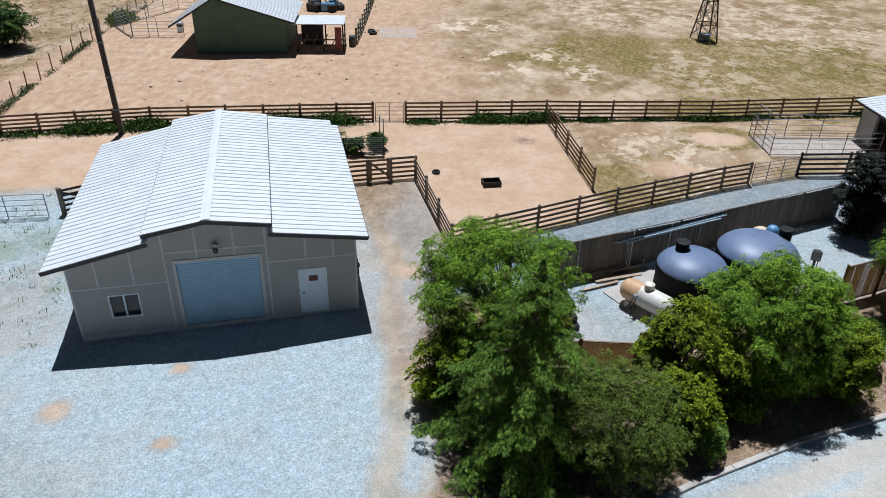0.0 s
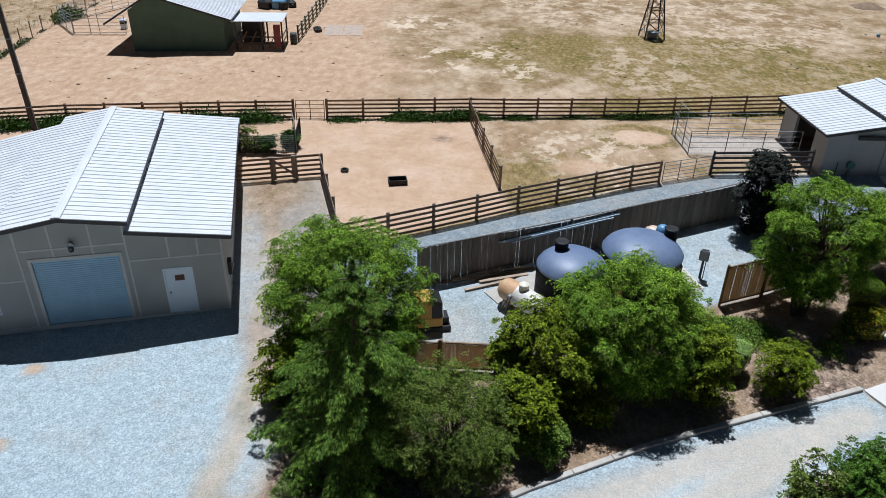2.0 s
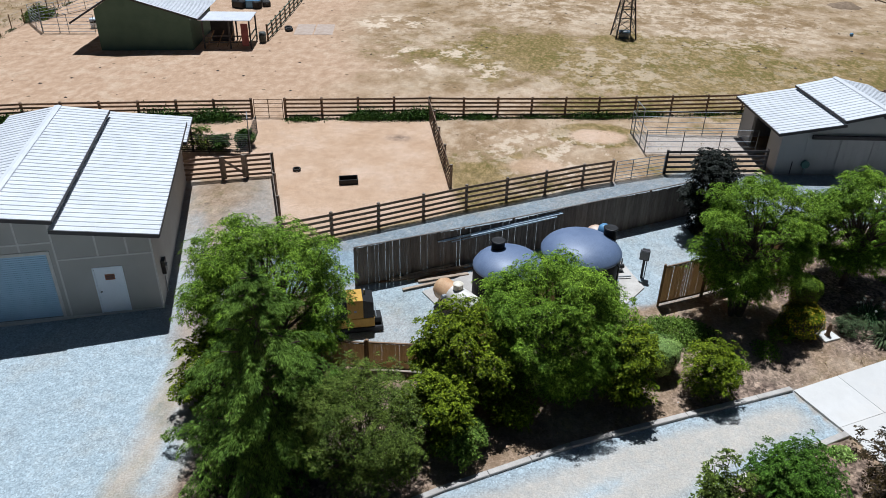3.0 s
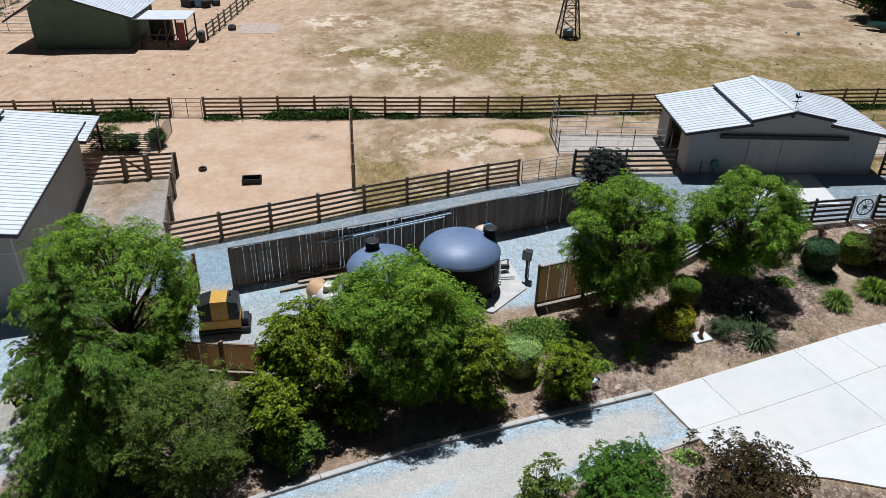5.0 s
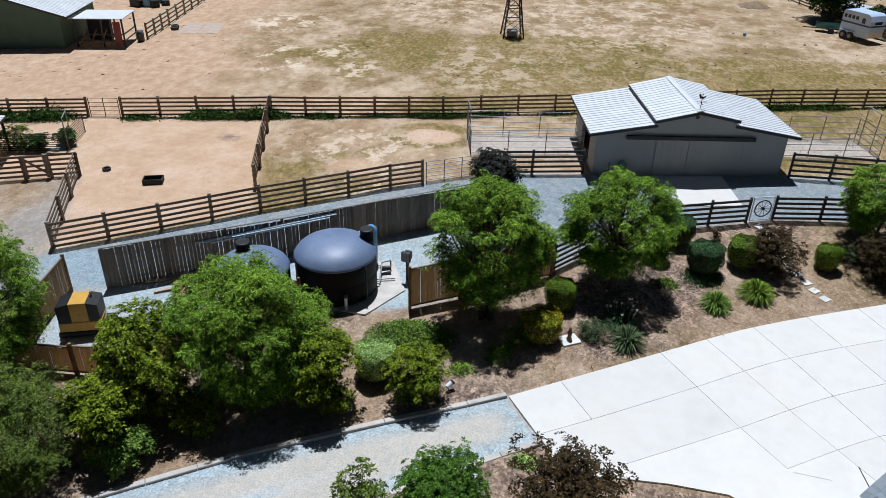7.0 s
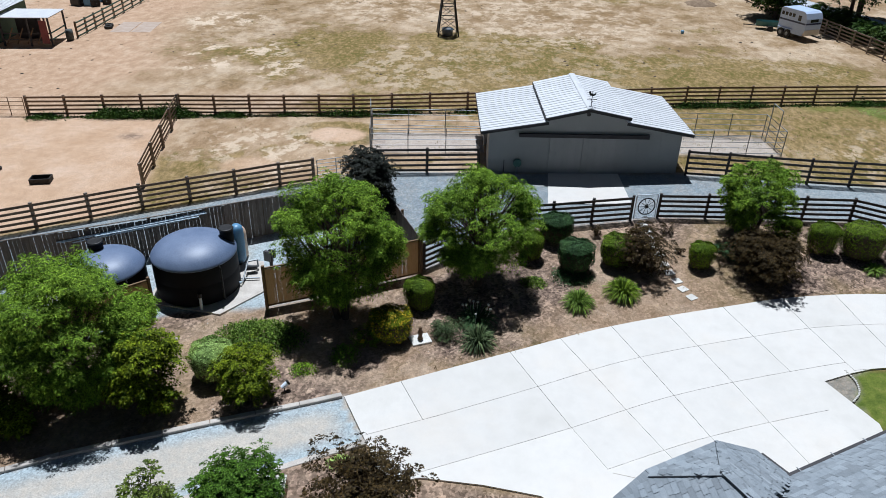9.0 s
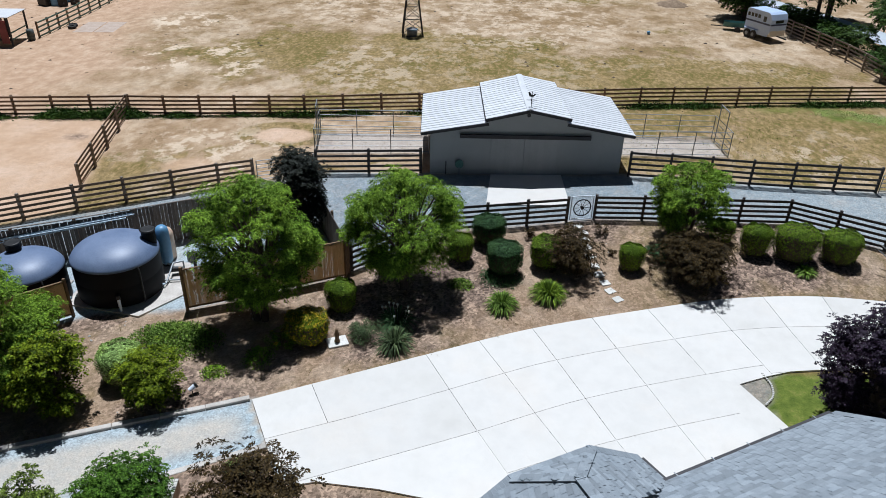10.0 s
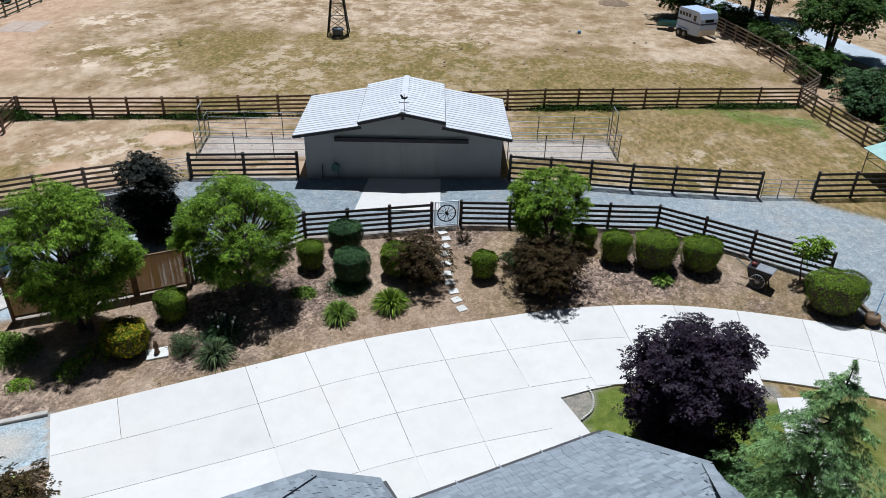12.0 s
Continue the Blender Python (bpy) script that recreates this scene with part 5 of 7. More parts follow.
bush("grey-green low shrub at the drive edge", 20.9, 23.0, .62, .75, LEAF_GREY, 62, 3000, .09, "grey_shrub", ratio=.22, lobes=18)
strap_clump("dark green strap-leaved clump at the drive edge", 22.1, 22.75, .75, .85, LEAF_GREY, 63, 200)
strap_clump("strap-leaved clump with white flower heads", 22.0, 24.0, .8, .9, LEAF_BLUE, 64, 170, PETAL_WHITE, 9)
strap_clump("bright green strap-leaved clump on brown mulch", 26.05, 25.55, .68, .85, LEAF_STRAP, 65, 300)
strap_clump("green strap-leaved clump on brown mulch", 27.95, 26.5, .78, .85, LEAF_HEDGE, 66, 320)
strap_clump("small bright green strap-leaved clump by hedges", 39.15, 29.2, .5, .45, LEAF_STRAP, 67, 140)
clipped("clipped green barrel shrub under the ash", 24.2, 28.9, .58, .55, 1.15, LEAF_HEDGE, 68)
clipped("rounded dark bluish shrub by the dark fence", 25.4, 30.4, .78, .72, 1.25, LEAF_BLUE, 69, .07, round_=.7)
clipped("rounded bluish green shrub on brown mulch", 26.1, 28.1, .78, .72, 1.4, LEAF_BLUE, 70, .07, round_=.7)
patch("ground_cover", 26.0, 27.6, .85, .7, .4, 1600, .09, LEAF_BLUE, 72, "bluish green leaves at the shrub's foot")
clipped("rounded dark green shrub beside bronze shrub", 27.95, 28.75, .75, .7, 1.35, LEAF_HEDGE, 71, .07, round_=.7)
patch("ground_cover", 24.3, 27.0, .5, .4, .3, 800, .09, LEAF_STRAP, 73, "light green low plants on brown mulch")
bush("tiny brown dried shrub near the gate", 27.3, 31.0, .3, .5, LEAF_BRONZE, 74, 700, .06, "dried_shrub", lobes=8)
bush("tiny brown dried shrub near the gate", 30.6, 31.4, .35, .55, LEAF_BRONZE, 75, 800, .06, "dried_shrub", lobes=8)
bush("tiny brown dried shrub by stepping stones", 30.9, 29.8, .22, .35, LEAF_BRONZE, 76, 400, .06, "dried_shrub", lobes=6)
clipped("clipped green barrel shrub by stepping stones", 31.6, 28.9, .56, .52, 1.1, LEAF_HEDGE, 77)
clipped("clipped green barrel shrub behind bronze shrub", 36.0, 31.35, .55, .5, 1.05, LEAF_HEDGE, 78)
clipped("clipped green barrel shrub before the fence", 37.3, 30.55, .68, .62, 1.35, LEAF_HEDGE, 79)
clipped("large clipped green barrel shrub before the fence", 38.95, 30.35, .98, .85, 1.55, LEAF_HEDGE, 80)
clipped("clipped green barrel shrub before the fence", 40.9, 30.35, .88, .78, 1.4, LEAF_HEDGE, 81)
clipped("large clipped green drum shrub at the drive", 45.75, 28.1, 1.2, .95, 1.55, LEAF_HEDGE, 82)
tree("sapling", "thin young tree beside the dark fence end", "tree", 45.2, 29.9, 2.3, .6, .5, 1.0, 1500, .14, LEAF_GREEN, 83, 10, .32, .03, 2)
bush("low bluish shrub beside the ash trunk", 33.0, 29.7, .6, .8, LEAF_BLUE, 84, 2200, .08, "green_shrub", lobes=14)
# weeds along the far fence and bushes in the small pen
weeds("weeds", [(-45, 32.2), (-30.5, 36.6), (-22.3, 39.1), (-9, 41.6)], .8, .75, 26000, .16, LEAF_WILD, 91, "dark green weeds under the far fence")
weeds("weeds", [(-6.4, 41.9), (2.4, 43.4), (8, 44.1)], .55, .6, 11000, .15, LEAF_WILD, 92, "dark green weeds under the far fence")
weeds("weeds", [(8, 44.2), (13.3, 44.7), (35, 48.5), (52, 51.2)], .5, .4, 13000, .14, LEAF_WILD, 93, "patchy green weeds under the pasture fence")
bush("dark green bush in the small wire pen", -8.0, 37.6, .75, 1.0, LEAF_WILD, 94, 3000, .14, "pen_bush", lobes=14)
bush("thin green bush in the small wire pen", -10.3, 36.9, 1.0, 1.25, LEAF_JUNIPER, 95, 2500, .14, "pen_bush", lobes=16)
bush("dark green bush in the small wire pen", -9.0, 36.9, .7, 1.0, LEAF_WILD, 96, 1800, .14, "pen_bush", lobes=12)
tree("wild_tree", "dark round tree beyond the wire fence", "tree", -41.2, 54.6, 4.2, 2.3, 2.2, .2, 9000, .24, LEAF_WILD, 97, 26, .85, .12, 2)
patch("tall_weeds", -36.6, 65.5, 1.2, 1.6, 1.3, 2200, .2, LEAF_JUNIPER, 98, "green weeds behind the pipe pen", "weeds")
tree("oak_tree", "dark spreading oak tree beside the road", "tree", 58.9, 64.3, 6.0, 4.5, 3.4, 2.2, 24000, .24, LEAF_WILD, 101, 34, 1.2, .2, 2, hollow=.3, group="oak trees")
tree("oak_tree", "dark oak tree with bare lower trunk", "tree", 55.0, 72.5, 8.0, 3.6, 3.4, 2.6, 16000, .26, LEAF_WILD, 102, 30, 1.2, .2, 2, group="oak trees")
tree("oak_tree", "dark oak tree behind the horse trailer", "tree", 50.0, 77.5, 6.5, 3.6, 3.2, .6, 16000, .26, LEAF_WILD, 103, 30, 1.2, .2, 2, group="oak trees")
tree("oak_tree", "dark oak tree with bare lower trunk", "tree", 58.5, 79, 8.0, 3.8, 3.4, 2.6, 12000, .28, LEAF_WILD, 106, 26, 1.2, .2, 2, group="oak trees")
for k, (bx, by, br, bh) in enumerate(((55.6, 57.5, 1.8, 2.0), (57.0, 54.0, 2.0, 2.0), (58.5, 50.5, 2.2, 2.2), (57.4, 47.2, 1.6, 1.5), (60.5, 47, 2.2, 2.2), (61.5, 54, 2.2, 1.3), (56.4, 60.5, 1.9, 1.9), (63.5, 50.5, 2.2, 1.6), (55.6, 65.5, 1.8, 2.2), (60.3, 43.2, 1.8, 1.6), (56.2, 50.3, 1.5, 1.6), (56.0, 45.2, 1.3, 1.4), (57.6, 42.6, 1.5, 1.5), (64.5, 46.5, 2.4, 2.4), (58.4, 56.6, 1.8, 1.2), (54.6, 68.8, 1.5, 2.0), (62.6, 57.0, 1.6, .9), (54.4, 71.5, 1.7, 2.4), (53.0, 74.5, 1.6, 2.2), (51.6, 80.5, 2.0, 2.6))):
    bush("wild green bush beyond the board fence", bx, by, br, bh, (LEAF_WILD, LEAF_BLUE, LEAF_OLIVE)[k % 3], 110 + k, 5200, .2, "wild_bush", "bushes by the road", 22)


# ---- house roof at the drive ----
def cover(face, pts, seed):
    """Rows of overlapping shingle tabs laid over one roof face."""
    rnd = random.Random(seed)
    n = (pts[1] - pts[0]).cross(pts[2] - pts[0]).normalized()
    n = n if n.z > 0 else -n
    side = Vector((0, 0, 1)).cross(n).normalized()
    rise = n.cross(side).normalized()
    flat = [((p - pts[0]).dot(side), (p - pts[0]).dot(rise)) for p in pts]
    u0, u1 = min(p[0] for p in flat), max(p[0] for p in flat)
    w0, w1 = min(p[1] for p in flat), max(p[1] for p in flat)
    vs, fs, w, row = [], [], w0, 0
    while w < w1:
        u = u0 + (row % 2) * .15
        while u < u1:
            wd = rnd.choice((.22, .3, .32))
            if inside(np.array([u + wd / 2]), np.array([w + .06]), flat)[0]:
                q, lift, k = pts[0] + side * u + rise * w, rnd.uniform(.012, .022), len(vs)
                for du, dw, h in ((0.006, 0, lift), (wd - .006, 0, lift), (wd - .006, .16, .006), (.006, .16, .006), (.006, 0, 0), (wd - .006, 0, 0)):
                    vs.append(tuple(q + side * du + rise * dw + n * h))
                fs += [(k, k + 1, k + 2, k + 3), (k + 4, k + 5, k + 1, k)]
            u += wd
        w += .135
        row += 1
    me = bpy.data.meshes.new("shingle_course")
    me.from_pydata(vs, [], fs)
    for mat in SHINGLE_TONES:
        me.materials.append(mat)
    me.polygons.foreach_set("material_index", np.repeat(np.random.RandomState(seed).randint(0, 5, len(fs) // 2), 2).astype(np.int32))
    part_of("shingle_course", me, None, face)["kind"] = "stuff"


def house():
    home = thing("house", "house with grey asphalt shingle roof and dark gutter", "house")
    up, al, rise = Vector((.5, -.865, 0)), Vector((.865, .5, 0)), .6
    B = Vector((34.86, 16.98, 3.06))

    def on(a, u, h=0.0):
        return B + al * a + up * u + Vector((0, 0, rise * u + h))
    P, Q = on(.02, 3.24), on(-1.32, 4.55)
    R, F, A = on(-3.2, 7.6), on(-12, 7.6), on(-12, 0)
    below = Vector((0, 0, -.14))

    def sheet(pts, name="roof_face"):
        bm = bmesh.new()
        t, b = [bm.verts.new(p) for p in pts], [bm.verts.new(p + below) for p in pts]
        bm.faces.new(t), bm.faces.new(b[::-1])
        for i in range(len(t)):
            j = (i + 1) % len(t)
            bm.faces.new((b[i], b[j], t[j], t[i]))
        bmesh.ops.recalc_face_normals(bm, faces=bm.faces[:])
        return part(name, bm, SHINGLE, home)
    main = sheet([A, B, P, Q, R, F])
    E1 = P + Vector((.75, -.46, -.42))
    E2 = E1 + Vector((2.6, -1.4, -1.5))
    hip = sheet([P, E1, E2, Vector((38.5, 7.5, 4.6)), R, Q], "hip_face")
    # wing: a hip towards the drive and a slope away from it
    c, v, a = Vector((29.38, 14.89, 2.96)), Vector((29.9, 14.1, 3.0)), Vector((27.97, 14.03, 4.0))
    r1, wl = Vector((27.419, 12.198, 4.979)), Vector((26.075, 12.763, 4.2))
    s1, s2 = Vector((27.821, 11.252, 5.138)), Vector((25.365, 12.34, 3.72))
    faces = [(sheet([c, v, s1, r1, a], "wing_face"), (c, v, s1, r1, a)), (sheet([a, r1, wl], "wing_face"), (a, r1, wl)), (sheet([wl, r1, s1, s2], "wing_face"), (wl, r1, s1, s2))]
    l = wl
    # ridge and rake caps
    def caps(p, q, n):
        for i in range(n):
            s, e = p.lerp(q, i / n), p.lerp(q, (i + 1.12) / n)
            part("ridge_cap", bm_bar(s + Vector((0, 0, .018)), e + Vector((0, 0, .01)), .24, .022, bevel=.004), SHINGLE, home)
    caps(B, P, 13), caps(P, R, 18), caps(a, c, 8), caps(a, l, 8), caps(a, r1, 5), caps(r1, wl, 9), caps(r1, s1, 9), caps(wl, s2, 9)
    for p, q in ((A, B), (c, v)):
        d = (q - p).normalized()
        o = Vector((-.5, .865, 0)) * .06 if p is A else Vector((.85, .5, 0)) * .06
        g = part("gutter", bm_bar(p + o + Vector((0, 0, -.07)), q + o + Vector((0, 0, -.07)), .12, .11), DARK_TRIM, home, "dark metal gutter")
        if p is A:
            for k in range(6):
                w = A.lerp(B, .45 + .1 * k) + o
                part("gutter_strap", bm_bar(w + Vector((-.05, .085, -.01)), w + Vector((.05, -.085, -.01)), .03, .012, bevel=0), STEEL, g)
    wall = [(28.0, 10.0), (29.6, 13.4), (34.6, 16.3), (38.8, 10.6), (34.0, 7.0)]
    part("wall", bm_prism(wall, -.5, 2.9), STUCCO, home)
    part("wall", bm_prism([(25.9, 12.5), (27.9, 13.6), (29.15, 14.45), (29.5, 13.45), (27.9, 10.2), (26.0, 11.0)], -.5, 2.8), STUCCO, home)
    # shingle courses
    tile = bm_box(-.16, -.075, 0, .16, .085, .014)
    one = bpy.data.meshes.new("shingle")
    tile.to_mesh(one)
    tile.free()
    one.materials.append(SHINGLE)
    rnd = random.Random(9)
    turn = Matrix((-al, (up + Vector((0, 0, rise))).normalized(), (-al).cross((up + Vector((0, 0, rise))).normalized()))).transposed().to_4x4()
    rows, seen, vs, fs = 48, 0, [], []
    for r in range(rows):
        u = .06 + r * .125
        lo, hi = -7.6, 0.0 if u < 3.24 else -(u - 3.24) * 1.02
        x = lo + (r % 2) * .16 + rnd.uniform(-.05, .05)
        while x < hi - .2:
            w = rnd.choice((.2, .3, .32))
            m = Matrix.Translation(on(x + w / 2, u, .004 + rnd.uniform(0, .006))) @ turn @ Matrix.Diagonal((w / .33, 1, 1, 1)) @ pose(0, 0, 0, -2.5)
            if seen < 300 and u < 2.0 and x > -4.6:
                ob = part_of("shingle", one, None, main)
                ob.matrix_basis = m
                seen += 1
            else:
                n = len(vs)
                vs += [tuple(m @ Vector(q)) for q in ((-.16, -.075, .014), (.16, -.075, .014), (.16, .085, .014), (-.16, .085, .014), (-.16, -.075, 0), (.16, -.075, 0))]
                fs += [(n, n + 1, n + 2, n + 3), (n + 4, n + 5, n + 1, n)]
            x += w
    me = bpy.data.meshes.new("shingle_course")
    me.from_pydata(vs, [], fs)
    for mat in SHINGLE_TONES:
        me.materials.append(mat)
    me.polygons.foreach_set("material_index", np.repeat(np.random.RandomState(5).randint(0, 5, len(fs) // 2), 2).astype(np.int32))
    rest = part_of("shingle_course", me, None, main)
    rest["kind"] = "stuff"
    for k, (face, pts) in enumerate(faces):
        cover(face, pts, 40 + k)
    cover(hip, (P, E1, E2, Vector((38.5, 7.5, 4.6)), R, Q), 50)


SHINGLE_TONES = [surface("grey_shingle_tone", tuple(c * k for c in (.22, .25, .28)), tuple(c * k for c in (.29, .32, .35)), 2, 60, .9, 0, .5, .006) for k in (.82, .92, 1.0, 1.08, 1.18)]
house()


# ---- board wall behind the tanks ----
def board_wall():
    home = thing("board_wall", "tall grey-brown wall of upright boards with thin gaps", "board fence")
    a, b = Vector((1.15, 24.17)), Vector((16.5, 31.8))
    d = (b - a).normalized()
    nrm = Vector((d.y, -d.x))
    L = (b - a).length
    rnd = random.Random(4)
    s = 0.0
    while s < L - .05:
        w = rnd.uniform(.14, .152)
        gap = rnd.choice((.004, .006, .012, .02)) if s < 9 else rnd.choice((.003, .004, .004, .014))
        p = a + d * (s + w / 2)
        h = 1.82 + .04 * math.sin(s * .7) + rnd.uniform(-.012, .012)
        q = gp(p.x, p.y)
        lean = rnd.uniform(-.008, .008)
        bm = bm_bar((q.x, q.y, q.z - .05), (q.x + d.x * lean, q.y + d.y * lean, q.z + h), w, .024, bevel=.003, up=(-d.y, d.x, 0))
        part("board", bm, BOARD, home)
        s += w + gap
    for k in range(8):
        p = a + d * (.1 + (L - .2) * k / 7) - nrm * .085
        part("post", bm_bar(gp(p.x, p.y, -.2), gp(p.x, p.y, 1.84), .1, .1, up=(.3, 1, 0)), TIMBER, home)
    for h in (.35, 1.5):
        for k in range(7):
            p, q = a + d * ((L - .2) * k / 7 + .05) - nrm * .032, a + d * ((L - .2) * (k + 1) / 7) - nrm * .032
            part("rail", bm_bar(gp(p.x, p.y, h), gp(q.x, q.y, h), .035, .09), TIMBER, home)
    for k in range(7):
        p, q = a + d * (L * k / 7 + .01), a + d * (L * (k + 1) / 7 - .01)
        part("cap", bm_bar(gp(p.x, p.y, 1.885), gp(q.x, q.y, 1.885), .07, .03), BOARD, home)
    # long pipes hung on the boards
    for k, (s0, s1, h0, h1) in enumerate(((3.7, 9.7, 1.44, 1.72), (3.9, 9.2, 1.42, 1.62), (4.6, 9.75, 1.52, 1.68), (4.3, 8.6, 1.36, 1.55), (5.2, 9.4, 1.5, 1.6))):
        p, q = a + d * s0 + nrm * (.05 + .03 * k), a + d * s1 + nrm * (.05 + .03 * k)
        pipe = thing("plastic_pipe", "long pale blue plastic pipe hung on the wall", "pipe", group="pipes on the wall")
        part("pipe", bm_tube(gp(p.x, p.y, h0), gp(q.x, q.y, h1), .027), PVC, pipe)
    for k in range(3):
        p = a + d * (4.8 + 2.0 * k)
        q = p + nrm * .22
        part("bracket", bm_bar(gp(p.x, p.y, 1.36 + .1 * k), gp(q.x, q.y, 1.36 + .1 * k), .05, .04), TIMBER, home)


def reed_screen(a, b, h, label, slats=True, mat=None):
    """A framed screen of upright reeds between two posts."""
    home = thing("reed_screen", label, "screen fence", group="reed screens")
    a, b = Vector(a), Vector(b)
    d = (b - a).normalized()
    L = (b - a).length
    rnd = random.Random(int(a.x * 77))
    bm = bmesh.new()
    n = int(L / .03)
    for i in range(n):
        p = a + d * (L * (i + .5) / n)
        j = rnd.uniform(-.012, .012)
        q = gp(p.x - d.y * j, p.y + d.x * j)
        bm_bar((q.x, q.y, q.z + .08), (q.x, q.y, q.z + h - .04 + rnd.uniform(-.03, .03)), rnd.uniform(.025, .034), .012, bm, 0, (-d.y, d.x, 0))
    reeds = part("reeds", bm, mat or REED, home)
    reeds["kind"] = "stuff"
    for p in (a, b):
        part("post", bm_bar(gp(p.x, p.y, -.2), gp(p.x, p.y, h + .12), .1, .1, up=(.3, 1, 0)), TIMBER, home)
    for z in (.14, h):
        part("rail", bm_bar(gp(a.x, a.y, z), gp(b.x, b.y, z), .07, .05), TIMBER, home)
    return home


board_wall()
reed_screen((-.15, 23.8), (.0, 21.4), 1.65, "tan reed screen at the yard's side")
reed_screen((0, 21.4), (.2, 19.25), 1.65, "tan reed screen at the yard's side")
reed_screen((.25, 19.2), (2.5, 19.15), 1.2, "tan reed screen below the gravel yard")
reed_screen((2.55, 19.15), (4.55, 19.2), 1.25, "tan reed screen below the gravel yard")
reed_screen((4.65, 19.25), (6.9, 21.1), 1.6, "tan reed screen behind the citrus tree")
reed_screen((6.95, 21.15), (9.5, 23.3), 1.6, "tan reed screen before the water tank")
reed_screen((13.7, 24.15), (15.65, 25.1), 1.85, "tan reed screen beside the pump")
reed_screen((15.7, 25.15), (17.6, 26.15), 1.75, "tan reed screen behind the ash tree")
reed_screen((17.7, 26.2), (19.45, 27.1), 1.75, "brown reed screen at the yard corner")


def side_wall():
    home = thing("board_wall", "grey-brown board wall closing the tank yard", "board fence")
    a, b = Vector((17.3, 31.4)), Vector((19.45, 27.3))
    d, L = (b - a).normalized(), (b - a).length
    rnd = random.Random(14)
    n = 22
    for i in range(n):
        p = a + d * (L * (i + .5) / n)
        q = gp(p.x, p.y)
        part("board", bm_bar((q.x, q.y, q.z - .05), (q.x, q.y, q.z + 1.72 + rnd.uniform(-.015, .015)), L / n - .005, .024, bevel=.003, up=(-d.y, d.x, 0)), BOARD, home)
    for k in range(3):
        p = a + d * (L * k / 2) + Vector((d.y, -d.x)) * -.085
        part("post", bm_bar(gp(p.x, p.y, -.2), gp(p.x, p.y, 1.78), .1, .1, up=(.3, 1, 0)), TIMBER, home)


side_wall()


# ---- tank yard ----
def water_tank(x, y, r, wall, dome, cap_at, label):
    home = thing("water_tank", label, "water tank", Matrix.Translation(gp(x, y, .06)), group="black water tanks")
    prof = [(0, 0), (r * .985, 0), (r, .04), (r, wall * .5), (r * .994, wall * .52), (r * .994, wall * .54), (r, wall * .56), (r, wall - .02)]
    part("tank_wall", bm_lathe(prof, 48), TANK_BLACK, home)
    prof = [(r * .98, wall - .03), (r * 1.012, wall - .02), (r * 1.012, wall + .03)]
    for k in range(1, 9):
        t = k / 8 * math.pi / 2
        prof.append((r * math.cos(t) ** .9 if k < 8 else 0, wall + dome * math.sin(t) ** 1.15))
    # the dome's blue-grey is dust plus a painted sky sheen
    part("dome", bm_lathe(prof, 48), TANK_DUST_SKY_SHEEN, home, "dust and painted blue-grey sky sheen on the dome")
    cx, cy, cz = cap_at
    neck = part("manhole_neck", bm_tube((cx, cy, cz - .7), (cx, cy, cz + .1), .27, .27, 20), TANK_BLACK, home)
    part("lid", bm_lathe([(0, .0), (.3, .0), (.31, .04), (.27, .07), (.22, .055), (.1, .06), (0, .06)], 20), BLACK_STEEL, neck).matrix_basis = pose(cx, cy, cz + .09)
    part("outlet_pipe", bm_tube((r * .99, .1, .15), (r * .99 + .12, .1, .15), .05), PVC, home)
    part("overflow_pipe", bm_tube((r * .86, -r * .62, .05), (r * .86, -r * .62, wall - .1), .035), BLACK_STEEL, home)
    part("overflow_bend", bm_tube((r * .86, -r * .62, wall - .1), (r * .74, -r * .52, wall + .12), .035), BLACK_STEEL, home)
    return home


water_tank(7.48, 24.08, 1.42, 1.5, .62, (-.45, .35, 2.28), "black domed plastic water tank on a pad")
water_tank(10.5, 25.4, 1.66, 1.6, .68, (1.2, .6, 2.28), "large black domed plastic water tank on a pad")


def pad(pts, label):
    bm = bmesh.new()
    f = bm.faces.new([bm.verts.new(gp(x, y, .055)) for x, y in pts])
    r = bmesh.ops.extrude_face_region(bm, geom=[f])
    bmesh.ops.translate(bm, verts=[v for v in r["geom"] if isinstance(v, bmesh.types.BMVert)], vec=(0, 0, -.2))
    bmesh.ops.recalc_face_normals(bm, faces=bm.faces[:])
    tagged(part("pavement", bm, KERB), label, "concrete pad", kind="structure")


pad([(8.75, 24.0), (12.0, 23.5), (13.35, 25.35), (12.6, 27.4), (8.9, 27.3)], "pale concrete pad under the large water tank")
pad([(4.0, 24.05), (5.65, 21.85), (8.2, 22.6), (8.3, 25.6), (6.3, 26.0)], "pale concrete pad under the gas tank")


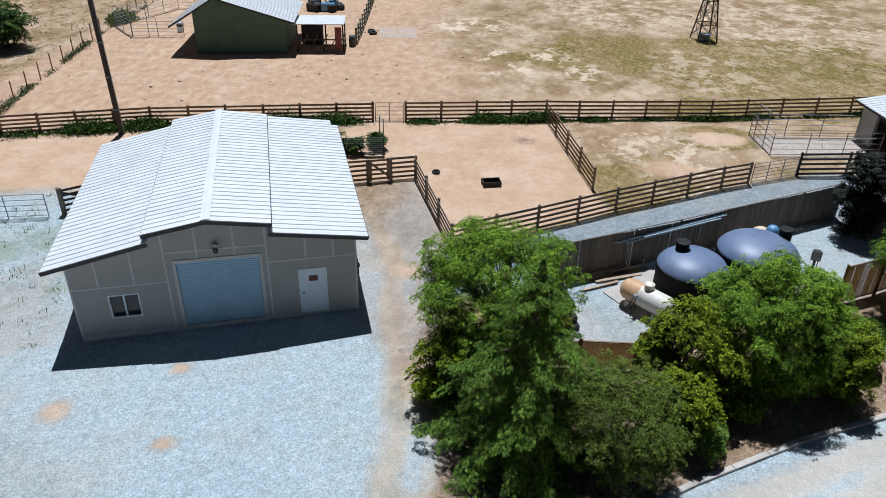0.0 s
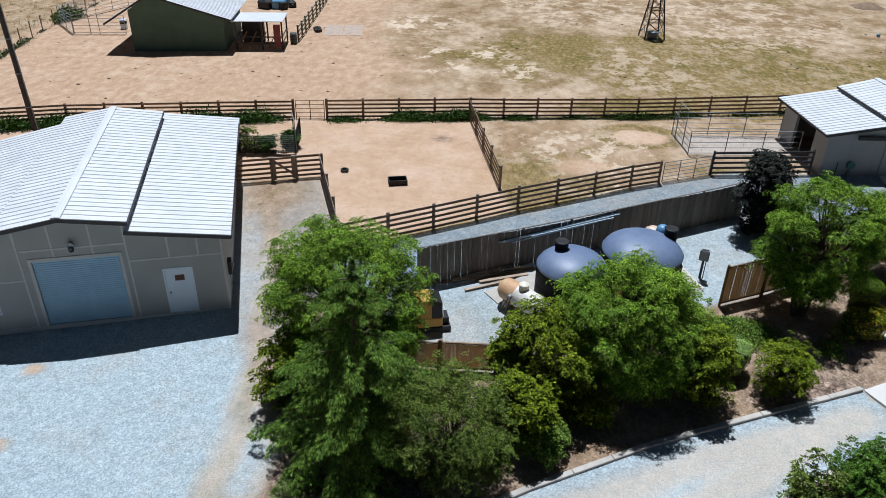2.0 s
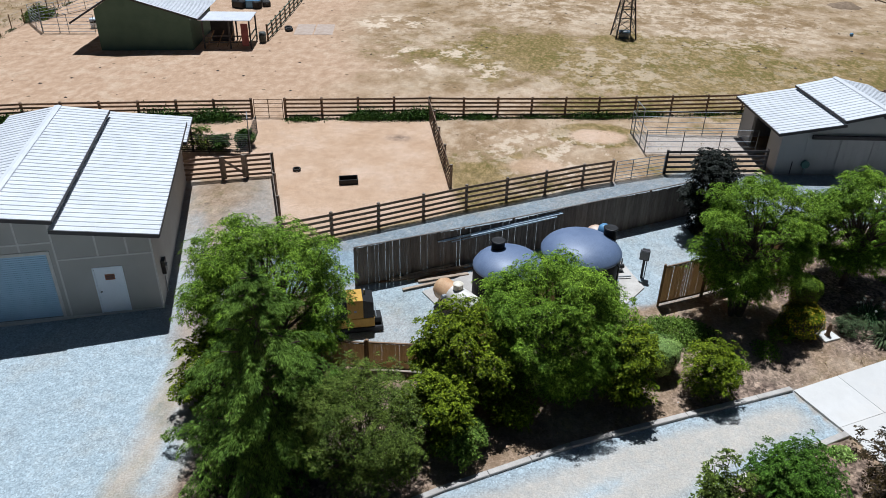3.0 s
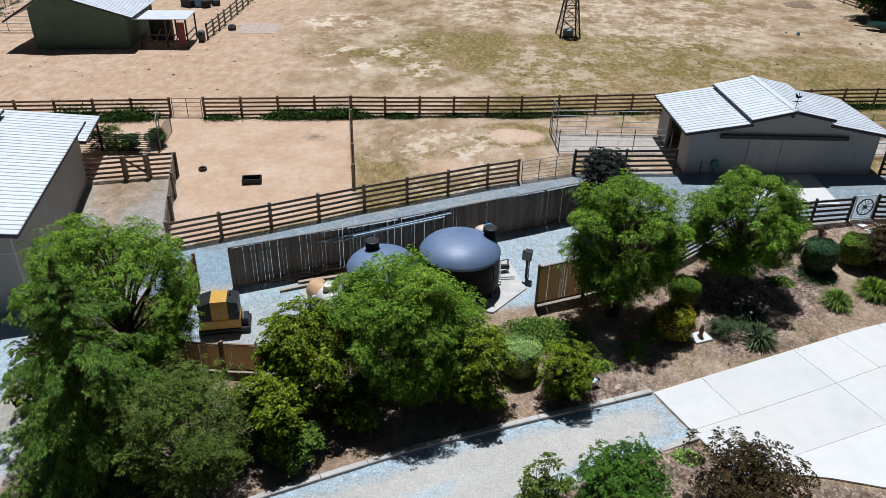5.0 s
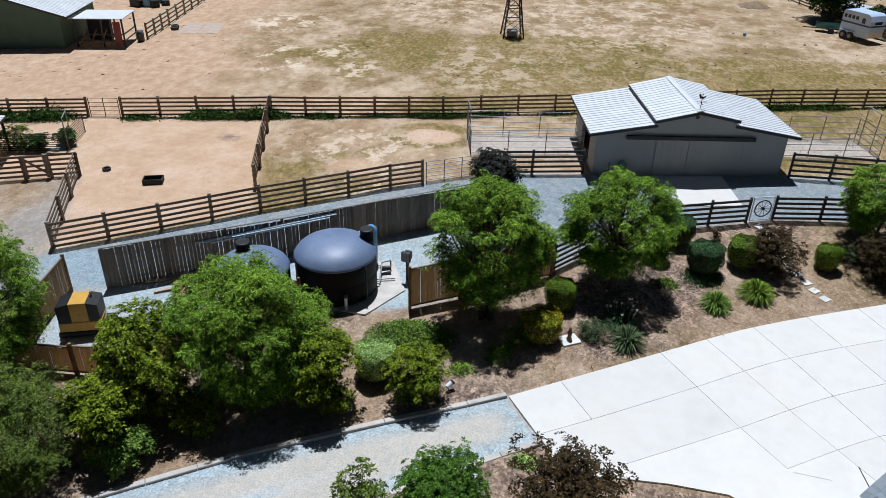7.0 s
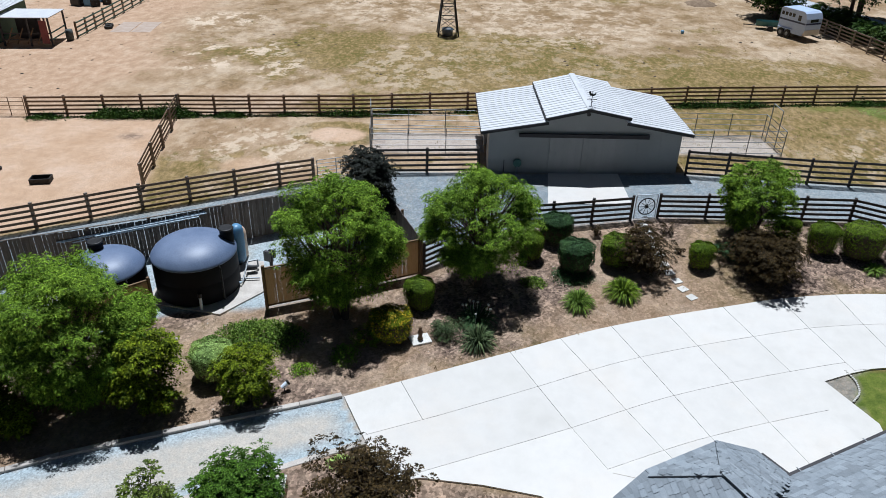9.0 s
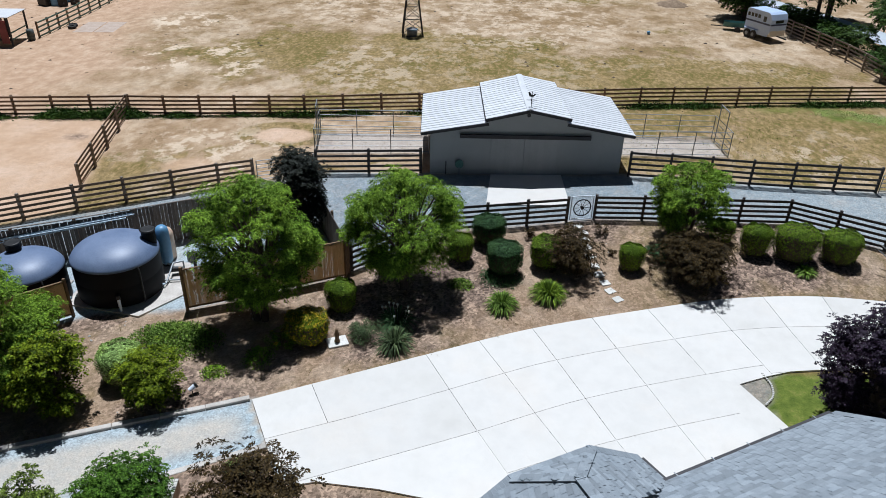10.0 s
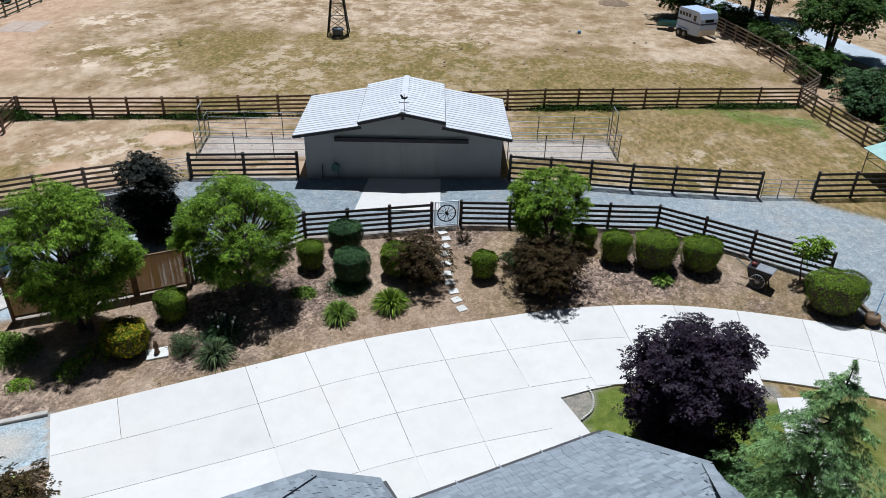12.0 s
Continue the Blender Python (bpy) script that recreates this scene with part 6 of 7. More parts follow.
def gas_tank():
    p, q = Vector((4.75, 23.55, .62)), Vector((6.35, 21.95, .62))
    d = (q - p).normalized()
    home = thing("gas_tank", "white steel gas tank rusted at one end", "gas tank", Matrix.Translation((p + q) / 2) @ d.to_track_quat("X", "Z").to_matrix().to_4x4())
    r, half = .46, .92
    rows = [(0, -half - .3), (.2, -half - .28), (.36, -half - .18), (r, -half), (r, -.25)], [(r, -.25), (r, half), (.36, half + .18), (.2, half + .28), (0, half + .3)]
    for name, prof, mat in (("rusted_end", rows[0], RUST_TAN), ("shell", rows[1], TANK_WHITE)):
        bm = bm_lathe(prof, 28)
        bmesh.ops.rotate(bm, verts=bm.verts[:], matrix=Matrix.Rotation(math.pi / 2, 3, "Y"))
        part(name, bm, mat, home, "rust-tan end" if mat is RUST_TAN else "")
    hood = part("hood", bm_tube((0, 0, r - .05), (0, 0, r + .2), .2, .19, 18), CREAM, home, "cream valve hood")
    part("hood_lid", bm_lathe([(0, .07), (.12, .06), (.21, .0)], 18), CREAM, hood).matrix_basis = pose(0, 0, r + .2)
    for x in (-.65, .65):
        part("saddle", bm_box(x - .1, -.4, -.6, x + .1, .4, -.32), KERB, home, "concrete saddle")
    part("regulator", bm_tube((-.25, -.45, .15), (-.25, -.6, .15), .09, .09, 12), STEEL, home)
    part("hose", bm_tube((-.25, -.58, .12), (-.45, -.85, -.55), .02), RUBBER, home)
    part("hose", bm_tube((-.15, -.58, .12), (-.05, -.95, -.55), .02), RUBBER, home)


def generator():
    home = thing("generator", "yellow and black engine generator on the gravel", "generator", gp_pose(1.65, 21.55, 0, 15))
    part("skid", bm_box(-.85, -.5, .0, 1.05, .5, .22, .03), BLACK_STEEL, home, "black steel skid")
    part("lower_panel", bm_box(-.78, -.45, .22, .72, .45, .62, .02), YELLOW, home)
    hood = part("hood", bm_profile([(-.3, .62), (.3, .62), (.3, 1.42), (-.3, 1.42)], -.42, .42), YELLOW, home)
    for a, b in ((-.76, -.31), (.31, .7)):
        part("side_panel", bm_profile([(a, .62), (b, .62), (b, 1.3 if b > 0 else 1.42), (a, 1.42 if b > 0 else 1.3)], -.43, .43), BLACK_STEEL, home, "black side panel")
    part("exhaust", bm_tube((.4, .1, 1.35), (.4, .1, 1.6), .04), STEEL, home)
    part("battery_box", bm_box(.74, -.3, .22, 1.0, .25, .5, .02), BLACK_STEEL, home)
    part("handle", bm_tube((.8, -.2, .5), (.8, .2, .7), .02), STEEL, home)
    part("latch", bm_box(-.05, -.436, .9, .05, -.421, .98), STEEL, hood)


def gp_pose(x, y, h=0.0, turn=0.0):
    return Matrix.Translation(gp(x, y, h)) @ pose(0, 0, 0, 0, 0, turn)


def pump_set():
    home = thing("pressure_tank", "blue upright pressure tank with pump pipes", "pressure tank", gp_pose(11.65, 27.2, .05))
    part("tank", bm_lathe([(0, .08), (.2, .1), (.27, .22), (.28, .6), (.28, 1.6), (.25, 1.76), (.15, 1.86), (0, 1.88)], 20), BLUE_PAINT, home)
    part("base_ring", bm_tube((0, 0, 0), (0, 0, .12), .2, .2, 16), BLACK_STEEL, home)
    for a, b in (((.3, -.3, .1), (.9, -.4, .1)), ((.9, -.4, .1), (.9, -.4, .45)), ((.3, -.3, .1), (.1, -.2, .2)), ((.9, -.4, .45), (.55, -.6, .45)), ((.6, -1.6, .05), (.55, -.6, .45)), ((.2, -1.4, .06), (1.2, -1.2, .06))):
        part("pipe", bm_tube(a, b, .035), STEEL, home)
    part("pump", bm_tube((.5, -.75, .22), (.95, -.65, .22), .12, .1, 14), BLACK_STEEL, home)
    t2 = thing("steel_tank", "cream upright steel tank with rusty top", "tank", gp_pose(11.4, 27.75, 0))
    part("tank", bm_lathe([(0, .05), (.4, .06), (.42, .15), (.42, 1.2), (.36, 1.37), (.2, 1.48), (0, 1.51)], 22), RUST_WHITE, t2)
    box = thing("control_box", "dark electric control box on a post", "control box", gp_pose(13.35, 26.2, 0, -20))
    part("post", bm_box(-.05, -.05, -.1, .05, .05, 1.25), BLACK_STEEL, box)
    b = part("cabinet", bm_box(-.2, -.2, .95, .2, -.055, 1.4, .015), DARK_TRIM, box)
    part("cabinet", bm_box(-.15, .055, 1.0, .15, .18, 1.35, .015), DARK_TRIM, box)
    part("cabinet_door", bm_box(-.17, -.212, .99, .17, -.201, 1.37), GALVA_TUB, b)
    part("conduit", bm_tube((.12, -.1, 0), (.12, -.1, .95), .02), BLACK_STEEL, box)
    vent = thing("vent_pipe", "white upright vent pipe with dark cap", "vent pipe", gp_pose(11.2, 23.75))
    part("pipe", bm_tube((0, 0, -.1), (0, 0, .62), .06), DOOR_WHITE, vent)
    part("cap", bm_tube((0, 0, .62), (0, 0, .78), .09, .08), BLACK_STEEL, vent)
    tub = thing("tub", "grey plastic tub by the reed screen", "tub", gp_pose(17.2, 28.0))
    part("tub", bm_lathe([(0, .02), (.26, .02), (.34, .5), (.36, .52), (.33, .5), (.25, .06), (0, .06)], 18), GALVA_TUB, tub)


def planks():
    rnd = random.Random(8)
    for k in range(13):
        x, y = 3.2 + rnd.uniform(-.4, .6) + .16 * k, 24.55 + .11 * k + rnd.uniform(-.35, .35)
        a = radians(24 + rnd.uniform(-9, 9))
        L = rnd.uniform(1.2, 2.4)
        h = .03 + .045 * (k % 3)
        home = thing("plank", "weathered loose plank on the gravel", "plank", group="loose planks")
        part("board", bm_bar(gp(x - math.cos(a) * L / 2, y - math.sin(a) * L / 2, h), gp(x + math.cos(a) * L / 2, y + math.sin(a) * L / 2, h + rnd.uniform(0, .05)), rnd.uniform(.09, .2), .04), PALE_TIMBER if k % 3 else TIMBER, home)


gas_tank()
generator()
pump_set()
planks()


# ---- gates, pens and small things ----
def pipe_panel(home, a, b, h, bars, posts=2, r=.02, mat=None):
    for k in range(bars):
        z = .12 + (h - .12) * k / (bars - 1)
        part("bar", bm_tube(gp(a[0], a[1], z), gp(b[0], b[1], z), r, n=8), mat or STEEL, home)
    for k in range(posts):
        t = k / (posts - 1)
        x, y = a[0] + (b[0] - a[0]) * t, a[1] + (b[1] - a[1]) * t
        part("upright", bm_tube(gp(x, y, -.05), gp(x, y, h + .01), r * 1.25, n=8), mat or STEEL, home)


def pipe_gate(a, b, h, bars, label, posts=3, mat=None):
    home = thing("pipe_gate", label, "gate", group="pipe gates")
    pipe_panel(home, a, b, h, bars, posts, mat=mat)


pipe_gate((-8.6, 41.98), (-6.82, 42.2), 1.2, 5, "brown steel bar gate in the far fence", 3, TIMBER)
pipe_gate((13.25, 35.15), (16.0, 36.3), 1.15, 6, "grey steel bar gate beside the barn fence", 4)
pipe_gate((45.45, 37.0), (48.0, 37.2), 1.0, 5, "grey steel bar gate at the gravel drive", 4)
pipe_gate((-28, 26.6), (-22.5, 27.75), 1.25, 5, "grey steel bar fence beside the shed yard", 4)


def pen(pts, label, h=1.45, bars=5, mat=None):
    home = thing("pipe_pen", label, "pen", group="pipe pens")
    for a, b in zip(pts, pts[1:]):
        n = max(1, round(math.hypot(b[0] - a[0], b[1] - a[1]) / 2.1))
        for k in range(n):
            p = [a[0] + (b[0] - a[0]) * k / n, a[1] + (b[1] - a[1]) * k / n]
            q = [a[0] + (b[0] - a[0]) * (k + 1) / n, a[1] + (b[1] - a[1]) * (k + 1) / n]
            pipe_panel(home, p, q, h, bars, 2, mat=mat)
    return home


def arch(home, x, y, x2, y2, h):
    for px, py in ((x, y), (x2, y2)):
        part("tall_upright", bm_tube(gp(px, py, -.05), gp(px, py, h), .03, n=8), STEEL, home)
    part("cross_bar", bm_tube(gp(x, y, h), gp(x2, y2, h), .03, n=8), STEEL, home)


west_pen = pen([(21.8, 39.5), (15.4, 38.95), (15.05, 42.0), (21.6, 42.3)], "grey steel pipe pen beside the barn")
arch(west_pen, 15.3, 40.1, 15.1, 41.3, 2.3)
east_pen = pen([(32.6, 40.2), (38.75, 40.75), (38.45, 43.4), (32.3, 43.0)], "grey steel pipe pen beside the barn")
arch(east_pen, 38.6, 41.6, 38.5, 42.9, 2.3)
small_pen = pen([(-11.8, 36.0), (-7.25, 36.6), (-7.7, 39.5)], "low dark steel pen round green bushes", 1.1, 9, BLACK_STEEL)
arch(small_pen, -7.3, 36.9, -7.7, 38.0, 1.9)
left_pen = pen([(-28.6, 60.6), (-33, 59.9), (-36.2, 63.4), (-33.5, 71.5), (-28, 71)], "grey steel pipe pen beside the green barn", 1.6, 6)
arch(left_pen, -33, 60, -31.6, 60.2, 2.5)


def board_gate():
    home = thing("board_gate", "dark board gate with a diagonal brace", "gate")
    a, b = (-7.5, 33.13), (-6.5, 33.46)
    for k in range(5):
        z = .2 + 1.05 * k / 4
        part("board", bm_bar(gp(*a, z), gp(*b, z), .035, .12), FENCE_BROWN, home)
    part("brace", bm_bar(gp(a[0], a[1] - .06, 1.2), gp(b[0], b[1] - .06, .3), .035, .12), POST_GREY, home)
    for p in (a, b):
        part("stile", bm_bar(gp(p[0], p[1] - .03, .08), gp(p[0], p[1] - .03, 1.36), .22, .1, up=(.3, 1, 0)), POST_GREY, home)
    g2 = thing("board_gate", "dark board gate with a diagonal brace", "gate")
    a, b = (-21.9, 28.1), (-20.2, 29.4)
    for k in range(5):
        z = .2 + 1.05 * k / 4
        part("board", bm_bar(gp(*a, z), gp(*b, z), .035, .12), FENCE_DARK, g2)
    part("brace", bm_bar(gp(a[0], a[1] - .06, 1.2), gp(b[0], b[1] - .06, .3), .035, .12), FENCE_DARK, g2)
    part("stile", bm_bar(gp(*a, -.05), gp(*a, 1.42), .25, .12, up=(.3, 1, 0)), POST_GREY, g2)


def ring(R, r, n=40, m=6):
    bm = bmesh.new()
    vs = [[bm.verts.new(((R + r * math.cos(2 * math.pi * j / m)) * math.cos(2 * math.pi * i / n), r * math.sin(2 * math.pi * j / m), (R + r * math.cos(2 * math.pi * j / m)) * math.sin(2 * math.pi * i / n))) for j in range(m)] for i in range(n)]
    for i in range(n):
        for j in range(m):
            bm.faces.new((vs[i][j], vs[(i + 1) % n][j], vs[(i + 1) % n][(j + 1) % m], vs[i][(j + 1) % m])).smooth = True
    return bm


def wheel(home_parent, R, m, mat, spokes=12, name="wheel", width=.03):
    w = part(name, ring(R, width), mat, home_parent)
    w.matrix_basis = m
    for k in range(spokes):
        a = 2 * math.pi * k / spokes
        part("spoke", bm_tube((math.cos(a) * .06, 0, math.sin(a) * .06), (math.cos(a) * R * .97, 0, math.sin(a) * R * .97), width * .42, n=6), mat, w)
    part("hub", bm_tube((0, -.05, 0), (0, .05, 0), .08, .08, 12), mat, w)
    return w


def wheel_gate():
    a, b = (29.2, 32.42), (30.28, 32.7)
    ang = math.degrees(math.atan2(b[1] - a[1], b[0] - a[0]))
    home = thing("wheel_gate", "pale wire mesh gate with a dark wagon wheel", "gate", gp_pose(29.74, 32.56, 0, ang))
    for p, q in (((-.54, .1), (.54, .1)), ((-.54, 1.3), (.54, 1.3)), ((-.54, .1), (-.54, 1.3)), ((.54, .1), (.54, 1.3))):
        part("frame_bar", bm_tube((p[0], 0, p[1]), (q[0], 0, q[1]), .028, n=8), DOOR_WHITE, home)
    bm = bmesh.new()
    for k in range(15):
        bm_tube((-.54 + .077 * k, 0, .1), (-.54 + .077 * k, 0, 1.3), .005, n=4, bm=bm)
        bm_tube((-.54, 0, .14 + .077 * k), (.54, 0, .14 + .077 * k), .005, n=4, bm=bm)
    part("wire_mesh", bm, DOOR_WHITE, home)["kind"] = "stuff"
    wheel(home, .42, pose(0, -.05, .72), BLACK_STEEL, 10)


board_gate()
wheel_gate()


def tyre(x, y):
    home = thing("tyre", "old black tyre lying on the sand", "tyre", gp_pose(x, y, .0) @ Matrix.Scale(.68, 4))
    part("tread", bm_lathe([(.2, .02), (.3, .0), (.33, .05), (.33, .13), (.3, .18), (.2, .16), (.24, .09), (.2, .02)], 26), RUBBER, home)


def feeder(x, y):
    home = thing("feed_trough", "low black feed trough on the sand", "trough", gp_pose(x, y, 0, 14))
    for a in ((-.5, -.32, .5, -.27), (-.5, .27, .5, .32), (-.5, -.269, -.45, .269), (.45, -.269, .5, .269)):
        part("side", bm_box(a[0], a[1], .0, a[2], a[3], .28, .01), RUBBER, home)
    part("bottom", bm_box(-.449, -.269, .01, .449, .269, .04), RUBBER, home)


tyre(-4.05, 34.75)
feeder(-.95, 33.6)


def stepping_stones():
    rnd = random.Random(6)
    for k, (x, y) in enumerate(((30.8, 26.6), (30.55, 27.15), (30.4, 27.7), (30.2, 28.3), (30.08, 28.9), (29.95, 29.6), (29.85, 30.3), (29.8, 30.9), (29.8, 31.5), (29.6, 32.0))):
        home = thing("stepping_stone", "pale square stepping stone set in mulch", "paver", gp_pose(x, y, 0, rnd.uniform(0, 40)), group="stepping stones")
        part("stone", bm_prism([(-.2, -.19), (.21, -.17), (.19, .2), (-.18, .18)], -.05, .045), PALE_STONE, home)


def cart():
    home = thing("garden_cart", "small black two-wheeled garden cart with tools", "cart", gp_pose(43.2, 29.4, 0, -35))
    part("tray", bm_profile([(-.4, .35), (.35, .35), (.5, .8), (-.55, .8)], -.3, .3), BLACK_STEEL, home)
    part("lid", bm_box(-.2, -.31, .805, .5, .31, .84, .01), GALVA_TUB, home, "grey lid")
    for y in (-.36, .36):
        wheel(home, .3, pose(0, y, .32), STEEL, 12, "wheel", .022)
        part("handle", bm_tube((-.5, y * .8, .75), (-1.05, y * .8, 1.05), .022), STEEL, home)
    part("leg", bm_tube((.35, 0, .35), (.45, 0, 0), .025), BLACK_STEEL, home)
    part("gloves", bm_lathe([(0, .82), (.12, .84), (.1, .94), (0, .97)], 10), RED, home, "red and white rags").matrix_basis = pose(-.35, 0, 0)
    pot = thing("wooden_tub", "brown half barrel with a blue-handled tool", "tub", gp_pose(47.0, 27.3))
    part("barrel", bm_lathe([(0, .02), (.24, .02), (.3, .22), (.27, .4), (.24, .4), (.24, .34), (0, .34)], 18), TIMBER, pot)
    part("tool_handle", bm_tube((.05, 0, .3), (.4, .5, 1.1), .02), BLUE_PAINT, pot)
    log = thing("timber_edging", "weathered timber edging beside the gravel drive", "timber")
    part("beam", bm_bar(gp(46.9, 28.6, .08), gp(47.4, 26.9, .08), .15, .15), PALE_TIMBER, log)


def spigot():
    home = thing("garden_ornament", "small brown upright ornament on a pale slab", "ornament", gp_pose(19.95, 22.75, 0, 25))
    part("slab", bm_box(-.38, -.3, -.04, .38, .3, .07, .012), PALE_STONE, home, "pale concrete slab")
    part("ornament", bm_lathe([(0, .07), (.11, .08), (.07, .2), (.1, .4), (.05, .5), (.07, .58), (0, .66)], 14), TIMBER, home)
    lamp = thing("garden_spotlight", "small white garden spotlight by the kerb", "garden light", gp_pose(15.6, 19.65, 0, 40))
    part("stake", bm_tube((0, 0, -.1), (0, 0, .2), .02), BLACK_STEEL, lamp)
    part("head", bm_tube((-.1, 0, .2), (.12, 0, .3), .07, .09, 12), DOOR_WHITE, lamp)
    part("cap", bm_tube((.12, 0, .3), (.18, 0, .33), .1, .1, 12), BLACK_STEEL, lamp)
    bench = thing("slatted_bench", "pale slatted bench south of the lane", "bench", gp_pose(16.55, 15.2, 0, 8))
    for k in range(7):
        part("slat", bm_box(-.3, -.42 + .12 * k, .42, .3, -.32 + .12 * k, .45), PALE_STONE, bench)
    for x in (-.26, .26):
        part("leg_frame", bm_box(x - .03, -.4, 0, x + .03, .42, .418), PALE_TIMBER, bench)


stepping_stones()
cart()
spigot()


# ---- the far field ----
weeds("dry_weeds", [(-31.2, 36.5), (-32.8, 40.3), (-36.1, 60.4), (-37.3, 74)], .4, .45, 3500, .15, LEAF_GREY, 99, "dry green weeds along the wire fence")


def pole():
    home = thing("utility_pole", "tall brown wooden utility pole by the shed", "utility pole", gp_pose(-23.62, 38.0) @ pose(0, 0, 0, 0, -1.6, 0))
    part("pole", bm_tube((0, 0, -.2), (0, 0, 9.2), .17, .14, 14), POLE_WOOD, home)
    part("conduit", bm_tube((.19, -.05, 0), (.175, -.05, 8.5), .03, n=8), STEEL, home)
    for z in (1.5, 3.5, 5.5):
        part("strap", bm_tube((0, 0, z), (0, 0, z + .05), .2, .2, 14), STEEL, home)


def windmill_tower():
    home = thing("windmill_tower", "dark steel lattice windmill tower in the pasture", "tower", gp_pose(17.85, 66.3, 0, 8))
    H = 5.4
    w = lambda z: .92 - .68 * z / H
    for sx, sy in ((-1, -1), (1, -1), (1, 1), (-1, 1)):
        part("leg", bm_bar((sx * w(0), sy * w(0), -.1), (sx * w(H), sy * w(H), H), .1, .1, up=(sx, sy, 0)), BLACK_STEEL, home)
    zs = [0.35, 1.5, 2.55, 3.5, 4.3, 5.0]
    cor = [(-1, -1), (1, -1), (1, 1), (-1, 1)]
    for i, z in enumerate(zs):
        for (ax, ay), (bx, by) in zip(cor, cor[1:] + cor[:1]):
            if i:
                part("girt", bm_bar((ax * w(z), ay * w(z), z), (bx * w(z), by * w(z), z), .06, .06), BLACK_STEEL, home)
            if i < len(zs) - 1:
                z2 = zs[i + 1]
                part("brace", bm_bar((ax * w(z), ay * w(z), z), (bx * w(z2), by * w(z2), z2), .045, .045), BLACK_STEEL, home)
                part("brace", bm_bar((bx * w(z), by * w(z), z), (ax * w(z2), ay * w(z2), z2), .045, .045), BLACK_STEEL, home)
    tub = thing("water_tub", "blue-grey round tub under the windmill tower", "tub", gp_pose(17.85, 66.0))
    part("tub", bm_lathe([(0, .02), (.45, .02), (.5, .6), (.47, .6), (.44, .1), (0, .1)], 20), GALVA_TUB, tub)
    part("rim", ring(.485, .03), BLUE_PAINT, tub).matrix_basis = pose(0, 0, .6, 90)


def green_barn():
    home = thing("green_barn", "dark green barn with white metal roof and lean-to", "barn", Matrix.Translation((-25.41, 55.34, .75)) @ pose(0, 0, 0, 0, 0, 8.6))
    W, D, pk = 7.3, 7.5, 4.55
    part("front_wall", bm_profile([(0, 0), (W, 0), (W, 2.55), (1.85, pk - .12), (0, 3.25)], 0, .15), GREEN_WALL, home)
    part("rear_wall", bm_profile([(0, 0), (W, 0), (W, 2.55), (1.85, pk - .12), (0, 3.25)], D - .15, D), GREEN_WALL, home)
    part("side_wall", bm_box(0, .151, 0, .15, D - .151, 3.2), GREEN_WALL, home)
    part("side_wall", bm_box(W - .15, .151, 0, W, D - .151, 2.5), GREEN_WALL, home)
    roof_sheet("roof_slope", home, -1.9, 2.3, 1.85, pk, -.45, D + .4)
    roof_sheet("roof_slope", home, 8.05, 2.66, 1.85, pk, -.45, D + .4)
    for a, b in (((-1.9, 2.23), (1.85, pk - .08)), ((8.05, 2.58), (1.85, pk - .08))):
        part("fascia", bm_bar((a[0], -.46, a[1]), (b[0], -.46, b[1]), .03, .14), DARK_TRIM, home)
    porch = part("lean_to_roof", bm_box(7.75, .5, 2.28, 12.0, 3.9, 2.33), ROOF_METAL, home, "flat white lean-to roof")
    for x, y in ((8.1, .6), (10.2, .6), (11.85, .6), (11.85, 3.7), (10.2, 3.7)):
        part("lean_to_post", bm_box(x - .06, y - .06, 0, x + .06, y + .06, 2.28), DARK_TRIM, home)
    for z in (.5, 1.0):
        part("lean_to_rail", bm_box(8.15, .58, z, 11.8, .62, z + .1), DARK_TRIM, home)
        part("lean_to_rail", bm_box(11.83, .65, z, 11.87, 3.65, z + .1), TEAL, home)
    part("door_panel", bm_box(11.2, .35, .3, 11.75, .45, 2.1), RED, home, "dark red panel")
    part("back_shelter", bm_box(8.2, 3.0, .0, 10.0, 3.6, 1.8), DARK_TRIM, home)
    for k in range(4):
        part("lean_to_brace", bm_bar((8.3 + .8 * k, .6, .2), (9.0 + .8 * k, .6, 1.5), .05, .08), TIMBER, home)


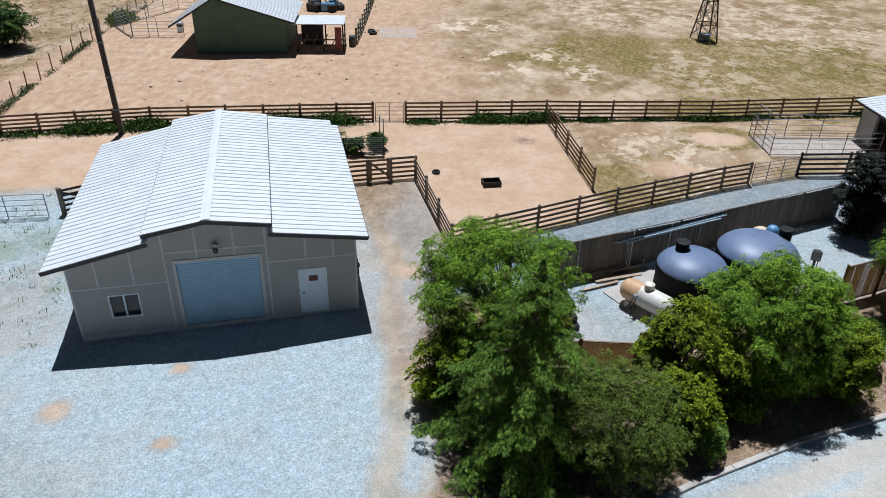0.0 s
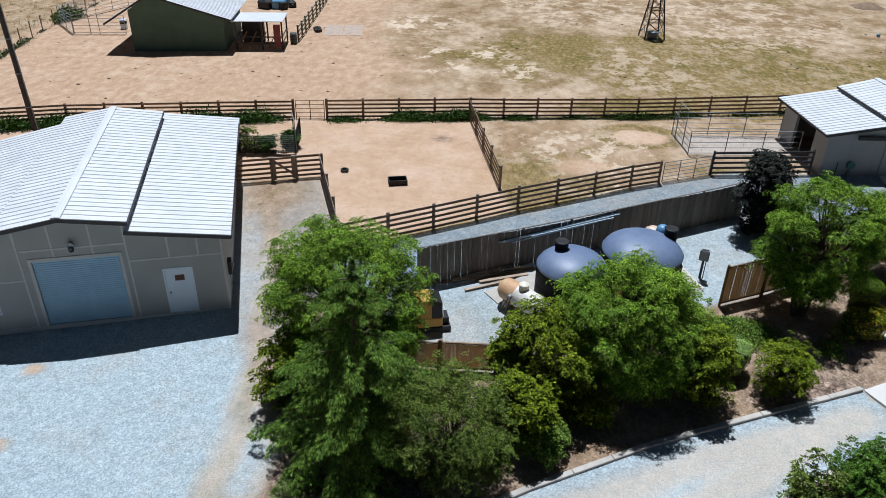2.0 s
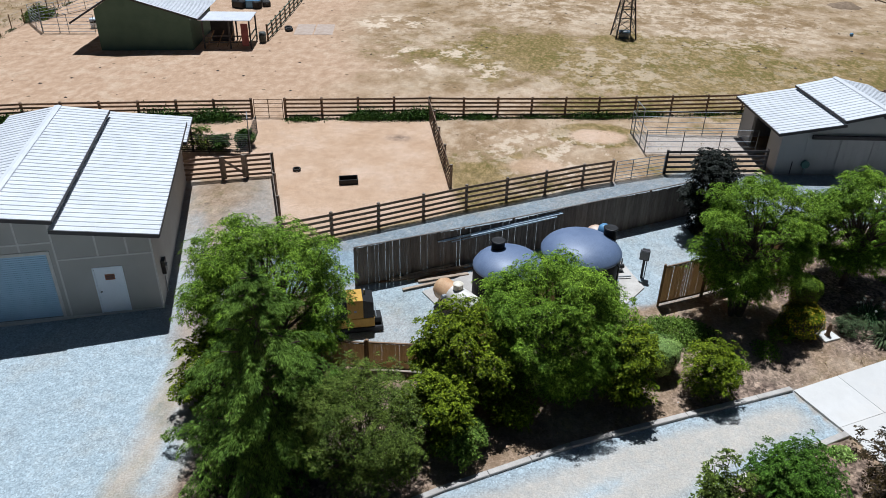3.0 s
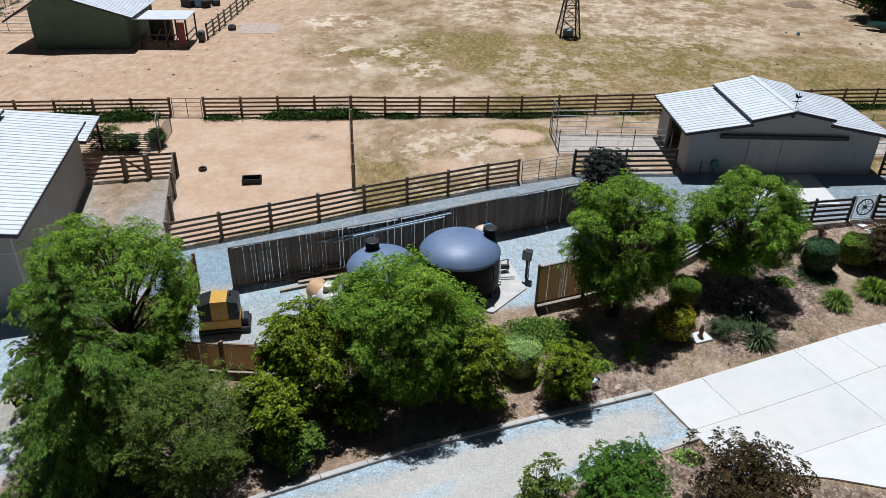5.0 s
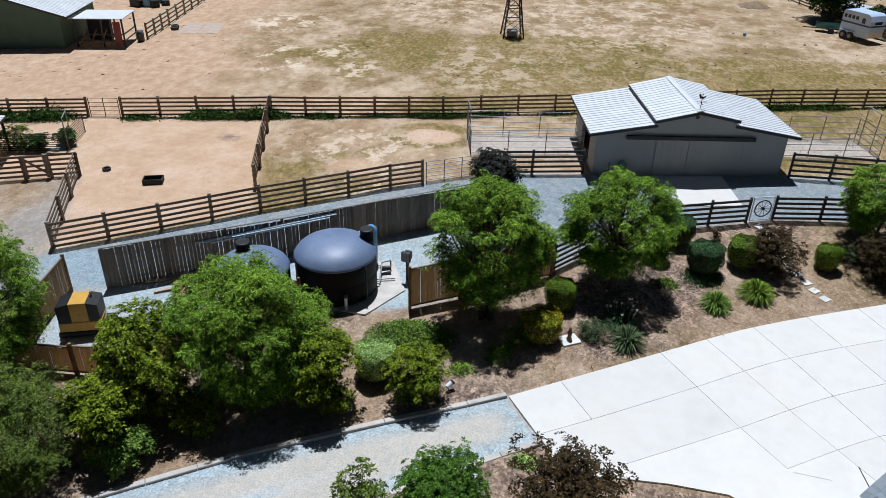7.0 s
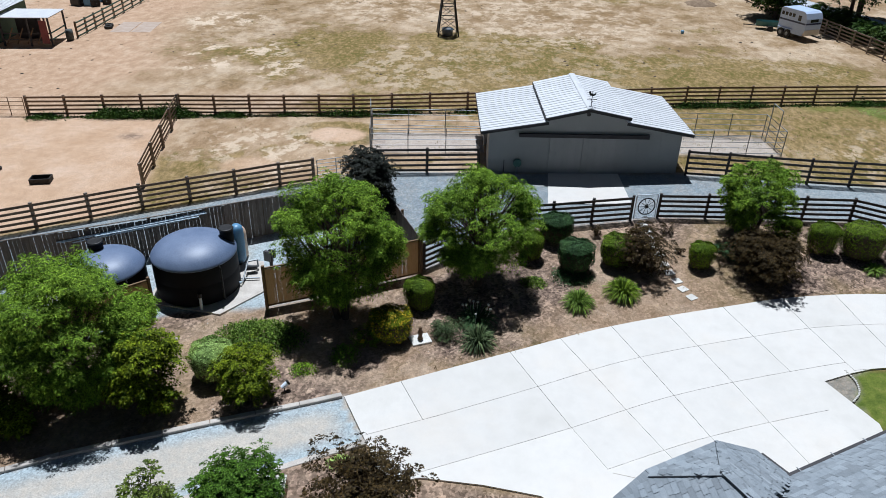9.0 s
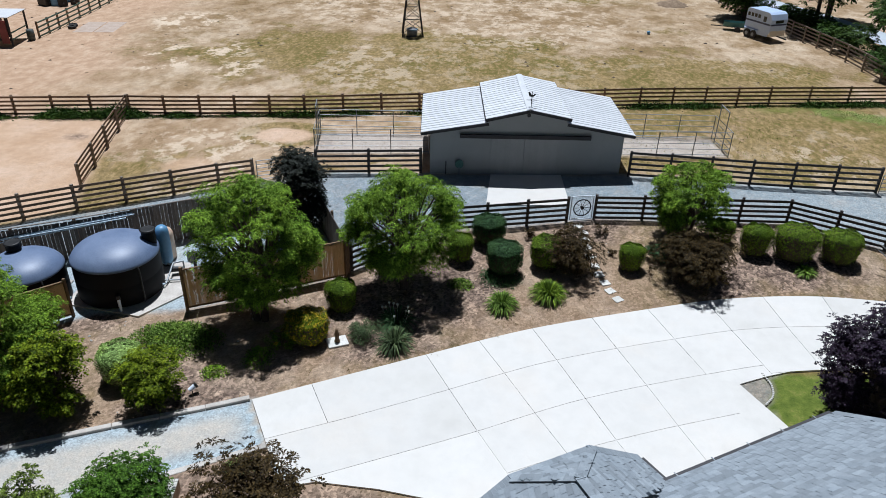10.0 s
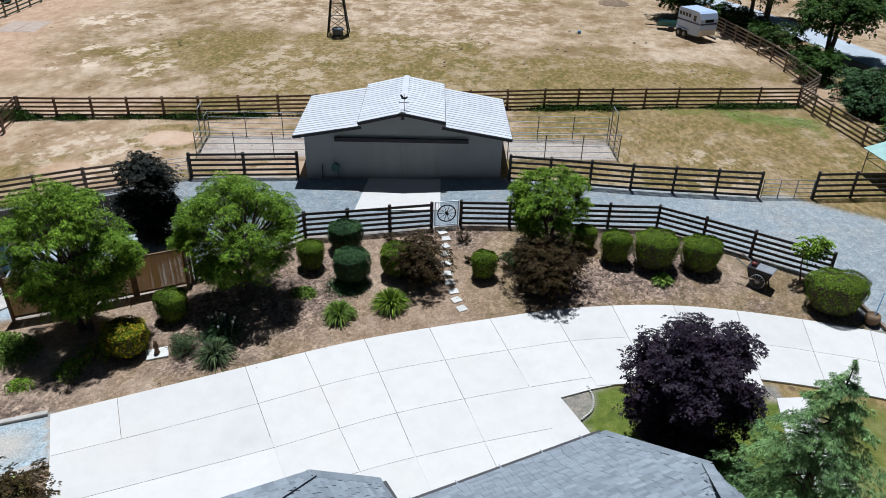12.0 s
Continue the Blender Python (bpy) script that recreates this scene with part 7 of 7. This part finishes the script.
def far_things():
    barrel = thing("barrel", "dull dark steel barrel beside the lean-to", "barrel", gp_pose(-13.4, 59.7))
    part("drum", bm_lathe([(0, 0), (.29, 0), (.3, .3), (.31, .32), (.3, .34), (.3, .6), (.31, .62), (.3, .64), (.29, .9), (0, .88)], 18), DULL_GREEN, barrel)
    for k, (x, y) in enumerate(((-11.05, 64.9), (-9.3, 65.2))):
        mat = thing("ground_mat", "flat dusty pink mat lying on dirt", "mat", gp_pose(x, y, 0, 8), group="mats on the dirt")
        part("mat", bm_box(-.83, -2.0, .0, .83, 2.0, .04, .01), MAT_PINK, mat)
    for k, (x, y) in enumerate(((-12.6, 64.9), (-12.35, 64.2))):
        t = thing("tyre", "black tyre lying on the dirt", "tyre", gp_pose(x, y), group="tyres on the dirt")
        part("tread", bm_lathe([(.2, .02), (.3, .0), (.36, .06), (.36, .2), (.3, .26), (.2, .24), (.24, .13), (.2, .02)], 20), RUBBER, t)
    rnd = random.Random(3)
    for k in range(7):
        x, y = -19 + rnd.uniform(-2.2, 2.2), 74.5 + rnd.uniform(-1.5, 1.5)
        s = thing("scrap_heap", "dark heaped scrap behind the green barn", "scrap", gp_pose(x, y, 0, rnd.uniform(0, 180)), group="scrap heaps")
        part("frame", bm_box(-.7, -.4, 0, .7, .4, .5 + rnd.uniform(0, .4), .08), (BLACK_STEEL, BLUE_PAINT, RUBBER)[k % 3], s)
        part("bar", bm_bar((-.8, 0, .3), (.9, .2, 1.2), .08, .08), BLACK_STEEL, s)
    fence([(-13.2, 60.5), (-13.6, 66), (-14.2, 73), (-15, 82)], "green weathered board fence by the lean-to", 2.2, 1.3, 4, TEAL, TIMBER, name="green_fence")
    # wire fence on the far side
    home = thing("wire_fence", "thin wire fence with dark posts along the meadow", "fence")
    pts = along([(-31.2, 36.5), (-32.8, 40.3), (-36.1, 60.4), (-37.3, 74), (-38, 86)], 2.3)
    for x, y in pts:
        part("post", bm_tube(gp(x, y, -.1), gp(x, y, 1.35), .045, n=7), TIMBER, home)
    for a, b in zip(pts, pts[1:]):
        for k in range(6):
            z = .15 + .22 * k
            part("wire", bm_tube(gp(*a, z), gp(*b, z), .007, n=4), STEEL, home)
    drum = thing("plastic_drum", "white and black drum inside the pipe pen", "drum", gp_pose(-29.6, 62.3))
    part("drum", bm_lathe([(0, 0), (.29, 0), (.3, .45), (.3, .85), (.2, .9), (0, .9)], 16), DOOR_WHITE, drum)
    part("band", bm_tube((0, 0, .5), (0, 0, .72), .31, .31, 16), BLACK_STEEL, drum)
    mound = thing("straw_heap", "low dark heap of old straw", "heap", gp_pose(44.0, 83.6, 0))
    bm = bm_lathe([(0, .5), (.6, .42), (1.1, .25), (1.6, .08), (1.9, -.1)], 24)
    for v in bm.verts:
        v.co += Vector(noise.noise_vector(v.co * 1.6)) * .22
    part("heap", bm, HEAP_STRAW, mound)
    ball = thing("blue_ball", "small blue ball lying in the pasture", "ball", gp_pose(39.1, 69.4, .14))
    part("ball", bm_lathe([(.17 * math.sin(math.pi * k / 8) if 0 < k < 8 else 0, -.17 * math.cos(math.pi * k / 8)) for k in range(9)], 14), BLUE_PAINT, ball)


def trailer():
    s = -64
    home = thing("horse_trailer", "white two-axle horse trailer with blue stripe", "trailer", gp_pose(48.5, 69.3, 0, s))
    prof = [(-1.5, .45), (1.3, .45), (1.55, .9), (1.55, 1.9), (1.35, 2.35), (1.1, 2.5), (-1.35, 2.5), (-1.5, 2.35)]
    body = part("body", bm_profile(prof, 0, 1.85), TRAILER_WHITE, home)
    part("stripe", bm_box(-1.48, -.008, 1.42, 1.53, -.002, 1.56), NAVY, body, "dark blue stripe")
    part("stripe", bm_box(1.552, .05, 1.42, 1.558, 1.8, 1.56), NAVY, body, "dark blue stripe")
    for k in range(4):
        part("window", bm_box(-1.35 + .42 * k, -.012, 1.85, -1.05 + .42 * k, -.002, 2.15), GLASS, home)
    part("window", bm_box(.6, -.012, 1.65, .95, -.002, 2.1), GLASS, home)
    part("window", bm_box(1.555, .5, 1.62, 1.563, 1.4, 1.88), GLASS, home)
    part("stone_guard", bm_box(1.4, .06, .5, 1.57, 1.8, .98), CREAM, home)
    for x in (-.95, -.2):
        for y in (-.04, 1.89):
            w = part("wheel", bm_tube((x, y - .1, .36), (x, y + .1, .36), .36, .36, 20), RUBBER, home)
            part("hub_cap", bm_tube((x, y - .115 if y < 1 else y + .115, .36), (x, y, .36), .17, .17, 14), STEEL, w)
    part("mudguard", bm_box(-1.4, -.14, .74, .25, -.01, .82, .02), TRAILER_WHITE, home)
    part("drawbar", bm_bar((1.5, 1.05, .5), (2.6, 1.05, .45), .12, .1), BLACK_STEEL, home)
    boat = thing("boat", "small teal boat on a low trailer", "boat", gp_pose(47.7, 72.7, -.1, -15))
    bm = bmesh.new()
    sec = []
    for x, w, z in ((-1.1, .4, .45), (-.5, .55, .42), (.3, .52, .42), (.9, .32, .46), (1.3, .05, .55)):
        sec.append([bm.verts.new(p) for p in ((x, -w, z + .4), (x, -w * .7, z), (x, 0, z - .1), (x, w * .7, z), (x, w, z + .4))])
    for a, b in zip(sec, sec[1:]):
        for i in range(4):
            bm.faces.new((a[i], a[i + 1], b[i + 1], b[i]))
    part("hull", bm, TEAL, boat)
    part("trailer_beam", bm_bar((-2.2, 0, .35), (1.1, 0, .35), .08, .08), BLACK_STEEL, boat)
    part("trailer_axle", bm_bar((.2, -.8, .3), (.2, .8, .3), .1, .1), BLACK_STEEL, boat)
    for y in (-.8, .8):
        part("wheel", bm_tube((.2, y - .08, .27), (.2, y + .08, .27), .27, .27, 16), RUBBER, boat)


def canopy():
    home = thing("shade_canopy", "steel-framed shelter with a pale teal roof", "shelter", gp_pose(53.7, 39.6, 0, 10))
    for x, y in ((-1.6, -1.3), (1.6, -1.3), (-1.6, 1.3), (1.6, 1.3)):
        part("leg", bm_tube((x, y, -.05), (x, y, 1.45), .03), STEEL, home)
    for y in (-1.3, 1.3):
        part("brace", bm_tube((-1.6, y, .95), (-.95, y, 1.58), .02), STEEL, home)
        part("girt", bm_tube((-1.6, y, .9), (1.6, y, .9), .02), STEEL, home)
    part("girt", bm_tube((-1.6, -1.3, .9), (-1.6, 1.3, .9), .02), STEEL, home)
    part("roof", bm_profile([(-1.8, 1.42), (0, 1.95), (1.8, 1.42), (1.8, 1.46), (0, 1.99), (-1.8, 1.46)], -1.5, 1.5), CANOPY, home)


def road():
    line = curve_points([(42, 118), (50, 98), (58.2, 79), (62.6, 64.5), (66.5, 57), (74, 47), (92, 30)], 6)
    bm = bmesh.new()
    prev = None
    for (x, y), (x2, y2) in zip(line, line[1:]):
        d = Vector((x2 - x, y2 - y)).normalized()
        n = Vector((d.y, -d.x)) * 1.9
        cur = (bm.verts.new(gp(x - n.x, y - n.y, .06)), bm.verts.new(gp(x + n.x, y + n.y, .06)))
        if prev:
            bm.faces.new((prev[0], prev[1], cur[1], cur[0]))
        prev = cur
    tagged(part("road", bm, ASPHALT), "pale grey road beyond the trees", "road", kind="structure")


CANOPY = surface("pale_teal_cloth", (.30, .48, .44), (.42, .60, .55), 2, 40, .8)
pole()
windmill_tower()
green_barn()
far_things()
trailer()
canopy()
road()


# ---- loose stones, dung and tufts in the fields ----
def scatter(name, label, category, area, count, size, material, seed, flat=.5, within=None):
    r = np.random.RandomState(seed)
    vs, fs = [], []
    for _ in range(count):
        x, y = r.uniform(area[0], area[1]), r.uniform(area[2], area[3])
        if within and not inside(np.array([x]), np.array([y]), within)[0]:
            continue
        s = size * r.uniform(.5, 1.5)
        n = len(vs)
        z = float(ground_z(x, y))
        a0 = r.uniform(0, 6.28)
        vs += [(x + math.cos(a0 + k * 1.257) * s * r.uniform(.7, 1.2), y + math.sin(a0 + k * 1.257) * s * r.uniform(.7, 1.2), z - .02) for k in range(5)] + [(x, y, z + s * flat)]
        fs += [(n + k, n + (k + 1) % 5, n + 5) for k in range(5)]
    me = bpy.data.meshes.new(name)
    me.from_pydata(vs, [], fs)
    tagged(part_of(name, me, material), label, category, kind="stuff")


scatter("dung", "small dark clods scattered over the pasture", "clods", (-2, 50, 53, 84), 120, .13, DARK_EARTH_AND_CORE, 1, .35)
scatter("clods", "small earth clods on the dirt field", "clods", (-34, 0, 44, 84), 90, .12, DARK_EARTH_AND_CORE, 2, .3)
scatter("pebbles", "small stones on the brown mulch", "stones", (10, 46, 18, 31), 420, .04, PALE_STONE, 3, .5, BED)


def edging():
    rnd = random.Random(31)
    for x, y in curve_points([(35.42, 22.55), (35.56, 22.0), (35.46, 21.42), (35.1, 20.98)], 6):
        home = thing("edging_stone", "small white edging stone beside the lawn", "stone", gp_pose(x, y, 0, rnd.uniform(0, 90)), group="lawn edging stones")
        bm = bmesh.new()
        bmesh.ops.create_icosphere(bm, subdivisions=2, radius=.045)
        for v in bm.verts:
            v.co = Vector((v.co.x * rnd.uniform(.95, 1.15), v.co.y * .9, v.co.z * .7 + .015))
        part("stone", bm, PALE_STONE, home)


edging()


def tufts(name, label, area, count, blades, h, material, seed, within=None):
    r = np.random.RandomState(seed)
    c = np.column_stack([r.uniform(area[0], area[1], count), r.uniform(area[2], area[3], count)])
    c = c[inside(c[:, 0], c[:, 1], within)] if within else c
    p = np.repeat(c, blades, 0) + r.normal(size=(len(c) * blades, 2)) * .16
    ln = h * r.uniform(.5, 1.3, len(p))
    pos = np.column_stack([p, ground_z(p[:, 0], p[:, 1]) + ln * .35])
    me = leaf_mesh(name, pos, r.normal(size=(len(p), 3)) * .5 + [0, 0, 1], r.normal(size=(len(p), 3)), ln, ln * .16, material)
    tagged(part_of(name, me, None), label, "grass tufts", kind="stuff")


DRY = leafy("dry_grass", (.25, .19, .08), (.45, .36, .18), .8, .2)
OLIVE = leafy("olive_grass", (.16, .14, .05), (.30, .25, .10), .8, .2)
tufts("grass_tufts", "dry straw tufts in the pasture", (-2, 54, 53, 84), 900, 7, .12, OLIVE, 5)
tufts("grass_tufts", "dry straw tufts in the paddock", (5, 50, 38.5, 46), 300, 8, .13, OLIVE, 6)
tufts("weed_tufts", "small green weeds dotted over the paddock", (34, 52.5, 40.5, 49.5), 200, 14, .1, LEAF_HEDGE, 15)
patch("grass_patch", 50.4, 48.2, 1.9, 1.0, .06, 3600, .07, LEAF_LIGHT, 17, "fresh green grass in the paddock corner", "grass")
patch("grass_patch", 48.0, 49.2, 1.9, .8, .06, 1800, .07, LEAF_LIGHT, 18, "fresh green grass in the paddock corner", "grass")
tufts("grass_tufts", "dry tall grass beyond the wire fence", (-60, -37, 36, 90), 2500, 9, .2, DRY, 7)
tufts("grass_tufts", "dry stalks in the planting bed", (4, 46, 15, 31), 500, 6, .14, DRY, 8, BED)
tufts("grass_tufts", "green weeds on the gravel beside the shed", (-30, -17.5, 18, 30), 160, 9, .2, LEAF_HEDGE, 9)
